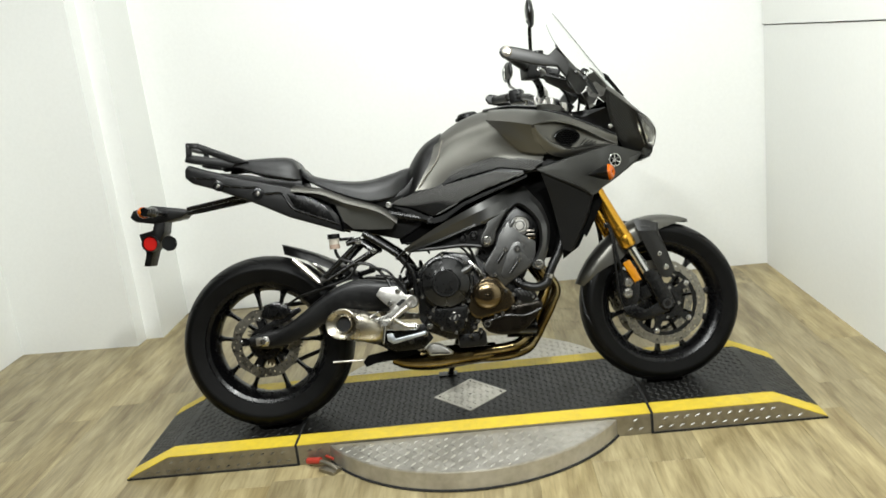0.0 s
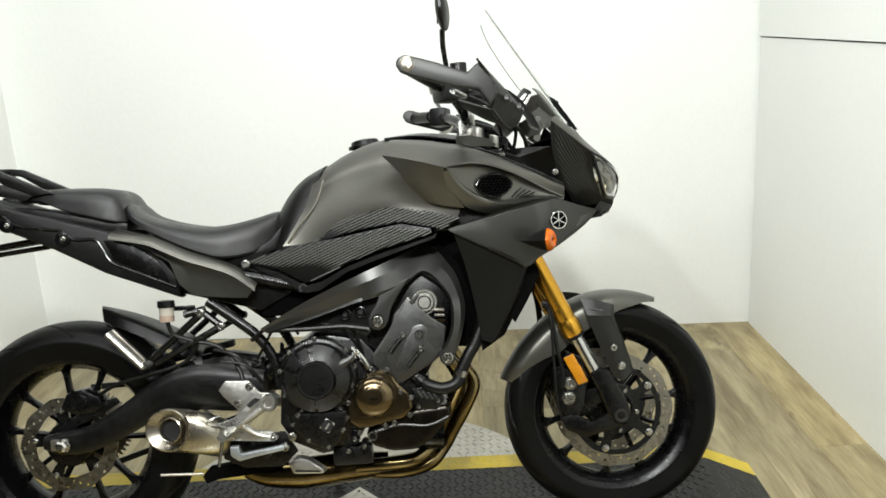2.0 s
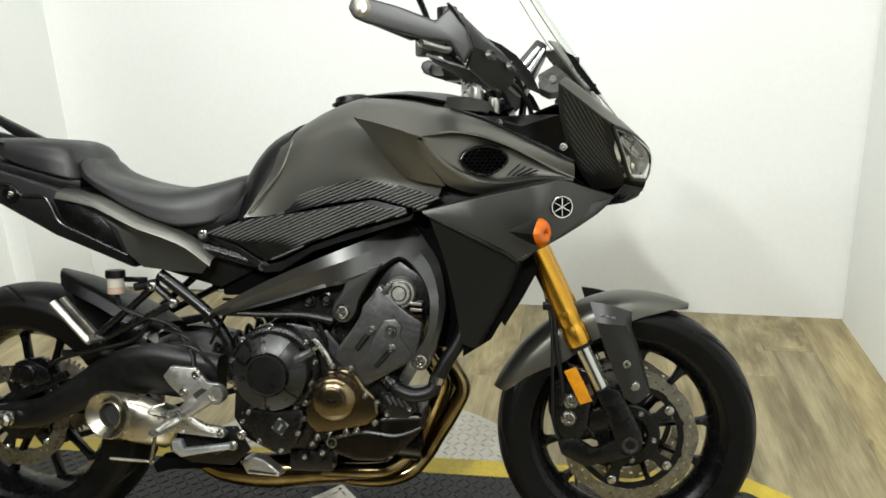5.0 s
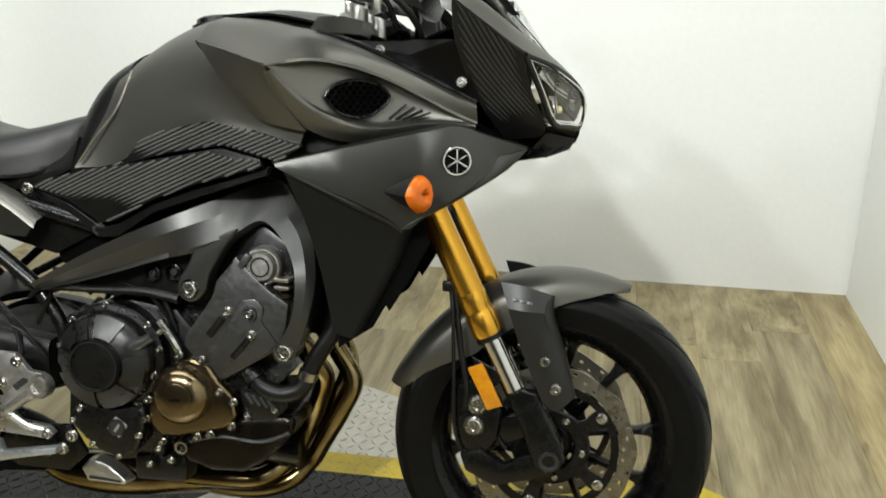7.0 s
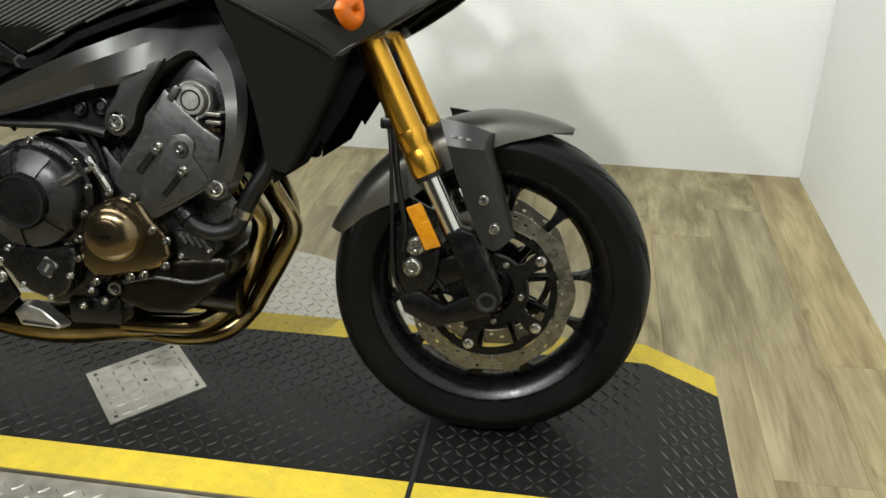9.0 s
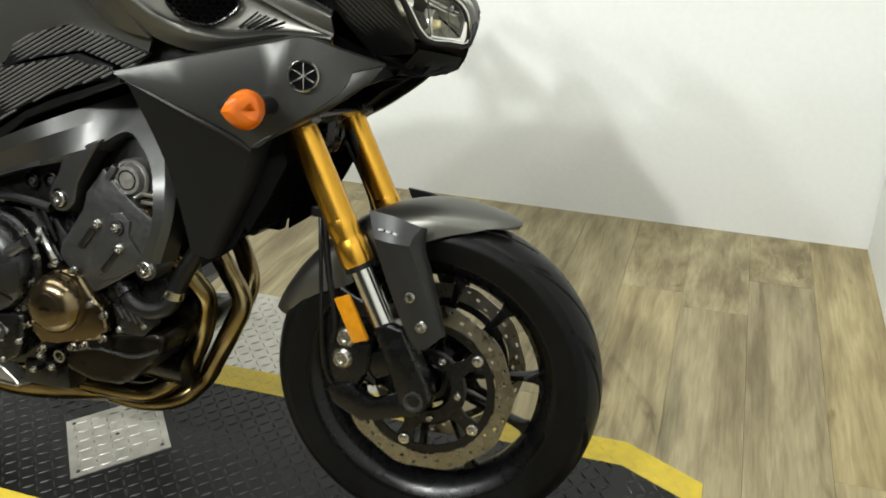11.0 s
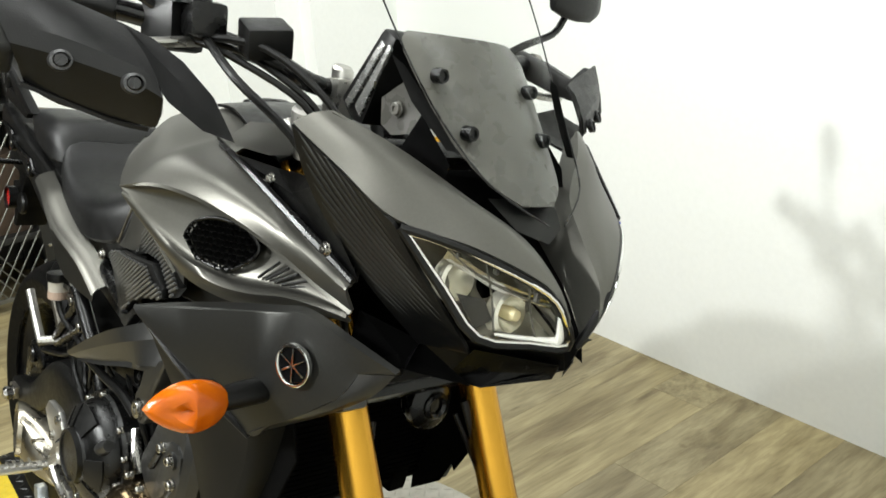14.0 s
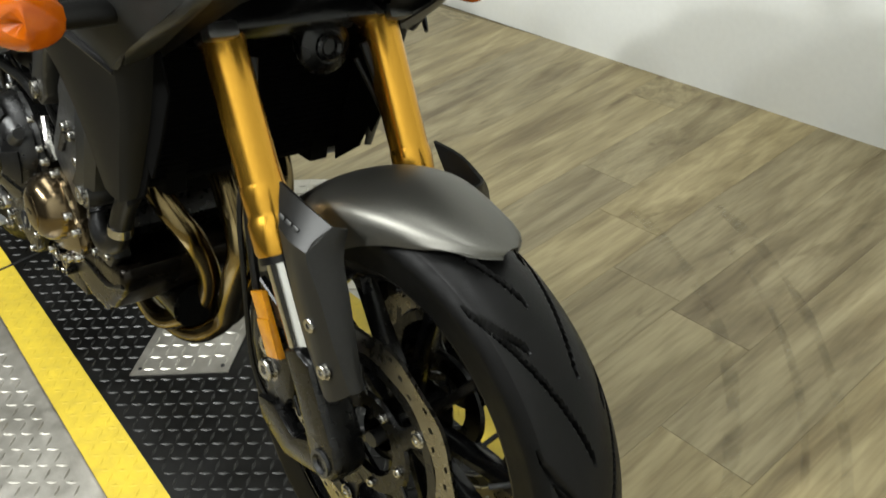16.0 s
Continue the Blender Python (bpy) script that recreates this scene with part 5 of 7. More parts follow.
    bolts([(-0.350, s * 0.139, 0.626), (-0.300, s * 0.140, 0.588)], 0.009, 0.006, "bolt", hang, sign=s)
    part("passenger_peg", join(tube([(-0.492, s * 0.125, 0.500), (-0.505, s * 0.155, 0.498)], 0.010, 10, 1), tube([(-0.505, s * 0.150, 0.495), (-0.590, s * 0.150, 0.585)], 0.009, 10, 1)), M["alu"], bike, "folded aluminium passenger peg")
    VIEW_FIT[0] = False
    brk = part("footrest_bracket", prism([(-0.294, 0.443), (-0.275, 0.465), (-0.219, 0.462), (-0.194, 0.431), (-0.169, 0.428), (-0.154, 0.404), (-0.169, 0.383), (-0.208, 0.382), (-0.231, 0.369), (-0.239, 0.358),
                                          (-0.219, 0.339), (-0.167, 0.331), (-0.154, 0.318), (-0.169, 0.307), (-0.249, 0.314), (-0.285, 0.317), (-0.315, 0.331), (-0.330, 0.359), (-0.295, 0.363), (-0.262, 0.372),
                                          (-0.247, 0.387), (-0.255, 0.398), (-0.282, 0.425)], s * 0.186, s * 0.198, 0.003), M["alu"], bike, "cast aluminium footrest bracket")
    part("bracket_rib", tube([(-0.178, s * 0.198, 0.400), (-0.238, s * 0.199, 0.360), (-0.285, s * 0.198, 0.334)], [0.011, 0.009, 0.008], 10, 4), M["alu"], brk)
    part("bracket_rib", tube([(-0.240, s * 0.199, 0.352), (-0.205, s * 0.198, 0.328), (-0.166, s * 0.198, 0.319)], [0.009, 0.008, 0.008], 10, 4), M["alu"], brk)
    # dark inset plate in place of a cut hole and its shade
    part("bracket_hole", prism([(-0.228, 0.403), (-0.206, 0.419), (-0.193, 0.414), (-0.221, 0.394)], s * 0.1975, s * 0.1995, 0.0008, 1), M["hole"], brk)
    bolts([(-0.218, s * 0.198, 0.447), (-0.248, s * 0.198, 0.407), (-0.166, s * 0.202, 0.319)], 0.0085, 0.005, "bolt", brk, sign=s)
    part("pivot_cap", lathe([(0.0, s * 0.206), (0.010, s * 0.206), (0.012, s * 0.211), (0.019, s * 0.211), (0.022, s * 0.204), (0.022, s * 0.190)], (-0.173, 0, 0.405), 30), M["alu"], brk, "bright swingarm pivot cap")
    bolts([(-0.122, s * 0.196, 0.315), (-0.141, s * 0.198, 0.291)], 0.009, 0.007, "bolt", brk, sign=s)
    VIEW_FIT[0] = True
    peg = part("footrest", tube([(-0.268, s * 0.198, 0.335), (-0.272, s * 0.250, 0.338), (-0.275, s * 0.310, 0.342)], [0.011, 0.0125, 0.012], 14, 3, flat=0.75), M["alu"], bike, "ribbed aluminium rider footrest")
    for k in range(6):
        part("tread", block((-0.272, s * (0.232 + k * 0.012), 0.348), (0.022, 0.004, 0.004), 0.001), M["alu"], peg)
    part("peg_feeler", tube([(-0.275, s * 0.300, 0.335), (-0.288, s * 0.302, 0.272)], 0.004, 8, 1), M["bolt"], peg)
    part("return_spring", tube([(-0.30, s * 0.20, 0.372), (-0.32, s * 0.21, 0.366), (-0.335, s * 0.212, 0.355), (-0.325, s * 0.206, 0.345), (-0.29, s * 0.20, 0.340)], 0.0022, 6), M["bolt"], peg)
VIEW_FIT[0] = False
part("brake_pedal", prism([(-0.271, 0.307), (-0.269, 0.284), (-0.250, 0.270), (-0.206, 0.279), (-0.138, 0.290), (-0.138, 0.302), (-0.212, 0.292), (-0.244, 0.288), (-0.250, 0.307)], -0.203, -0.222, 0.003), M["pedal"], bike, "bare aluminium brake pedal")
VIEW_FIT[0] = True
part("heel_guard", prism([(-0.315, 0.300), (-0.15, 0.315), (-0.12, 0.262), (-0.16, 0.225), (-0.26, 0.225), (-0.31, 0.250)], -0.165, -0.155, 0.003), M["satin"], bike)
bolts([(-0.200, -0.166, 0.258)], 0.009, 0.005, "darkbolt", bike)

# rear brake reservoir
res = part("brake_reservoir", tube([(-0.436, -0.140, 0.608), (-0.436, -0.140, 0.645)], [0.0175, 0.019], 18, 1), M["translucent"], bike, "milky plastic brake fluid reservoir")
part("cap", tube([(-0.436, -0.140, 0.645), (-0.436, -0.140, 0.650), (-0.436, -0.140, 0.662)], [0.0215, 0.0225, 0.0215], 18, 1), M["black"], res, "black screw cap")
part("fluid", tube([(-0.436, -0.140, 0.609), (-0.436, -0.140, 0.624)], 0.0190, 18, 1), M["fluid"], res)
part("reservoir_hose", tube([(-0.436, -0.140, 0.608), (-0.425, -0.135, 0.575), (-0.380, -0.13, 0.555), (-0.31, -0.13, 0.535), (-0.262, -0.14, 0.48), (-0.25, -0.15, 0.44)], 0.006, 8), M["black"], bike)
part("reservoir_stay", block((-0.395, -0.130, 0.640), (0.06, 0.012, 0.012), 0.003), M["satin"], bike)
# shock absorber and the cables round it
part("shock_absorber", tube([(-0.30, -0.02, 0.40), (-0.12, -0.02, 0.50)], 0.026, 16, 1), M["satin"], bike, "black rear shock absorber")
part("shock_spring", tube([(-0.31 + 0.19 * k / 40, -0.02 + 0.036 * math.cos(k * 1.1), 0.40 + 0.11 * k / 40 + 0.036 * math.sin(k * 1.1)) for k in range(41)], 0.0055, 6, 2), M["black"], bike)
for k, (a, b, c, d) in enumerate(((-0.30, 0.50, -0.20, 0.44), (-0.32, 0.53, -0.22, 0.46), (-0.18, 0.60, -0.10, 0.56), (-0.22, 0.55, -0.14, 0.59), (-0.05, 0.585, 0.05, 0.52), (0.0, 0.59, 0.06, 0.50), (-0.16, 0.585, -0.21, 0.50))):
    part("cable", tube([(a, -0.155 + 0.01 * (k % 3), b), ((a + c) / 2 + 0.012, -0.16, (b + d) / 2 + 0.018), (c, -0.15, d)], 0.0038 + 0.0012 * (k % 2), 8, 5), M["black"], bike)
part("throttle_body_cover", prism([(-0.11, 0.60), (0.08, 0.68), (0.16, 0.72), (0.14, 0.62), (0.05, 0.57), (-0.08, 0.57)], -0.12, 0.12, 0.008), M["engine"], bike)
part("battery_box", prism([(-0.42, 0.68), (-0.20, 0.62), (-0.12, 0.66), (-0.10, 0.78), (-0.42, 0.80)], -0.10, 0.10, 0.008), M["black"], bike, "black plastic inner tray")
part("pump_fitting", join(tube([(0.035, -0.16, 0.52), (0.06, -0.168, 0.49), (0.072, -0.165, 0.465)], 0.009, 10), tube([(0.02, -0.165, 0.49), (0.05, -0.168, 0.51)], 0.007, 10, 1)), M["bolt"], bike, "bare metal water fitting")

# ---- exhaust ----
EX = part("exhaust", tube([(0.10, -0.02, 0.178), (0.0, -0.03, 0.176), (-0.12, -0.05, 0.172), (-0.22, -0.055, 0.176), (-0.28, -0.055, 0.188)], [0.032, 0.040, 0.042, 0.036, 0.022], 20, 4), M["steel"], bike, "heat-tinted stainless exhaust")
VIEW_FIT[0] = False
for path in (((0.250, -0.112, 0.520), (0.274, -0.104, 0.476), (0.296, -0.090, 0.436), (0.306, -0.072, 0.402), (0.286, -0.045, 0.350), (0.258, -0.028, 0.288), (0.226, -0.035, 0.234), (0.196, -0.058, 0.208), (0.150, -0.072, 0.196), (0.020, -0.050, 0.186)),
             ((0.262, -0.006, 0.525), (0.288, -0.010, 0.480), (0.317, -0.012, 0.434), (0.345, -0.016, 0.382), (0.322, -0.016, 0.325), (0.282, -0.008, 0.258), (0.254, -0.006, 0.213), (0.212, -0.032, 0.177), (0.130, -0.040, 0.162), (0.000, -0.020, 0.166)),
             ((0.240, 0.106, 0.525), (0.264, 0.100, 0.485), (0.292, 0.090, 0.440), (0.316, 0.066, 0.390), (0.300, 0.040, 0.330), (0.262, 0.028, 0.250), (0.232, 0.022, 0.206), (0.190, 0.020, 0.180), (0.090, 0.012, 0.172), (0.000, 0.020, 0.172))):
    part("header_pipe", tube(path, 0.0186, 18, 6), M["steel"], EX, "golden heat-tinted header pipe")
    x, y, z = path[0]
    part("flange", tube([(x - 0.006, y, z + 0.008), (x + 0.006, y, z - 0.002)], 0.029, 16, 1), M["enginealu"], EX)
ax = Vector((-0.24, -0.96, 0.06)).normalized()
end = Vector((-0.416, -0.214, 0.357))
part("link_pipe", tube([(-0.215, -0.040, 0.190), (-0.262, -0.080, 0.262), (-0.305, -0.130, 0.305)], [0.030, 0.034, 0.040], 20, 4), M["engine"], EX, "dark exhaust link pipe")
bm = ring_stack([((-0.296, -0.140, 0.306), (-0.80, -0.45, 0.35), 0.036), ((-0.304, -0.146, 0.312), (-0.80, -0.45, 0.35), 0.047), ((-0.338, -0.170, 0.332), (-0.68, -0.66, 0.25), 0.051),
                 ((-0.375, -0.194, 0.348), (-0.45, -0.86, 0.15), 0.053), (end - ax * 0.008, ax, 0.0535), (end, ax, 0.0525), (end + ax * 0.001, ax, 0.0490), (end - ax * 0.010, ax, 0.0320), (end - ax * 0.012, ax, 0.0300), (end - ax * 0.04, ax, 0.0290)], 36)
for v in bm.verts:
    if v.co.x < end.x:
        v.co.x = end.x + (v.co.x - end.x) * (1 + 0.24 * min(1.0, max(0.0, (-0.175 - v.co.y) / 0.03)))
muf = part("muffler", bm, M["muffler"], EX, "stubby brushed steel muffler", 40)
part("outlet_pipe", ring_stack([(end - ax * 0.030, ax, 0.0310), (end - ax * 0.004, ax, 0.0310), (end - ax * 0.003, ax, 0.0295), (end - ax * 0.004, ax, 0.0275), (end - ax * 0.030, ax, 0.0270)], 32), M["muffler"], muf)
# dark disc closes the pipe and stands in for the shade inside
part("outlet", ring_stack([(end - ax * 0.020, ax, 0.0268), (end - ax * 0.030, ax, 0.0268)], 28, True), M["hole"], muf, "dark disc for the shade inside the outlet")
part("strap", ring_stack([((-0.360, -0.142, 0.335), (-0.48, -0.78, 0.32), 0.0525), ((-0.366, -0.150, 0.338), (-0.47, -0.80, 0.30), 0.0545), ((-0.370, -0.156, 0.340), (-0.46, -0.82, 0.28), 0.0530)], 32), M["alu"], muf)
part("mount_tab", prism([(-0.372, 0.382), (-0.330, 0.372), (-0.300, 0.352), (-0.305, 0.338), (-0.345, 0.352), (-0.375, 0.366)], -0.205, -0.170, 0.004), M["muffler"], muf)
part("heat_shield", prism([(-0.150, 0.232), (-0.135, 0.243), (-0.119, 0.249), (-0.090, 0.240), (-0.068, 0.222), (-0.050, 0.206), (-0.056, 0.198), (-0.137, 0.203)], -0.112, -0.142, 0.010, 3, top=0.88), M["alu"], EX, "bright exhaust heat shield")
# dark sliver laid on in place of a slot's shade
part("shield_slot", prism([(-0.128, 0.217), (-0.066, 0.210), (-0.066, 0.206), (-0.130, 0.211)], -0.141, -0.1435, 0.0005, 1), M["hole"], EX)
part("plate_lever", tube([(-0.481, -0.10, 0.217), (-0.372, -0.10, 0.212)], 0.004, 8, 1), M["enginealu"], bike, "thin bright bar under the muffler")
part("lever_mount", prism([(-0.375, 0.205), (-0.360, 0.222), (-0.20, 0.245), (-0.17, 0.215), (-0.26, 0.200), (-0.33, 0.196), (-0.365, 0.186)], -0.105, -0.06, 0.004), M["cavity"], bike)
VIEW_FIT[0] = True
# radiator
# filler panels and radiator carry the shade behind the fork in their colour
for s in (-1, 1):
    part("radiator_shade_panel", prism([(0.285, 0.500), (0.365, 0.495), (0.420, 0.740), (0.400, 0.800), (0.240, 0.800), (0.300, 0.700), (0.312, 0.610)], s * 0.095, s * 0.125, 0.004), M["cavity"], bike, "near-black filler panel for the shade beside the radiator", raw=True)
rad = part("radiator", prism([(0.335, 0.525), (0.362, 0.515), (0.440, 0.745), (0.412, 0.755)], -0.165, 0.165, 0.006), M["cavity"], bike, "radiator behind the fork, its near-black including the shade there")
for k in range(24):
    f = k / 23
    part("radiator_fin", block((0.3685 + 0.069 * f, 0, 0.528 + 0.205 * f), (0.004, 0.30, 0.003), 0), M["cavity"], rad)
bolts([(0.455, -0.190, 0.654)], 0.007, 0.006, "bolt", bike)


# ---- bodywork ----
def mirrored(rows, s):
    return [[(x, y * s, z) for x, y, z in r] for r in rows]


def drawn_in(rows):
    """Brings the left front panels in towards the nose, to fit their outline in the camera's view."""
    return [[(x, y - (0.034 * min(1.0, max(0.0, (x - 0.36) / 0.14)) if y > 0 else 0.0), z) for x, y, z in r] for r in rows]


tank_rows = [
    [(-0.026, 0, 0.978), (-0.032, -0.070, 0.968), (-0.042, -0.115, 0.940), (-0.061, -0.130, 0.886), (-0.090, -0.132, 0.840), (-0.112, -0.134, 0.805), (-0.126, -0.138, 0.786)],
    [(0.026, 0, 1.012), (0.026, -0.085, 1.002), (0.020, -0.138, 0.964), (0.000, -0.148, 0.910), (-0.020, -0.147, 0.860), (-0.036, -0.143, 0.820), (-0.044, -0.140, 0.795)],
    [(0.094, 0, 1.039), (0.094, -0.090, 1.033), (0.094, -0.154, 0.995), (0.085, -0.172, 0.945), (0.070, -0.172, 0.890), (0.058, -0.168, 0.858), (0.048, -0.164, 0.842)],
    [(0.160, 0, 1.053), (0.160, -0.100, 1.046), (0.160, -0.175, 1.008), (0.165, -0.204, 0.965), (0.160, -0.200, 0.912), (0.154, -0.197, 0.884), (0.152, -0.195, 0.870)],
    [(0.240, 0, 1.053), (0.240, -0.100, 1.047), (0.240, -0.180, 1.008), (0.250, -0.245, 0.955), (0.250, -0.222, 0.900), (0.245, -0.212, 0.868), (0.240, -0.212, 0.850)],
    [(0.330, 0, 1.040), (0.330, -0.100, 1.036), (0.330, -0.175, 0.995), (0.330, -0.245, 0.935), (0.330, -0.230, 0.890), (0.330, -0.225, 0.860), (0.320, -0.220, 0.836)]]
tank = part("fuel_tank", loft(both_sides(tank_rows), 3, 4, 0.004), M["grey"], bike, "matt dark grey fuel tank")
part("tank_rear_pad", loft(both_sides([
    [(-0.150, 0, 0.868), (-0.150, -0.050, 0.862), (-0.150, -0.085, 0.840), (-0.152, -0.100, 0.800), (-0.152, -0.110, 0.775)],
    [(-0.115, 0, 0.922), (-0.115, -0.060, 0.914), (-0.115, -0.098, 0.885), (-0.125, -0.115, 0.830), (-0.142, -0.122, 0.776)],
    [(-0.070, 0, 0.965), (-0.072, -0.065, 0.956), (-0.076, -0.108, 0.925), (-0.090, -0.124, 0.860), (-0.128, -0.130, 0.780)],
    [(-0.010, 0, 0.996), (-0.015, -0.070, 0.986), (-0.022, -0.115, 0.955), (-0.036, -0.128, 0.886), (-0.100, -0.131, 0.786)]]), 3, 4, 0.003), M["black"], tank, "black plastic tank tail pad")
for s in (-1, 1):
    part("pad_line", tube([(-0.010, s * 0.128, 0.955), (-0.034, s * 0.143, 0.890), (-0.070, s * 0.145, 0.846), (-0.112, s * 0.144, 0.795)], 0.0022, 6, 4), M["enginealu"], tank, "thin bright edge of the tank pad")
cap = part("filler_cap", lathe([(0.0, 0.016), (0.030, 0.016), (0.036, 0.013), (0.038, 0.004), (0.046, 0.002), (0.046, -0.004)], (0, 0, 0), 36, "z"), M["satin"], tank, "black locking filler cap", raw=True)
cap.matrix_basis = Matrix.Translation(fit_view((0.095, 0, 1.044))) @ pose(0, 0, 0, 0, -6, 0)
part("tank_front_cover", loft(both_sides([[(0.150, 0, 1.058), (0.150, -0.06, 1.056), (0.150, -0.11, 1.050)], [(0.24, 0, 1.064), (0.24, -0.07, 1.062), (0.24, -0.13, 1.050)], [(0.33, 0, 1.056), (0.33, -0.075, 1.052), (0.34, -0.15, 1.030)],
                                          [(0.42, 0, 1.035), (0.42, -0.075, 1.030), (0.42, -0.155, 1.005)]]), 3, 3, 0.004), M["black"], tank, "black plastic tank top cover")

VIEW_FIT[0] = False
SH_IN = [(0.170, -0.135, 1.036), (0.250, -0.165, 1.026), (0.310, -0.188, 1.012), (0.345, -0.200, 1.004), (0.410, -0.198, 0.981), (0.470, -0.191, 0.953), (0.530, -0.183, 0.924), (0.560, -0.178, 0.909), (0.592, -0.174, 0.893)]
SH_RIDGE = [(0.150, -0.208, 0.990), (0.222, -0.258, 0.972), (0.293, -0.295, 0.949), (0.340, -0.283, 0.957), (0.400, -0.258, 0.953), (0.463, -0.229, 0.931), (0.515, -0.206, 0.905), (0.552, -0.190, 0.884), (0.594, -0.174, 0.865)]
SC_RIDGE = [(0.293, -0.295, 0.949), (0.325, -0.288, 0.955), (0.363, -0.274, 0.958), (0.413, -0.252, 0.949), (0.463, -0.229, 0.931), (0.505, -0.210, 0.910), (0.552, -0.190, 0.884), (0.594, -0.174, 0.865)]
SC_UP = [(0.296, -0.293, 0.945), (0.335, -0.261, 0.946), (0.372, -0.236, 0.947), (0.413, -0.215, 0.941), (0.455, -0.193, 0.926), (0.497, -0.181, 0.904), (0.545, -0.174, 0.879), (0.590, -0.170, 0.862)]
SC_BOT = [(0.298, -0.293, 0.942), (0.335, -0.262, 0.908), (0.375, -0.238, 0.880), (0.423, -0.212, 0.868), (0.455, -0.197, 0.866), (0.497, -0.183, 0.866), (0.540, -0.177, 0.864), (0.588, -0.172, 0.860)]
SC_LIP = [(0.299, -0.293, 0.940), (0.322, -0.272, 0.905), (0.368, -0.250, 0.872), (0.418, -0.232, 0.856), (0.462, -0.215, 0.854), (0.505, -0.199, 0.859), (0.545, -0.187, 0.860), (0.590, -0.174, 0.858)]
SC_LOW = [(0.290, -0.290, 0.940), (0.305, -0.256, 0.890), (0.345, -0.238, 0.853), (0.400, -0.214, 0.836), (0.465, -0.194, 0.838), (0.520, -0.180, 0.848), (0.550, -0.176, 0.852), (0.590, -0.170, 0.855)]
for s in (-1, 1):
    up = [[a, tuple(0.5 * (p + q) + d for p, q, d in zip(a, b, (0, -0.009, 0.008))), b] for a, b in zip(SH_IN, SH_RIDGE)]
    sh = part("tank_shoulder", loft(mirrored(up, -s), 4, 4, 0.004), M["grey"], bike, "matt grey tank shoulder panel")
    part("scoop", loft(mirrored(list(zip(SC_RIDGE, SC_UP, SC_BOT, SC_LIP, SC_LOW)), -s), 4, 4, 0.004), M["grey"], sh, "almond-shaped air scoop hollow", 50)
    part("trim_strip", tube([(x, y * s * -1, z + 0.002) for x, y, z in SH_IN[3:]], [0.003, 0.005, 0.006, 0.006, 0.005, 0.004], 8, 5), M["satin"], sh, "black trim strip")
    part("strip_line", tube([(x, (y - 0.004) * s * -1, z - 0.003) for x, y, z in SH_IN[3:]], 0.0010, 6, 4), M["darkgrey"], sh, "thin bright edge line")
    part("shoulder_flank", loft(mirrored([[(0.150, -0.206, 0.992), (0.222, -0.256, 0.973), (0.294, -0.293, 0.948)], [(0.178, -0.222, 0.960), (0.235, -0.252, 0.942), (0.302, -0.268, 0.908)], [(0.206, -0.226, 0.925), (0.255, -0.248, 0.905), (0.318, -0.256, 0.882)],
                                         [(0.252, -0.224, 0.873), (0.285, -0.236, 0.862), (0.338, -0.244, 0.852)]], -s), 3, 3, 0.004), M["grey"], sh)
    part("panel_gap", tube([(x, y * s * -1, z) for x, y, z in ((0.150, -0.209, 0.991), (0.178, -0.2235, 0.960), (0.206, -0.2275, 0.925), (0.252, -0.2255, 0.873))], 0.0022, 6, 4), M["cavity"], sh)
    part("cover_wing", plate3([(x, y * -s, z) for x, y, z in ((0.328, -0.190, 1.005), (0.372, -0.184, 1.003), (0.412, -0.174, 1.000), (0.434, -0.160, 1.003), (0.420, -0.136, 1.022), (0.372, -0.138, 1.034), (0.334, -0.158, 1.032))], 0.005), M["grey"], sh, "grey wing of the tank cover")
    # honeycomb in the scoop
    gp = [(0.369, -0.2395, 0.902), (0.381, -0.236, 0.918), (0.408, -0.225, 0.928), (0.440, -0.207, 0.923), (0.459, -0.197, 0.907), (0.453, -0.200, 0.890), (0.423, -0.214, 0.872), (0.388, -0.232, 0.879)]
    gp = [(x, y - 0.008, z) for x, y, z in gp]
    gr = part("grille", plate3([(x, (y + 0.004) * s * -1, z) for x, y, z in gp], 0.003), M["cavity"], sh, "black honeycomb air intake grille")
    part("grille_frame", tube([(x, y * s * -1 + s * 0.001, z) for x, y, z in gp + gp[:1]], 0.0026, 8, 4), M["satin"], gr)
    gx, gz = [p[0] for p in gp], [p[2] for p in gp]

    def in_grille(x, z):
        hit = False
        for q in range(len(gp)):
            (xa, za), (xb, zb) = (gx[q], gz[q]), (gx[q - 1], gz[q - 1])
            if (za > z) != (zb > z) and x < (xb - xa) * (z - za) / (zb - za) + xa:
                hit = not hit
        return hit

    cell = None
    for i in range(14):
        for j in range(9):
            x, z = 0.366 + (i + 0.5 * (j % 2)) * 0.0098, 0.874 + j * 0.0070
            if not in_grille(x, z):
                continue
            p = (x, s * (0.2525 - (x - 0.369) * 0.485), z)
            if cell is None:
                cell = part("cell_rim", lathe([(0.0038, 0.0), (0.0047, 0.0022 * s), (0.0056, 0.0)], (0, 0, 0), 6), M["black"], gr)
                cell.matrix_basis = Matrix.Translation(p) @ pose(0, 0, 0, 0, 0, -26 * s)
            else:
                again(cell, Matrix.Translation(p) @ pose(0, 0, 0, 0, 0, -26 * s))
    for k in range(7):
        xa, xb = 0.458 + k * 0.010, 0.484 + k * 0.012
        part("scoop_rib", tube([(xa, s * (0.2045 - 0.42 * (xa - 0.455)), 0.870 - k * 0.0006), (xb, s * (0.2045 - 0.38 * (xb - 0.455)), 0.892 - k * 0.0042)], 0.0018, 6, 1), M["black"], sh)
VIEW_FIT[0] = True


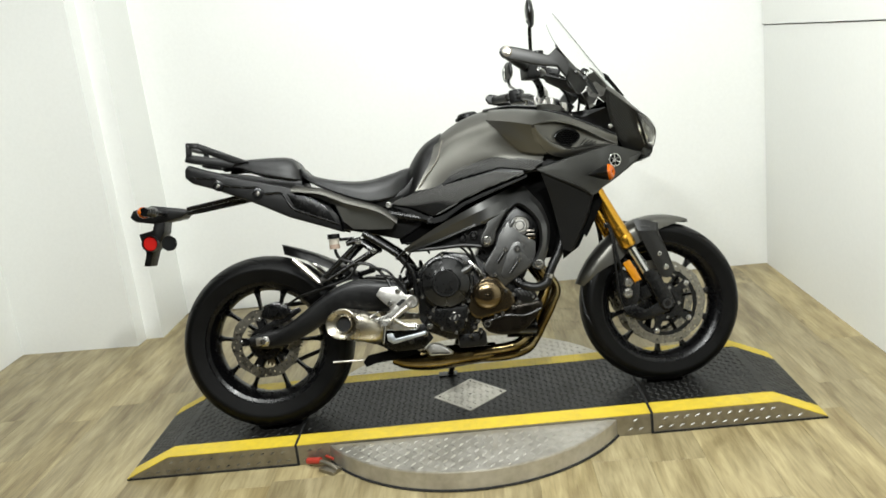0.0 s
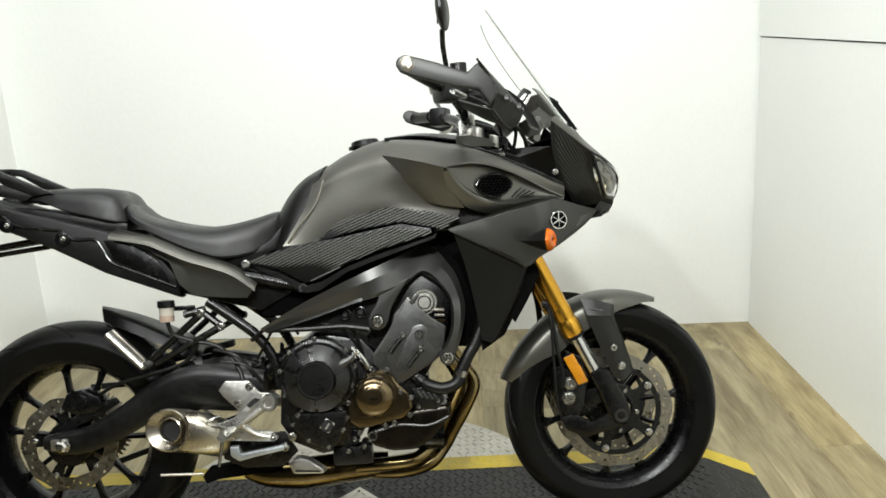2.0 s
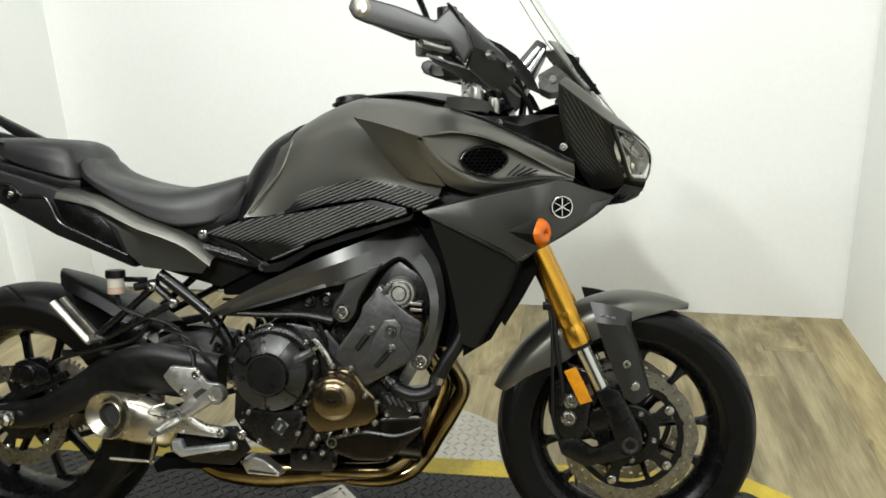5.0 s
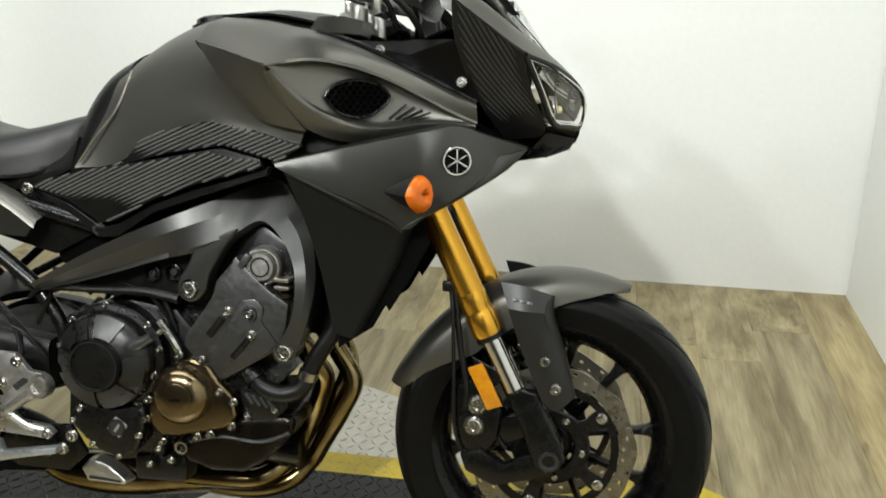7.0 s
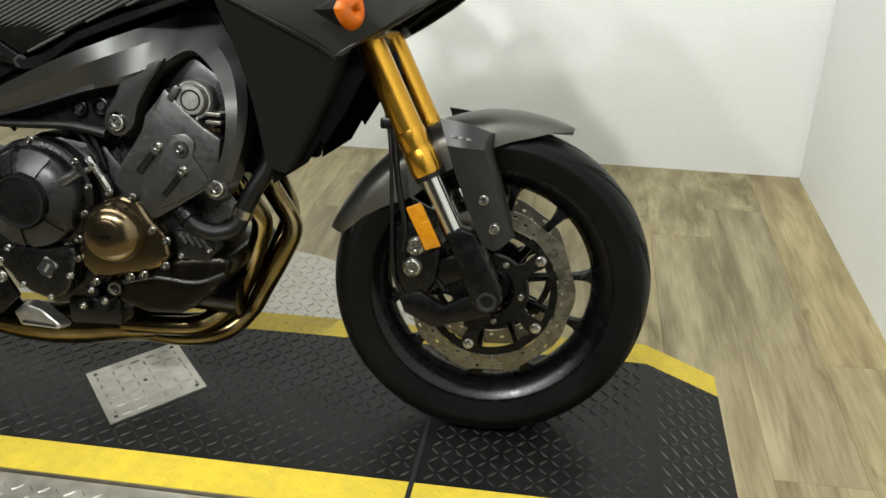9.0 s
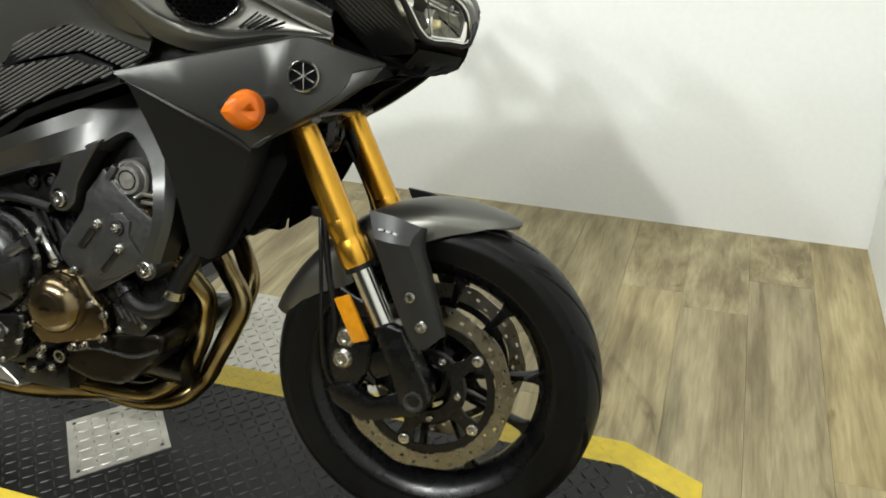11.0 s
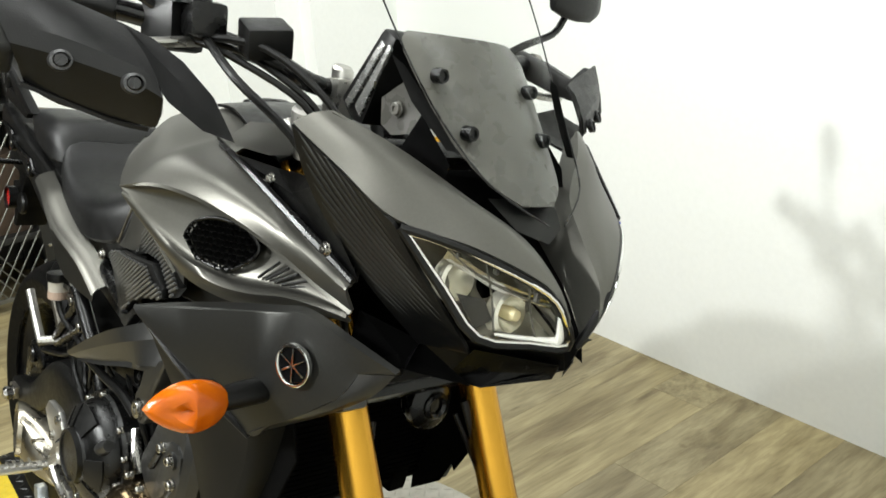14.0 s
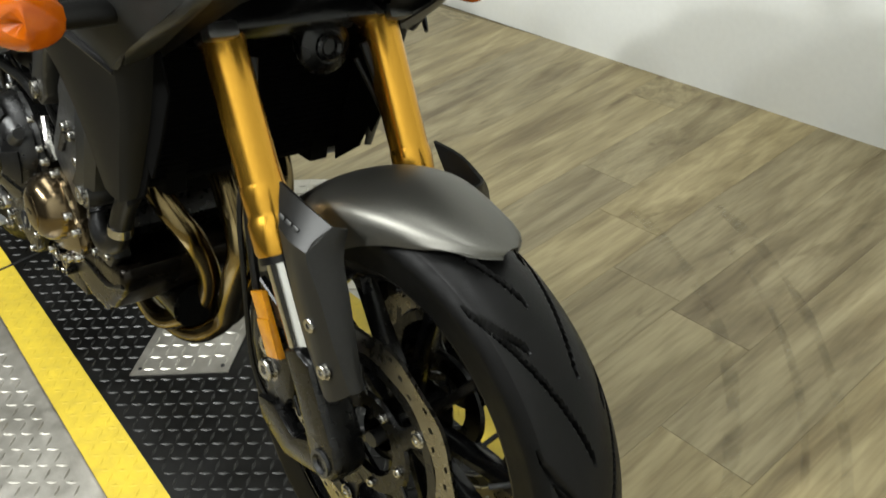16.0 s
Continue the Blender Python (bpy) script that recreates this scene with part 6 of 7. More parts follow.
def clip_line(poly, px, pz, ang):
    """The stretches of a slanted line that lie inside an outline."""
    dx_, dz_ = math.cos(ang), math.sin(ang)
    hits = []
    for (x0, z0), (x1, z1) in zip(poly, poly[1:] + poly[:1]):
        ex, ez = x1 - x0, z1 - z0
        den = dx_ * ez - dz_ * ex
        if abs(den) < 1e-9:
            continue
        tt = ((x0 - px) * ez - (z0 - pz) * ex) / den
        uu = ((x0 - px) * dz_ - (z0 - pz) * dx_) / den
        if 0 <= uu < 1:
            hits.append(tt)
    hits.sort()
    return [(px + dx_ * a, pz + dz_ * a, px + dx_ * b, pz + dz_ * b) for a, b in zip(hits[::2], hits[1::2])]


def ribbed(name, poly, s, y, x0, k, ang, pitch, parent, label, slope=None):
    """A dark trim panel with slanted raised ribs."""
    base = part(name, shear(prism(poly, s * (y - 0.012), s * y, 0.003, 2), x0, s * k), M["black"], parent, label)
    c = (sum(p[0] for p in poly) / len(poly), sum(p[1] for p in poly) / len(poly))
    bms = []
    for i in range(-60, 61):
        px, pz = c[0] - math.sin(ang) * i * pitch, c[1] + math.cos(ang) * i * pitch
        for ax_, az, bx, bz in clip_line(poly, px, pz, ang):
            if math.hypot(bx - ax_, bz - az) < 0.012:
                continue
            f = 0.06
            bms.append(tube([(ax_ + (bx - ax_) * f, s * (y + 0.0004 + k * (ax_ - x0)), az + (bz - az) * f), (bx - (bx - ax_) * f, s * (y + 0.0004 + k * (bx - x0)), bz - (bz - az) * f)], pitch * 0.33, 6, 1))
    part("rib", join(*bms), M["ribs"], base, kind="stuff")
    return base


for s in (-1, 1):
    VIEW_FIT[0] = False
    ribbed("upper_side_trim", [(-0.098, 0.783), (-0.022, 0.797), (0.013, 0.835), (0.052, 0.848), (0.177, 0.872), (0.329, 0.828), (0.281, 0.802), (0.179, 0.827), (0.059, 0.811), (-0.023, 0.790)], s, 0.150, 0.0, 0.26, radians(20), 0.0064, bike,
           "black ribbed trim panel under the tank")
    ribbed("lower_side_trim", [(-0.220, 0.751), (-0.185, 0.762), (-0.095, 0.783), (0.009, 0.796), (0.180, 0.823), (0.253, 0.807), (0.258, 0.795), (0.194, 0.779), (0.123, 0.761), (0.040, 0.733), (-0.028, 0.699), (-0.068, 0.690), (-0.137, 0.728), (-0.198, 0.744)], s, 0.168, 0.0, 0.22, radians(22), 0.0064, bike,
           "black ribbed knee panel")
    part("knee_panel_border", shear(prism([(-0.213, 0.747), (-0.137, 0.721), (-0.068, 0.682), (-0.029, 0.691), (0.040, 0.725), (0.122, 0.752), (0.194, 0.771), (0.258, 0.789), (0.268, 0.795), (0.264, 0.782), (0.194, 0.761), (0.123, 0.739), (0.040, 0.711), (-0.035, 0.667), (-0.071, 0.664), (-0.191, 0.731)], s * 0.146, s * 0.164, 0.0015, 1), 0, s * 0.22), M["black"], bike, "smooth black lower border of the knee panel")
    VIEW_FIT[0] = True
    bolts([(-0.226, s * 0.130, 0.746)], 0.009, 0.005, "bolt", bike, sign=s)
    # near-black sheet fills the gap and stands in for the shade there
    part("under_tank_shade", shear(prism([(-0.16, 0.77), (0.05, 0.85), (0.31, 0.875), (0.43, 0.875), (0.43, 0.74), (0.335, 0.72), (0.20, 0.715), (0.05, 0.655), (-0.08, 0.605), (-0.20, 0.600), (-0.22, 0.68)], s * 0.060, s * 0.095, 0.006), 0, s * 0.05), M["cavity"], bike, "near-black panel for the shade under the tank")
    part("infill_panel", prism([(0.230, 0.862), (0.345, 0.856), (0.430, 0.842), (0.400, 0.825), (0.310, 0.800), (0.262, 0.798), (0.262, 0.835)], s * 0.182, s * 0.202, 0.003, 1), M["black"], bike, "black infill between tank and fairing", raw=True)
    # upper fairing side with the badge
    rows = [[(0.295, -0.270, 0.810), (0.295, -0.271, 0.809), (0.296, -0.272, 0.806), (0.298, -0.272, 0.804), (0.302, -0.271, 0.801)],
            [(0.398, -0.232, 0.838), (0.400, -0.243, 0.834), (0.400, -0.2445, 0.831), (0.400, -0.247, 0.792), (0.402, -0.242, 0.754)],
            [(0.520, -0.197, 0.866), (0.527, -0.2095, 0.8615), (0.525, -0.2115, 0.859), (0.512, -0.217, 0.790), (0.476, -0.213, 0.706)],
            [(0.560, -0.183, 0.871), (0.563, -0.193, 0.8680), (0.556, -0.1985, 0.848), (0.547, -0.2045, 0.800), (0.520, -0.206, 0.733)],
            [(0.611, -0.163, 0.854), (0.613, -0.1725, 0.8515), (0.591, -0.1815, 0.834), (0.583, -0.1890, 0.805), (0.563, -0.194, 0.760)],
            [(0.663, -0.146, 0.838), (0.664, -0.152, 0.8355), (0.621, -0.1645, 0.822), (0.616, -0.169, 0.810), (0.606, -0.174, 0.794)]]
    side = part("side_fairing", loft(drawn_in(mirrored(rows, -s)), 1, 4, 0.004), M["darkgrey"], bike, "dark grey upper side fairing", 22)
    rows = [[(0.306, -0.262, 0.800), (0.400, -0.238, 0.753), (0.474, -0.209, 0.706)], [(0.330, -0.238, 0.720), (0.398, -0.226, 0.680), (0.452, -0.204, 0.645)],
            [(0.348, -0.216, 0.630), (0.386, -0.211, 0.600), (0.420, -0.200, 0.580)], [(0.362, -0.200, 0.530), (0.375, -0.198, 0.524), (0.390, -0.195, 0.519)]]
    lowp = part("lower_fairing", loft(drawn_in(mirrored(rows, -s)), 3, 4, 0.004), M["lowpanel"], bike, "dark grey radiator side panel")
    rows = [[(0.474, -0.209, 0.706), (0.486, -0.198, 0.713), (0.494, -0.168, 0.720)], [(0.452, -0.204, 0.645), (0.464, -0.195, 0.649), (0.472, -0.168, 0.652)],
            [(0.420, -0.200, 0.580), (0.431, -0.192, 0.583), (0.438, -0.170, 0.586)], [(0.390, -0.195, 0.519), (0.397, -0.189, 0.522), (0.402, -0.178, 0.525)]]
    part("front_return", loft(drawn_in(mirrored(rows, -s)), 2, 3, 0.003), M["lowpanel"], lowp)
    rows = [[(0.476, -0.213, 0.706), (0.481, -0.201, 0.708), (0.485, -0.178, 0.713)], [(0.520, -0.206, 0.733), (0.528, -0.194, 0.734), (0.534, -0.172, 0.738)],
            [(0.563, -0.194, 0.760), (0.573, -0.184, 0.761), (0.582, -0.166, 0.766)], [(0.606, -0.174, 0.794), (0.622, -0.167, 0.797), (0.634, -0.156, 0.802)], [(0.621, -0.1645, 0.822), (0.643, -0.158, 0.828), (0.664, -0.152, 0.8345)]]
    part("lower_return", loft(drawn_in(mirrored(rows, -s)), 2, 3, 0.003), M["darkgrey"], side)
    yr = -0.016 + s * 0.158
    # near-black sheet in place of the unlit inside of the fairing
    part("inner_return", prism([(0.500, 0.735), (0.519, 0.672), (0.486, 0.612), (0.450, 0.556), (0.444, 0.566), (0.422, 0.528), (0.362, 0.490), (0.365, 0.600), (0.430, 0.710)], yr - 0.002, yr + 0.002, 0.001, 1), M["cavity"], lowp, "near-black panel for the shade inside the fairing edge", raw=True)
    part("crease_trim", tube([(0.310, s * 0.264, 0.796), (0.400, s * 0.243, 0.752), (0.455, s * 0.222, 0.722), (0.478, s * 0.211, 0.702)], [0.003, 0.005, 0.005, 0.003], 8, 4), M["black"], side)
    for f, w, h in ((0.02, 0.014, 0.010), (0.21, 0.012, 0.010), (0.40, 0.010, 0.0025), (0.62, 0.017, 0.010), (0.90, 0.019, 0.010)):
        x = 0.338 + 0.091 * f
        part("lettering_bar", block((x, s * (0.2475 - 0.020 * f) - (0.034 * min(1.0, max(0.0, (x - 0.36) / 0.14)) if s > 0 else 0.0), 0.752 - 0.0315 * f), (w, 0.002, h), 0.0005, pose(0, 0, 0, 0, 19, 12 * s)), M["enginegrey"], lowp, "grey lettering bar", raw=True)
    badge = part("badge", lathe([(0.0, 0.001), (0.0215, 0.001), (0.0225, 0.004), (0.0232, 0.0050), (0.0252, 0.0050), (0.0262, 0.004), (0.0265, -0.001)], (0, 0, 0), 36), M["chrome"], side, "round bright badge", raw=True)
    part("badge_disc", lathe([(0.0, 0.0018), (0.0212, 0.0018), (0.0212, 0.0)], (0, 0, 0), 36), M["cavity"], badge, raw=True)
    for q in range(6):
        a = radians(90 + 60 * q)
        r = 0.0095 if q % 2 == 0 else 0.0105
        part("badge_bar", block((r * math.cos(a), 0.003, r * math.sin(a)), (0.022 if q % 2 == 0 else 0.020, 0.003, 0.0028 if q % 2 == 0 else 0.0018), 0.0005, Matrix.Rotation(-a, 4, "Y")), M["chrome"], badge, raw=True)
    badge.matrix_basis = Matrix.Translation(fit_view((0.562, s * 0.2015, 0.816))) @ pose(0, 0, 0, 0, 0, 180 + 17 if s < 0 else -17) @ Matrix.Scale(0.86, 4)
    # indicator
    off = -0.040 if s > 0 else 0.0
    st = part("indicator", tube([(0.512, s * 0.195 + off, 0.772), (0.514, s * 0.228 + off, 0.772), (0.518, s * 0.262 + off, 0.771)], [0.013, 0.014, 0.012], 18, 4), M["black"], bike, "front turn signal on a short stalk")

    def leaf(u):
        """Half height of the lens along its length: blunt inside, pointed outside."""
        return math.sqrt(max(0.0, 1 - u * u)) if u < 0 else max(0.0, 1 - u ** 1.9) ** 0.86

    ux = [-1 + 2 * k / 22 for k in range(23)]
    for nm, mat, depth, lab in (("lens", "amber", 0.020, "amber turn signal lens"), ("lens_housing", "black", -0.052, "tapering black housing behind the lens")):
        rows = []
        for k in range(9):
            w = k / 8
            shrink = math.sqrt(max(0.0, 1 - w * w)) if depth > 0 else (1 - w) ** 0.7
            cy = s * (0.293 - (0.0 if depth > 0 else 0.040 * w)) + off
            ring = [(u, 1) for u in ux] + [(u, -1) for u in ux[-2:0:-1]]
            rows.append([(0.521 + depth * w - 0.012 * max(0.0, u), cy + s * 0.0425 * u * shrink, 0.7715 + sg * 0.0275 * leaf(u) * shrink) for u, sg in ring])
        bm = grid(rows, wrap=True)
        bm.faces.new(bm.verts[:44])
        bmesh.ops.remove_doubles(bm, verts=bm.verts[:], dist=1e-5)
        bmesh.ops.recalc_face_normals(bm, faces=bm.faces[:])
        part(nm, bm, M[mat], st, lab)

# ---- front cowl ----
VIEW_FIT[0] = False
NY = -0.016


def nose(pts, s):
    """Points given as x, half-width, z, laid out on one side of the nose's middle."""
    return [(x, NY + s * h * (0.94 if s > 0 else 1.0), z) for x, h, z in pts]


RA = [(0.560, 0.219, 1.046), (0.563, 0.194, 0.985), (0.590, 0.146, 0.905), (0.632, 0.097, 0.838)]
RB = [(0.664, 0.169, 0.970), (0.676, 0.132, 0.914), (0.697, 0.099, 0.862), (0.690, 0.080, 0.843)]
LN = [(0.667, 0.166, 0.965), (0.692, 0.138, 0.957), (0.722, 0.098, 0.941), (0.752, 0.050, 0.915), (0.758, 0.026, 0.888), (0.751, 0.008, 0.856), (0.732, 0.045, 0.857), (0.708, 0.094, 0.863), (0.689, 0.130, 0.912)]
for s in (-1, 1):
    outer = [(0.562, 0.222, 1.047), (0.612, 0.197, 1.010), (0.664, 0.171, 0.973), (0.715, 0.112, 0.953), (0.754, 0.054, 0.923), (0.763, 0.028, 0.892)]
    ridge = [(0.570, 0.206, 1.058), (0.620, 0.170, 1.030), (0.664, 0.120, 1.000), (0.706, 0.076, 0.970), (0.746, 0.044, 0.932), (0.764, 0.026, 0.894)]
    crease = [(0.578, 0.188, 1.062), (0.620, 0.140, 1.034), (0.662, 0.080, 0.992), (0.712, 0.044, 0.958), (0.752, 0.031, 0.918), (0.764, 0.022, 0.884)]
    inner = [(0.572, 0.172, 1.040), (0.606, 0.120, 1.010), (0.640, 0.052, 0.958), (0.676, 0.036, 0.930), (0.722, 0.024, 0.896), (0.752, 0.012, 0.862)]
    cowl = part("headlight_cowl", loft([nose(r, s) for r in zip(outer, ridge, crease)], 3, 5, 0.004), M["grey"], bike, "matt grey headlight cowl", 24)
    part("inner_face", loft([nose(r, s) for r in zip(crease, inner)], 1, 5, 0.003), M["grey"], cowl)
    # ribbed side of the cowl
    la, lb = spline(RA, 8), spline(RB, 8)
    ribbed_side = part("ribbed_cowl_side", loft([[(p.x, NY + s * p.y, p.z) for p in (a.lerp(b, k / 6) for k in range(7))] for a, b in zip(la, lb)], 1, 1, 0.004), M["black"], bike, "black ribbed cowl side panel", 25)
    for k in range(-6, 9):
        c = k * 0.085
        pts = []
        for q in range(25):
            f = 0.05 + 0.87 * q / 24
            u = c + 0.66 * f
            if 0.03 < u < 0.92 and u + 0.35 * f < 0.98:
                w = u * (len(la) - 1)
                i = min(int(w), len(la) - 2)
                a, b = la[i].lerp(la[i + 1], w - i), lb[i].lerp(lb[i + 1], w - i)
                p = a.lerp(b, f)
                pts.append((p.x + 0.0030, NY + s * (p.y + 0.0032), p.z))
        n = len(pts)
        if n > 4:
            part("rib", tube(pts, [0.0024 * min(1.0, 0.35 + j / 3, 0.15 + (n - 1 - j) / 7) for j in range(n)], 6, 1), M["darkgrey"], ribbed_side)
    part("inner_cowl", plate3([fit_view((x, s * y, z)) for x, y, z in ((0.350, 0.183, 1.004), (0.440, 0.168, 0.998), (0.500, 0.172, 1.000), (0.556, 0.190, 0.998), (0.592, 0.152, 0.907), (0.470, 0.172, 0.954))], 0.006), M["black"], bike, "black inner cowl panel")
    # headlight
    g = -1 if s > 0 else 1
    lamp = part("headlight", plate3([(x - 0.012, y, z) for x, y, z in nose(LN, s)], 0.003, bulge=0.050 * g), M["reflect"], bike, "clear multi-reflector headlight")
    part("bezel", tube([(x + 0.001, y, z) for x, y, z in nose(LN + LN[:1], s)], 0.0048, 8, 3), M["black"], lamp, "black headlight bezel")
    part("lens_rim", tube([(0.71 + (x - 0.71) * 0.97 + 0.005, NY + s * (0.085 + (h - 0.085) * 0.94), 0.910 + (z - 0.910) * 0.92) for x, h, z in LN + LN[:1]], 0.0020, 6, 3), M["clear"], lamp, "bright lens rim")
    ln = part("lens", plate3([(x + 0.003, y, z) for x, y, z in nose(LN, s)], 0.0015, bulge=-0.010 * g), M["lens"], lamp, "clear polycarbonate lens")
    ln.visible_shadow = False
    for px, py, pz, r in ((0.716, 0.055, 0.885, 0.019), (0.690, 0.105, 0.915, 0.019)):
        part("projector", lathe([(r * 1.25, px - 0.014), (r * 1.2, px - 0.002), (r, px), (r * 0.85, px - 0.010), (r * 0.3, px - 0.024), (0.0, px - 0.026)], (0, NY + s * py, pz), 24, "x"), M["reflect"], lamp, "chrome lamp bowl")
        if px < 0.7:
            continue
        part("bulb", lathe([(0.006, px - 0.02), (0.0075, px - 0.002), (0.0055, px + 0.007), (0.0, px + 0.009)], (0, NY + s * py, pz), 12, "x"), M["bulb"], lamp)
    for pts in (((0.690, 0.128, 0.950), (0.706, 0.098, 0.925), (0.732, 0.060, 0.906), (0.748, 0.036, 0.900)), ((0.716, 0.100, 0.940), (0.712, 0.082, 0.905), (0.716, 0.078, 0.870)), ((0.740, 0.062, 0.922), (0.734, 0.050, 0.895), (0.736, 0.040, 0.866))):
        part("divider", tube(nose(pts, s), 0.0011, 8, 4), M["smoke"], lamp)
    for x, h, z in ((0.700, 0.118, 0.946), (0.722, 0.086, 0.932), (0.744, 0.050, 0.908)):
        part("divider_pin", block((x - 0.004, NY + s * h, z), (0.006, 0.004, 0.010), 0.001), M["smoke"], lamp)
    part("reflector_shade", plate3(nose([(0.694, 0.112, 0.905), (0.706, 0.085, 0.900), (0.712, 0.078, 0.880), (0.706, 0.094, 0.872)], s), 0.003), M["smoke"], lamp)
    # added white strip imitates the bright reflection low in the lens
    part("lens_glint_strip", tube(nose([(0.757, 0.032, 0.890), (0.752, 0.022, 0.870), (0.746, 0.020, 0.862), (0.734, 0.042, 0.863), (0.716, 0.076, 0.867)], s), [0.0020, 0.0042, 0.0046, 0.0030, 0.0014], 8, 4), M["bowl"], lamp, "white strip for the bright reflection along the lamp's lower edge")
    part("ledge", plate3(nose([(0.692, 0.126, 0.948), (0.720, 0.086, 0.922), (0.748, 0.038, 0.904), (0.742, 0.038, 0.897), (0.714, 0.084, 0.912), (0.686, 0.126, 0.938)], s), 0.002), M["clear"], lamp, "chrome ledge across the lamp")
    part("corner_tint", block((0.669, NY + s * 0.158, 0.961), (0.008, 0.010, 0.008), 0.002), M["blue"], lamp)
    # chin under the lamps
    part("nose_underside", plate3(nose([(0.700, 0.094, 0.858), (0.752, 0.012, 0.852), (0.748, 0.001, 0.830), (0.705, 0.001, 0.806), (0.650, 0.066, 0.802), (0.632, 0.095, 0.836)], s), 0.006), M["black"], bike, "black plastic nose underside")
    part("chin_spoiler", plate3(nose([(0.700, 0.085, 0.848), (0.748, 0.010, 0.836), (0.738, 0.008, 0.818), (0.700, 0.070, 0.806), (0.664, 0.085, 0.808)], s), 0.006), M["satin"], bike, "black chin lip")
    part("inner_fairing", plate3(nose([(0.632, 0.095, 0.838), (0.655, 0.066, 0.806), (0.575, 0.10, 0.77), (0.490, 0.150, 0.705), (0.548, 0.180, 0.745), (0.672, 0.150, 0.822)], s), 0.005), M["black"], bike, "black inner fairing")
    part("chin_bridge", plate3(nose([(0.632, 0.095, 0.838), (0.592, 0.146, 0.865), (0.575, 0.150, 0.800), (0.662, 0.142, 0.824), (0.705, 0.088, 0.812)], s), 0.005), M["cavity"], bike, "black inner chin panel")
    part("stay_plate", plate3(nose([(0.520, 0.088, 1.078), (0.556, 0.086, 1.098), (0.592, 0.080, 1.068), (0.578, 0.086, 1.045), (0.545, 0.090, 1.040), (0.525, 0.090, 1.050)], s), 0.003), M["smoke"], bike, "grey screen stay plate")
    bolts([(0.551, NY + s * 0.0905, 1.068)], 0.007, 0.004, "smoke", bike, sign=s)
    part("stay_block", plate3(nose([(0.592, 0.090, 1.066), (0.640, 0.088, 1.020), (0.640, 0.096, 0.992), (0.580, 0.104, 1.030)], s), 0.004), M["cavity"], bike, "black inner stay")
part("nose_centre", loft([[(x - 0.002, NY - h, z), (x + 0.002, NY, z - 0.004), (x - 0.002, NY + h, z)] for x, h, z in ((0.606, 0.120, 1.008), (0.640, 0.054, 0.956), (0.676, 0.038, 0.928), (0.722, 0.026, 0.894), (0.752, 0.014, 0.860), (0.746, 0.008, 0.834))], 2, 4, 0.004), M["cavity"], bike, "black nose centre panel")
part("under_screen_lip", plate3([(0.660, NY - 0.050, 0.990), (0.690, NY - 0.034, 0.962), (0.705, NY, 0.950), (0.690, NY + 0.034, 0.962), (0.660, NY + 0.050, 0.990)], 0.006), M["darkgrey"], bike, "dark lip under the screen")
part("headlight_housing", prism([(0.55, 0.84), (0.54, 1.00), (0.58, 1.01), (0.63, 0.96), (0.68, 0.90), (0.68, 0.83)], NY - 0.062, NY + 0.062, 0.01), M["cavity"], bike)
part("nose_filler", plate3([(0.746, NY + 0.002, 0.830), (0.746, NY - 0.002, 0.830), (0.70, NY - 0.072, 0.807), (0.62, NY - 0.07, 0.795), (0.62, NY + 0.07, 0.795), (0.70, NY + 0.072, 0.807)], 0.006), M["black"], bike)
part("cockpit_liner", loft(both_sides([[(0.470, 0, 0.985), (0.470, -0.10, 0.985), (0.470, -0.165, 0.975)], [(0.545, 0, 1.000), (0.545, -0.10, 1.005), (0.550, -0.180, 1.010)], [(0.600, 0, 0.990), (0.600, -0.10, 0.995), (0.596, -0.150, 1.010)]]), 2, 3, 0.004), M["cavity"], bike, "black cockpit liner")

# screen
SCR = [(1.358, 0.444, 0.080, 0.010), (1.310, 0.478, 0.112, 0.022), (1.210, 0.546, 0.122, 0.030), (1.110, 0.614, 0.108, 0.030), (1.050, 0.654, 0.092, 0.022), (1.002, 0.684, 0.066, 0.008), (0.969, 0.707, 0.012, 0.001)]
rows = [[(x - d * f * f, NY + 0.008 - h * f, z) for f in (-1, -0.75, -0.4, 0, 0.4, 0.75, 1)] for z, x, h, d in SCR]
screen = part("windscreen", loft(rows, 3, 4, 0.003), M["screen"], bike, "clear windscreen bolted over a grey mount")
screen.visible_shadow = False
rows = [[(x - 0.012 - d * f * f * (1.0 if f > 0 else 1.3), NY + 0.008 - h * f * (1.0 if f > 0 else 0.84), z) for f in (-1, -0.75, -0.4, 0, 0.4, 0.75, 1)] for z, x, h, d in ((1.150, 0.585, 0.088, 0.030), (1.130, 0.600, 0.102, 0.030), (1.050, 0.654, 0.084, 0.022), (1.005, 0.682, 0.058, 0.008), (0.985, 0.694, 0.026, 0.002))]
part("screen_mount", loft(rows, 2, 3, 0.004), M["smoke"], bike, "smoked grey screen mount")
for x, y, z in ((0.604, -0.094, 1.106), (0.640, -0.078, 1.052), (0.612, 0.032, 1.100), (0.643, 0.028, 1.050)):
    part("screen_bolt", lathe([(0.0, x + 0.0005), (0.0040, x + 0.0005), (0.0046, x + 0.0025), (0.0072, x + 0.0025), (0.0082, x - 0.001), (0.0082, x - 0.010)], (0, y, z), 14, "x"), M["satin"], screen)
for s in (-1, 1):
    part("screen_edge", tube([(x - d, NY + 0.008 + s * h, z) for z, x, h, d in SCR], 0.0010, 6, 4), M["satin"], screen)
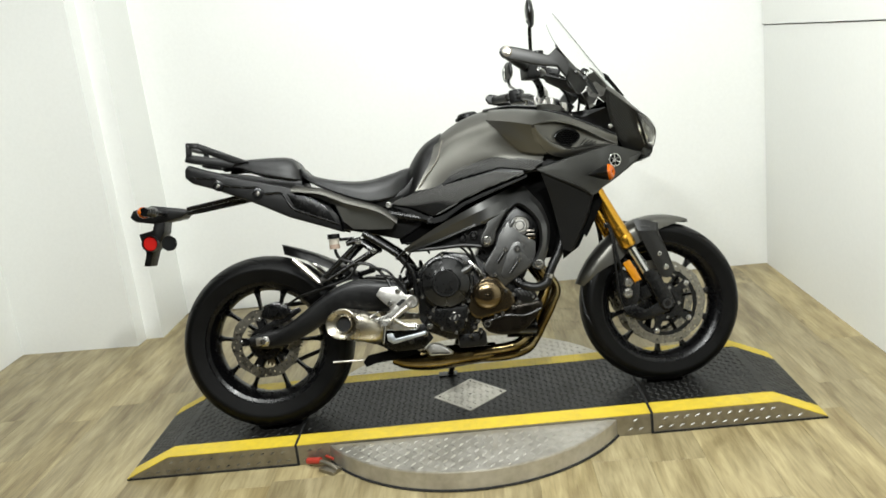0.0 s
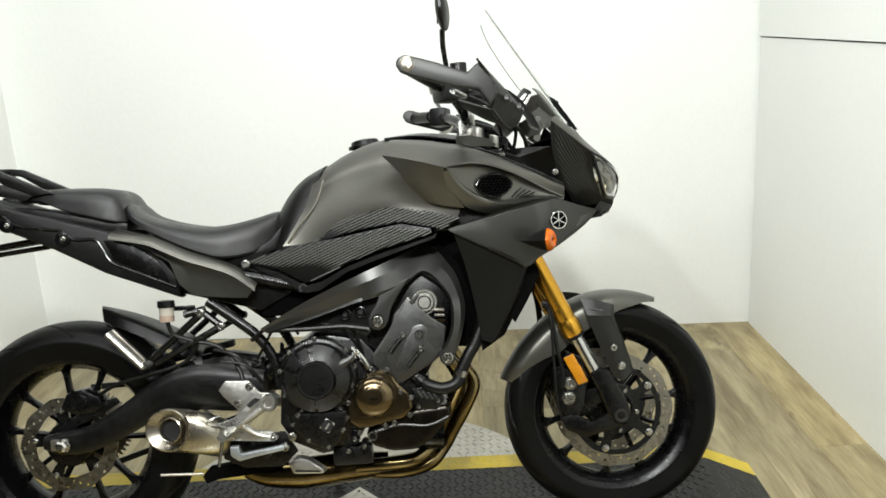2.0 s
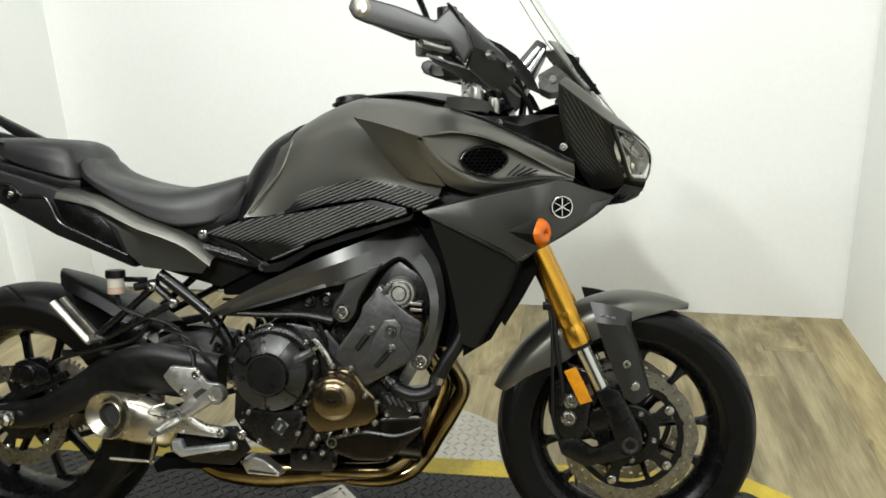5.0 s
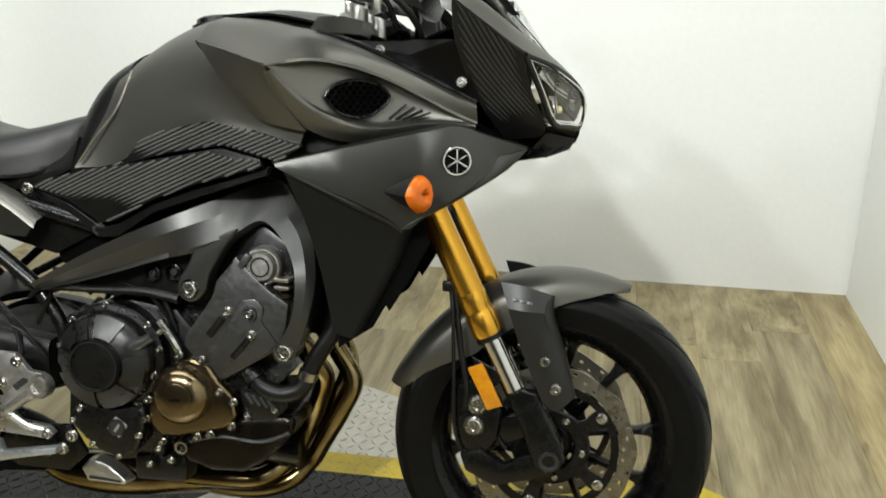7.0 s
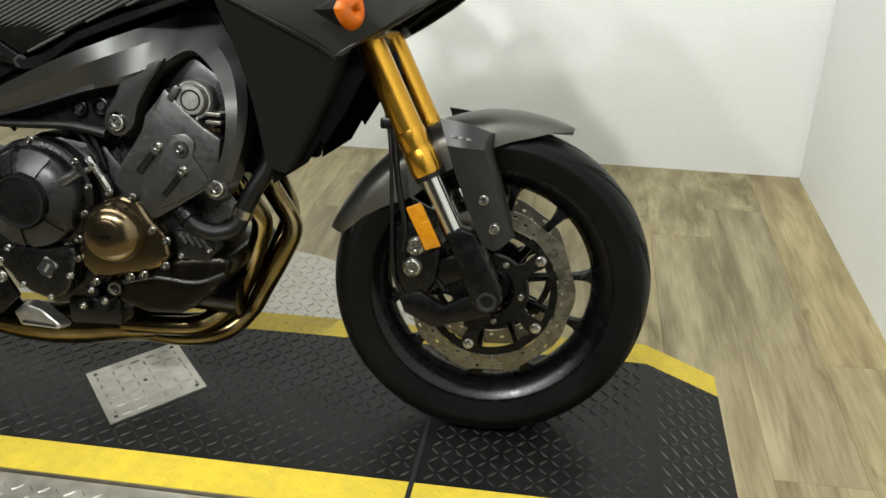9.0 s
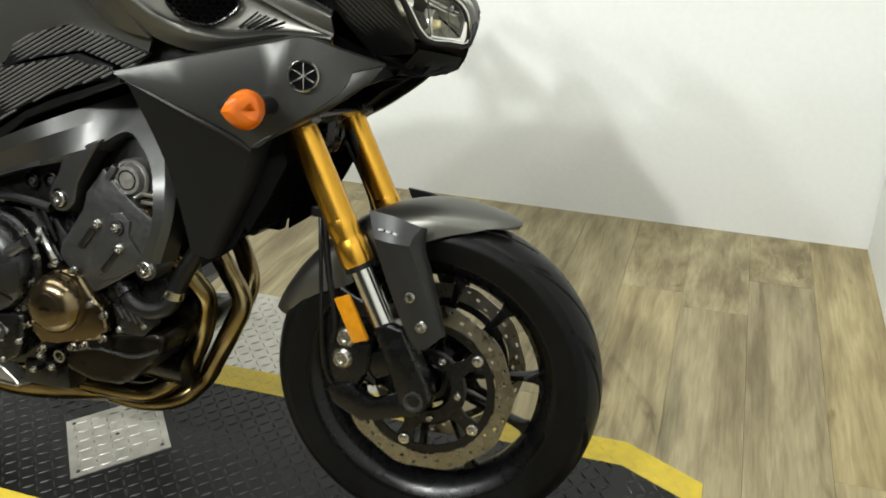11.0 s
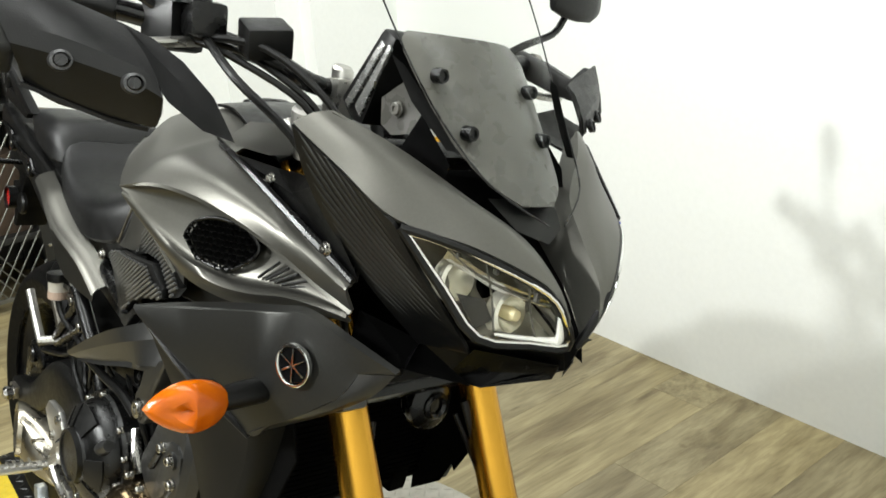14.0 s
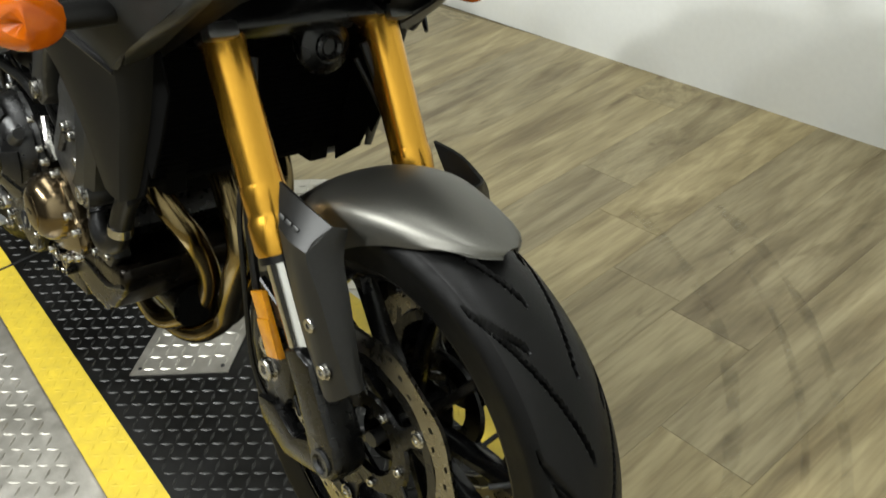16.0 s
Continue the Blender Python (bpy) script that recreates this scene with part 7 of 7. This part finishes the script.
for s in (-1, 1):
    part("side_strip", plate3(nose([(0.574, 0.122, 1.122), (0.592, 0.118, 1.112), (0.622, 0.104, 1.074), (0.652, 0.090, 1.034), (0.640, 0.094, 1.034), (0.600, 0.112, 1.078)], s), 0.004), M["lowpanel"], bike, "dark strip beside the screen")
ip = part("instrument_panel", prism([(0.448, 1.072), (0.518, 1.152), (0.540, 1.140), (0.492, 1.045), (0.470, 1.050)], -0.108, 0.085, 0.006), M["black"], bike, "black instrument panel")
part("side_edge", prism([(0.462, 1.070), (0.520, 1.138), (0.526, 1.132), (0.470, 1.062)], -0.112, -0.106, 0.002), M["silverbadge"], ip, "bright instrument side edge")
part("side_edge", prism([(0.480, 1.066), (0.532, 1.134), (0.536, 1.128), (0.490, 1.054)], -0.111, -0.106, 0.002), M["silverbadge"], ip)
VIEW_FIT[0] = True
for s in (-1, 1):
    bolts([(0.442, s * 0.176, 0.985), (0.566, s * 0.178, 0.935)], 0.0065, 0.004, "bolt", bike, sign=s)

# ---- handlebar, guards, mirrors ----
bar = part("handlebar", tube([(0.225, -0.435, 1.165), (0.290, -0.290, 1.150), (0.345, -0.150, 1.120), (0.365, -0.070, 1.090), (0.368, 0.070, 1.090), (0.345, 0.150, 1.120), (0.290, 0.290, 1.150), (0.225, 0.435, 1.165)], 0.0125, 14), M["satin"], bike, "black tapered handlebar")
part("top_yoke", prism([(0.385, 1.010), (0.450, 1.040), (0.470, 1.020), (0.400, 0.985)], -0.13, 0.13, 0.008), M["satin"], bike, "black top yoke")
for s in (-1, 1):
    part("bar_riser", block((0.372, s * 0.050, 1.066), (0.036, 0.03, 0.075), 0.006), M["alu"], bike, "bare aluminium bar clamp")
    part("fork_cap", tube([fork_at(0.86, s * 0.105), fork_at(1.03, s * 0.105)], 0.024, 18, 1), M["gold"], bike, "gold fork top")
    part("cap_top", tube([fork_at(1.028, s * 0.105), fork_at(1.045, s * 0.105)], 0.018, 18, 1), M["alu"], bike)
    part("grip", tube([(0.232, s * 0.420, 1.164), (0.286, s * 0.300, 1.151)], 0.0168, 16, 1), M["black"], bar, "black rubber grip")
    VIEW_FIT[0] = False
    g = part("handguard", loft(mirrored([
        [(0.373, -0.470, 1.163), (0.398, -0.457, 1.128), (0.412, -0.444, 1.092), (0.398, -0.427, 1.056)], [(0.392, -0.425, 1.149), (0.420, -0.412, 1.120), (0.439, -0.405, 1.084), (0.412, -0.400, 1.040)],
        [(0.410, -0.375, 1.132), (0.447, -0.362, 1.102), (0.470, -0.353, 1.068), (0.440, -0.350, 1.030)], [(0.425, -0.348, 1.122), (0.458, -0.338, 1.094), (0.482, -0.330, 1.056), (0.462, -0.328, 1.027)]], -s), 2, 3, 0.005), M["black"], bike, "black plastic hand guard", 20)
    part("guard_fin", plate3([(x, y * -s, z) for x, y, z in ((0.425, -0.348, 1.122), (0.455, -0.330, 1.110), (0.482, -0.312, 1.092), (0.508, -0.292, 1.062), (0.528, -0.278, 1.022), (0.505, -0.300, 1.030), (0.482, -0.326, 1.054))], 0.005), M["black"], g, "pointed inner fin of the guard")
    part("guard_underside", loft(mirrored([[(0.405, -0.432, 1.058), (0.370, -0.430, 1.070), (0.330, -0.430, 1.085)], [(0.436, -0.362, 1.032), (0.390, -0.362, 1.050), (0.345, -0.362, 1.075)], [(0.455, -0.332, 1.026), (0.410, -0.300, 1.050), (0.365, -0.280, 1.085)]], -s), 2, 3, 0.004), M["black"], g)
    for x, y, z in ((0.439, 0.408, 1.081), (0.473, 0.354, 1.067)):
        part("guard_bolt", ring_stack([((x - 0.004, s * y, z), (0.85, s * 0.35, 0.35), 0.0105), ((x + 0.004, s * (y + 0.001), z + 0.001), (0.85, s * 0.35, 0.35), 0.0100), ((x + 0.005, s * (y + 0.001), z + 0.001), (0.85, s * 0.35, 0.35), 0.0075)], 20), M["darkbolt"], g, "dark washer")
        part("guard_bolt", ring_stack([((x - 0.002, s * y, z), (0.85, s * 0.35, 0.35), 0.0062), ((x + 0.003, s * (y + 0.001), z + 0.001), (0.85, s * 0.35, 0.35), 0.0058)], 16, True), M["satin"], g)
    part("guard_arm", prism([(0.198, 1.163), (0.204, 1.176), (0.220, 1.182), (0.285, 1.162), (0.349, 1.136), (0.376, 1.158), (0.404, 1.118), (0.412, 1.088), (0.396, 1.062), (0.372, 1.098), (0.320, 1.108), (0.229, 1.136), (0.206, 1.146)], s * 0.438, s * 0.458, 0.006, 3), M["wing"], g, "dark grey hand guard arm")
    if s > 0:
        g.matrix_basis = pose(0, -0.035, 0)
    VIEW_FIT[0] = True
    part("bar_end_weight", lathe([(0.0, s * 0.462), (0.010, s * 0.462), (0.0165, s * 0.458), (0.0165, s * 0.445)], (0.222, 0, 1.170), 24), M["enginealu"], bar, "bare metal bar end weight")
    part("lever", tube([(0.330, s * 0.215, 1.128), (0.352, s * 0.270, 1.120), (0.345, s * 0.340, 1.112), (0.318, s * 0.420, 1.112)], [0.007, 0.006, 0.006, 0.0065], 10), M["alu"], bike, "bare aluminium hand lever")
    part("switch_housing", block((0.312, s * 0.245, 1.140), (0.05, 0.055, 0.055), 0.008, pose(0, 0, 0, 0, 0, s * -24)), M["black"], bike, "black switch housing")
    mir = part("mirror", tube([(0.318, s * 0.250, 1.150), (0.312, s * 0.320, 1.185), (0.304, s * 0.400, 1.215), (0.304, s * 0.425, 1.245)], 0.006, 10), M["satin"], bike, "black stalk mirror")
    rows = []
    for dy, hx, hz in ((-0.070, 0.004, 0.014), (-0.064, 0.009, 0.029), (-0.03, 0.013, 0.036), (0.01, 0.014, 0.038), (0.048, 0.012, 0.034), (0.068, 0.008, 0.022), (0.074, 0.003, 0.012)):
        rows.append([(0.306 + hx * math.copysign(abs(math.cos(a)) ** 0.8, math.cos(a)) - dy * 0.12, s * (0.445 + dy), 1.280 + hz * math.sin(a)) for a in (2 * math.pi * k / 18 for k in range(18))])
    bm = grid(rows, wrap=True, caps=True)
    bmesh.ops.recalc_face_normals(bm, faces=bm.faces[:])
    part("mirror_shell", bm, M["black"], mir, "black mirror shell")
    part("mirror_glass", lathe([(0.0, 0.2915), (0.028, 0.2915), (0.029, 0.294)], (0, s * 0.448, 1.280), 28, "x"), M["chrome"], mir, "mirror glass")
mc = part("brake_master_cylinder", block((0.345, -0.225, 1.150), (0.05, 0.045, 0.04), 0.008), M["satin"], bike, "black front brake master cylinder")
part("fluid_cup", tube([(0.345, -0.235, 1.165), (0.345, -0.235, 1.205)], 0.020, 16, 1), M["black"], mc)
VIEW_FIT[0] = False
part("reservoir_cup", ring_stack([((0.300, -0.262, 1.140), (0, 0, 1), 0.022), ((0.300, -0.262, 1.172), (0, 0, 1), 0.024), ((0.300, -0.262, 1.174), (0, 0, 1), 0.0265), ((0.300, -0.262, 1.190), (0, 0, 1), 0.0265), ((0.300, -0.262, 1.193), (0, 0, 1), 0.024)], 26, True), M["chrome"], bike, "bright brake fluid cup")
part("socket_box", block((0.398, -0.180, 1.128), (0.046, 0.052, 0.036), 0.005, pose(0, 0, 0, 8, 20, -10)), M["black"], bike, "black plastic accessory box")
for k in range(2):
    part("control_cable", tube([(0.330, -0.240 + 0.03 * k, 1.120), (0.385, -0.215 + 0.03 * k, 1.105), (0.440, -0.150 + 0.012 * k, 1.060), (0.455, -0.120 + 0.01 * k, 1.000), (0.450, -0.100, 0.940)], 0.0042, 8), M["black"], bike)
for x, y, z, r in ((0.392, -0.118, 1.045, 0.016), (0.430, -0.140, 1.020, 0.012), (0.372, -0.055, 1.100, 0.014)):
    part("yoke_bolt", ring_stack([((x, y, z - 0.02), (0.3, 0, 1), r), ((x, y, z + 0.006), (0.3, 0, 1), r), ((x, y, z + 0.010), (0.3, 0, 1), r * 0.8)], 18, True), M["alu"], bike, "bare aluminium yoke bolt")
VIEW_FIT[0] = True
part("ignition_lock", tube([(0.415, 0, 1.03), (0.405, 0, 1.06)], 0.022, 18, 1), M["satin"], bike)
for k, (y0, y1) in enumerate(((-0.24, -0.06), (0.25, 0.07), (0.23, 0.10))):
    part("control_cable", tube([(0.335, y0, 1.130), (0.420, y0 * 0.75, 1.125 - 0.01 * k), (0.485, y0 * 0.5, 1.060), (0.470, y1, 0.960), (0.44, y1 * 0.8, 0.86)], 0.0045, 8), M["black"], bike)
part("brake_line", tube([(0.360, -0.225, 1.130), (0.430, -0.22, 1.090), (0.500, -0.17, 1.020), (0.505, -0.12, 0.900), (0.52, -0.09, 0.70)], 0.005, 8), M["black"], bike)

# ---- seat and tail ----
VIEW_FIT[0] = False


def cushion(stations, edge):
    """Rounded cushion sections from stations of x, top, low, half-width; both ends are drawn in."""
    rows = []
    for x, top, low, h in stations:
        d = top - low
        rows.append([(x, 0, top - edge * 0.3), (x, -0.45 * h, top + 0.001), (x, -0.80 * h, top - 0.10 * d), (x, -0.97 * h, top - 0.34 * d), (x, -1.0 * h, low + 0.25 * d), (x, -0.97 * h, low), (x, -0.6 * h, low - 0.004)])
    return loft(both_sides(rows), 3, 3, 0.006)


seat = part("rider_seat", cushion([(-0.528, 0.914, 0.892, 0.078), (-0.515, 0.919, 0.884, 0.100), (-0.487, 0.890, 0.862, 0.118), (-0.417, 0.864, 0.822, 0.134), (-0.335, 0.848, 0.783, 0.140), (-0.270, 0.848, 0.765, 0.138), (-0.200, 0.861, 0.772, 0.122),
                                   (-0.160, 0.872, 0.790, 0.100), (-0.136, 0.875, 0.815, 0.082), (-0.126, 0.862, 0.842, 0.062)], 0.006), M["vinyl"], bike, "black vinyl rider seat")
part("seat_base", prism([(-0.540, 0.862), (-0.455, 0.830), (-0.360, 0.787), (-0.280, 0.762), (-0.205, 0.776), (-0.155, 0.803), (-0.120, 0.840), (-0.14, 0.78), (-0.22, 0.745), (-0.32, 0.742), (-0.46, 0.790), (-0.54, 0.835)], -0.116, 0.116, 0.004), M["black"], seat, "black seat base")
pil = part("passenger_seat", cushion([(-0.800, 0.956, 0.944, 0.070), (-0.785, 0.965, 0.940, 0.088), (-0.730, 0.970, 0.938, 0.106), (-0.660, 0.969, 0.908, 0.118), (-0.590, 0.965, 0.887, 0.124), (-0.553, 0.958, 0.877, 0.122),
                                      (-0.534, 0.944, 0.873, 0.116), (-0.522, 0.916, 0.872, 0.108), (-0.514, 0.890, 0.874, 0.098)], 0.003), M["vinyl"], bike, "black vinyl passenger seat")
part("seam", tube([(-0.560, 0.0, 0.9585), (-0.561, -0.055, 0.9595), (-0.560, -0.098, 0.949), (-0.556, -0.116, 0.925), (-0.552, -0.119, 0.892)], 0.0018, 6, 4), M["black"], pil)
part("seat_base", prism([(-0.80, 0.930), (-0.70, 0.912), (-0.58, 0.880), (-0.515, 0.870), (-0.515, 0.850), (-0.60, 0.856), (-0.80, 0.905)], -0.105, 0.105, 0.004), M["black"], pil)
VIEW_FIT[0] = True
part("tail_core", prism([(-0.930, 0.955), (-0.786, 0.905), (-0.554, 0.838), (-0.420, 0.800), (-0.380, 0.700), (-0.58, 0.755), (-0.734, 0.824), (-0.90, 0.890)], -0.075, 0.075, 0.006), M["black"], bike, "black tail undertray")
for s in (-1, 1):
    tail = part("tail_side", prism([(-0.955, 0.950), (-0.940, 0.966), (-0.866, 0.938), (-0.786, 0.910), (-0.554, 0.843), (-0.484, 0.814), (-0.440, 0.770), (-0.408, 0.726), (-0.398, 0.664), (-0.592, 0.739), (-0.734, 0.814), (-0.861, 0.870),
                                    (-0.934, 0.897), (-0.957, 0.920)], s * 0.070, s * 0.122, 0.012, 3), M["black"], bike, "black plastic tail side")
    flank = plate3([(x, s * y, z) for x, z, y in ((-0.551, 0.842, 0.146), (-0.462, 0.824, 0.160), (-0.418, 0.806, 0.166), (-0.357, 0.776, 0.168), (-0.300, 0.755, 0.164), (-0.248, 0.731, 0.158), (-0.196, 0.688, 0.150),
                                                                  (-0.217, 0.662, 0.146), (-0.280, 0.668, 0.150), (-0.349, 0.677, 0.152), (-0.380, 0.709, 0.160), (-0.398, 0.765, 0.166), (-0.450, 0.800, 0.164))], 0.010)
    part("tail_flank", flank, M["grey"], bike, "matt grey tail flank panel", raw=True)
    edge = ((-0.551, 0.842, 0.146), (-0.462, 0.824, 0.160), (-0.418, 0.806, 0.166), (-0.357, 0.776, 0.168), (-0.300, 0.755, 0.164), (-0.248, 0.731, 0.158), (-0.196, 0.688, 0.150))
    part("flank_chamfer", loft([[(x, s * (y + 0.004), z - 0.010), (x + 0.002, s * (y - 0.004), z + 0.003), (x + 0.006, s * (y - 0.030), z + 0.012)] for x, z, y in edge], 2, 3, 0.003), M["grey"], bike, raw=True)
    part("recess_panel", prism([(-0.590, 0.826), (-0.500, 0.806), (-0.452, 0.762), (-0.424, 0.704), (-0.510, 0.744), (-0.566, 0.772)], s * 0.120, s * 0.127, 0.004), M["satin"], tail, "glossy black recess")
    part("lip", tube([(-0.935, s * 0.123, 0.917), (-0.866, s * 0.125, 0.908), (-0.840, s * 0.126, 0.900), (-0.818, s * 0.126, 0.878), (-0.728, s * 0.126, 0.861), (-0.692, s * 0.126, 0.856), (-0.664, s * 0.126, 0.832), (-0.612, s * 0.126, 0.830), (-0.594, s * 0.126, 0.806),
                      (-0.572, s * 0.126, 0.768), (-0.519, s * 0.126, 0.743), (-0.410, s * 0.126, 0.695)], 0.0042, 8, 3), M["satin"], tail)
    for px, pz in ((-0.836, 0.878), (-0.694, 0.836)):
        part("mount_boss", lathe([(0.020, s * 0.118), (0.019, s * 0.130), (0.012, s * 0.131), (0.011, s * 0.126), (0.0, s * 0.126)], (px, 0, pz), 22), M["satin"], tail)
        bolts([(px, s * 0.127, pz)], 0.006, 0.004, "bolt", tail, sign=s)
    VIEW_FIT[0] = False
    rail = part("grab_rail", prism([(-0.906, 1.047), (-0.862, 1.042), (-0.690, 0.957), (-0.735, 0.953), (-0.812, 0.986), (-0.866, 1.022), (-0.889, 1.027), (-0.891, 1.000), (-0.909, 1.000)], s * 0.098, s * 0.120, 0.004, 2), M["black"], bike, "black passenger grab rail")
    part("rail_foot", prism([(-0.910, 1.003), (-0.885, 1.003), (-0.810, 0.984), (-0.735, 0.956), (-0.760, 0.942), (-0.900, 0.975), (-0.918, 0.982)], s * 0.092, s * 0.114, 0.004), M["black"], rail)
    bolts([(-0.898, s * 0.120, 1.034), (-0.872, s * 0.120, 1.031)], 0.005, 0.003, "darkbolt", rail, sign=s)
    VIEW_FIT[0] = True
part("rail_bridge", tube([(-0.896, -0.105, 1.038), (-0.912, -0.06, 1.036), (-0.912, 0.06, 1.036), (-0.896, 0.105, 1.038)], 0.008, 12), M["black"], bike, raw=True)
part("tail_lamp", prism([(-0.955, 0.958), (-0.940, 0.940), (-0.945, 0.918), (-0.972, 0.928)], -0.07, 0.07, 0.006), M["translucent"], bike, "clear tail lamp")
plate = part("plate_hanger", join(tube([(-0.750, -0.040, 0.842), (-0.990, -0.030, 0.812)], 0.008, 10, 1), tube([(-0.740, -0.040, 0.820), (-0.920, -0.035, 0.800), (-0.990, -0.03, 0.795)], 0.007, 10, 1),
                                  tube([(-0.750, 0.040, 0.842), (-0.990, 0.030, 0.812)], 0.008, 10, 1)), M["satin"], bike, "black plate hanger")
part("hanger_cover", prism([(-1.210, 0.800), (-1.195, 0.826), (-1.120, 0.838), (-1.000, 0.815), (-0.985, 0.800), (-1.010, 0.782), (-1.070, 0.772), (-1.120, 0.768), (-1.190, 0.782)], -0.045, 0.045, 0.008), M["black"], plate, "black hanger cover")
part("plate_bracket", prism([(-1.120, 0.780), (-1.075, 0.780), (-1.085, 0.735), (-1.105, 0.700), (-1.135, 0.665), (-1.155, 0.610), (-1.180, 0.612), (-1.165, 0.660), (-1.185, 0.735), (-1.130, 0.745)], -0.040, 0.040, 0.006), M["black"], plate)
part("plate_lamp_tag", lathe([(0.0, -0.052), (0.026, -0.052), (0.029, -0.048), (0.029, -0.040)], (-1.070, 0, 0.690), 28), M["black"], plate, "round black reflector back")
part("reflector_cup", lathe([(0.0285, -0.044), (0.0285, -0.066), (0.031, -0.066), (0.031, -0.044)], (-1.137, 0, 0.695), 28), M["black"], plate)
part("red_reflector", lathe([(0.0, -0.060), (0.024, -0.060), (0.028, -0.056), (0.028, -0.046)], (-1.137, 0, 0.695), 28), M["red"], plate, "round red reflector")
for s in (-1, 1):
    ri = part("rear_indicator", tube([(-1.070, s * 0.045, 0.800), (-1.075, s * 0.130, 0.803), (-1.078, s * 0.150, 0.804), (-1.082, s * 0.230, 0.804)], [0.007, 0.009, 0.020, 0.016], 14, 3), M["satin"], bike, "rear turn signal")
    bm = bmesh.new()
    bmesh.ops.create_uvsphere(bm, u_segments=22, v_segments=14, radius=1.0)
    for vtx in bm.verts:
        q = vtx.co
        vtx.co = Vector((-1.098 + 0.018 * q.x, s * 0.190 + 0.042 * q.y, 0.804 + 0.021 * q.z))
    part("lens", bm, M["amber"], ri, "amber turn signal lens")

VIEW_FIT[0] = False
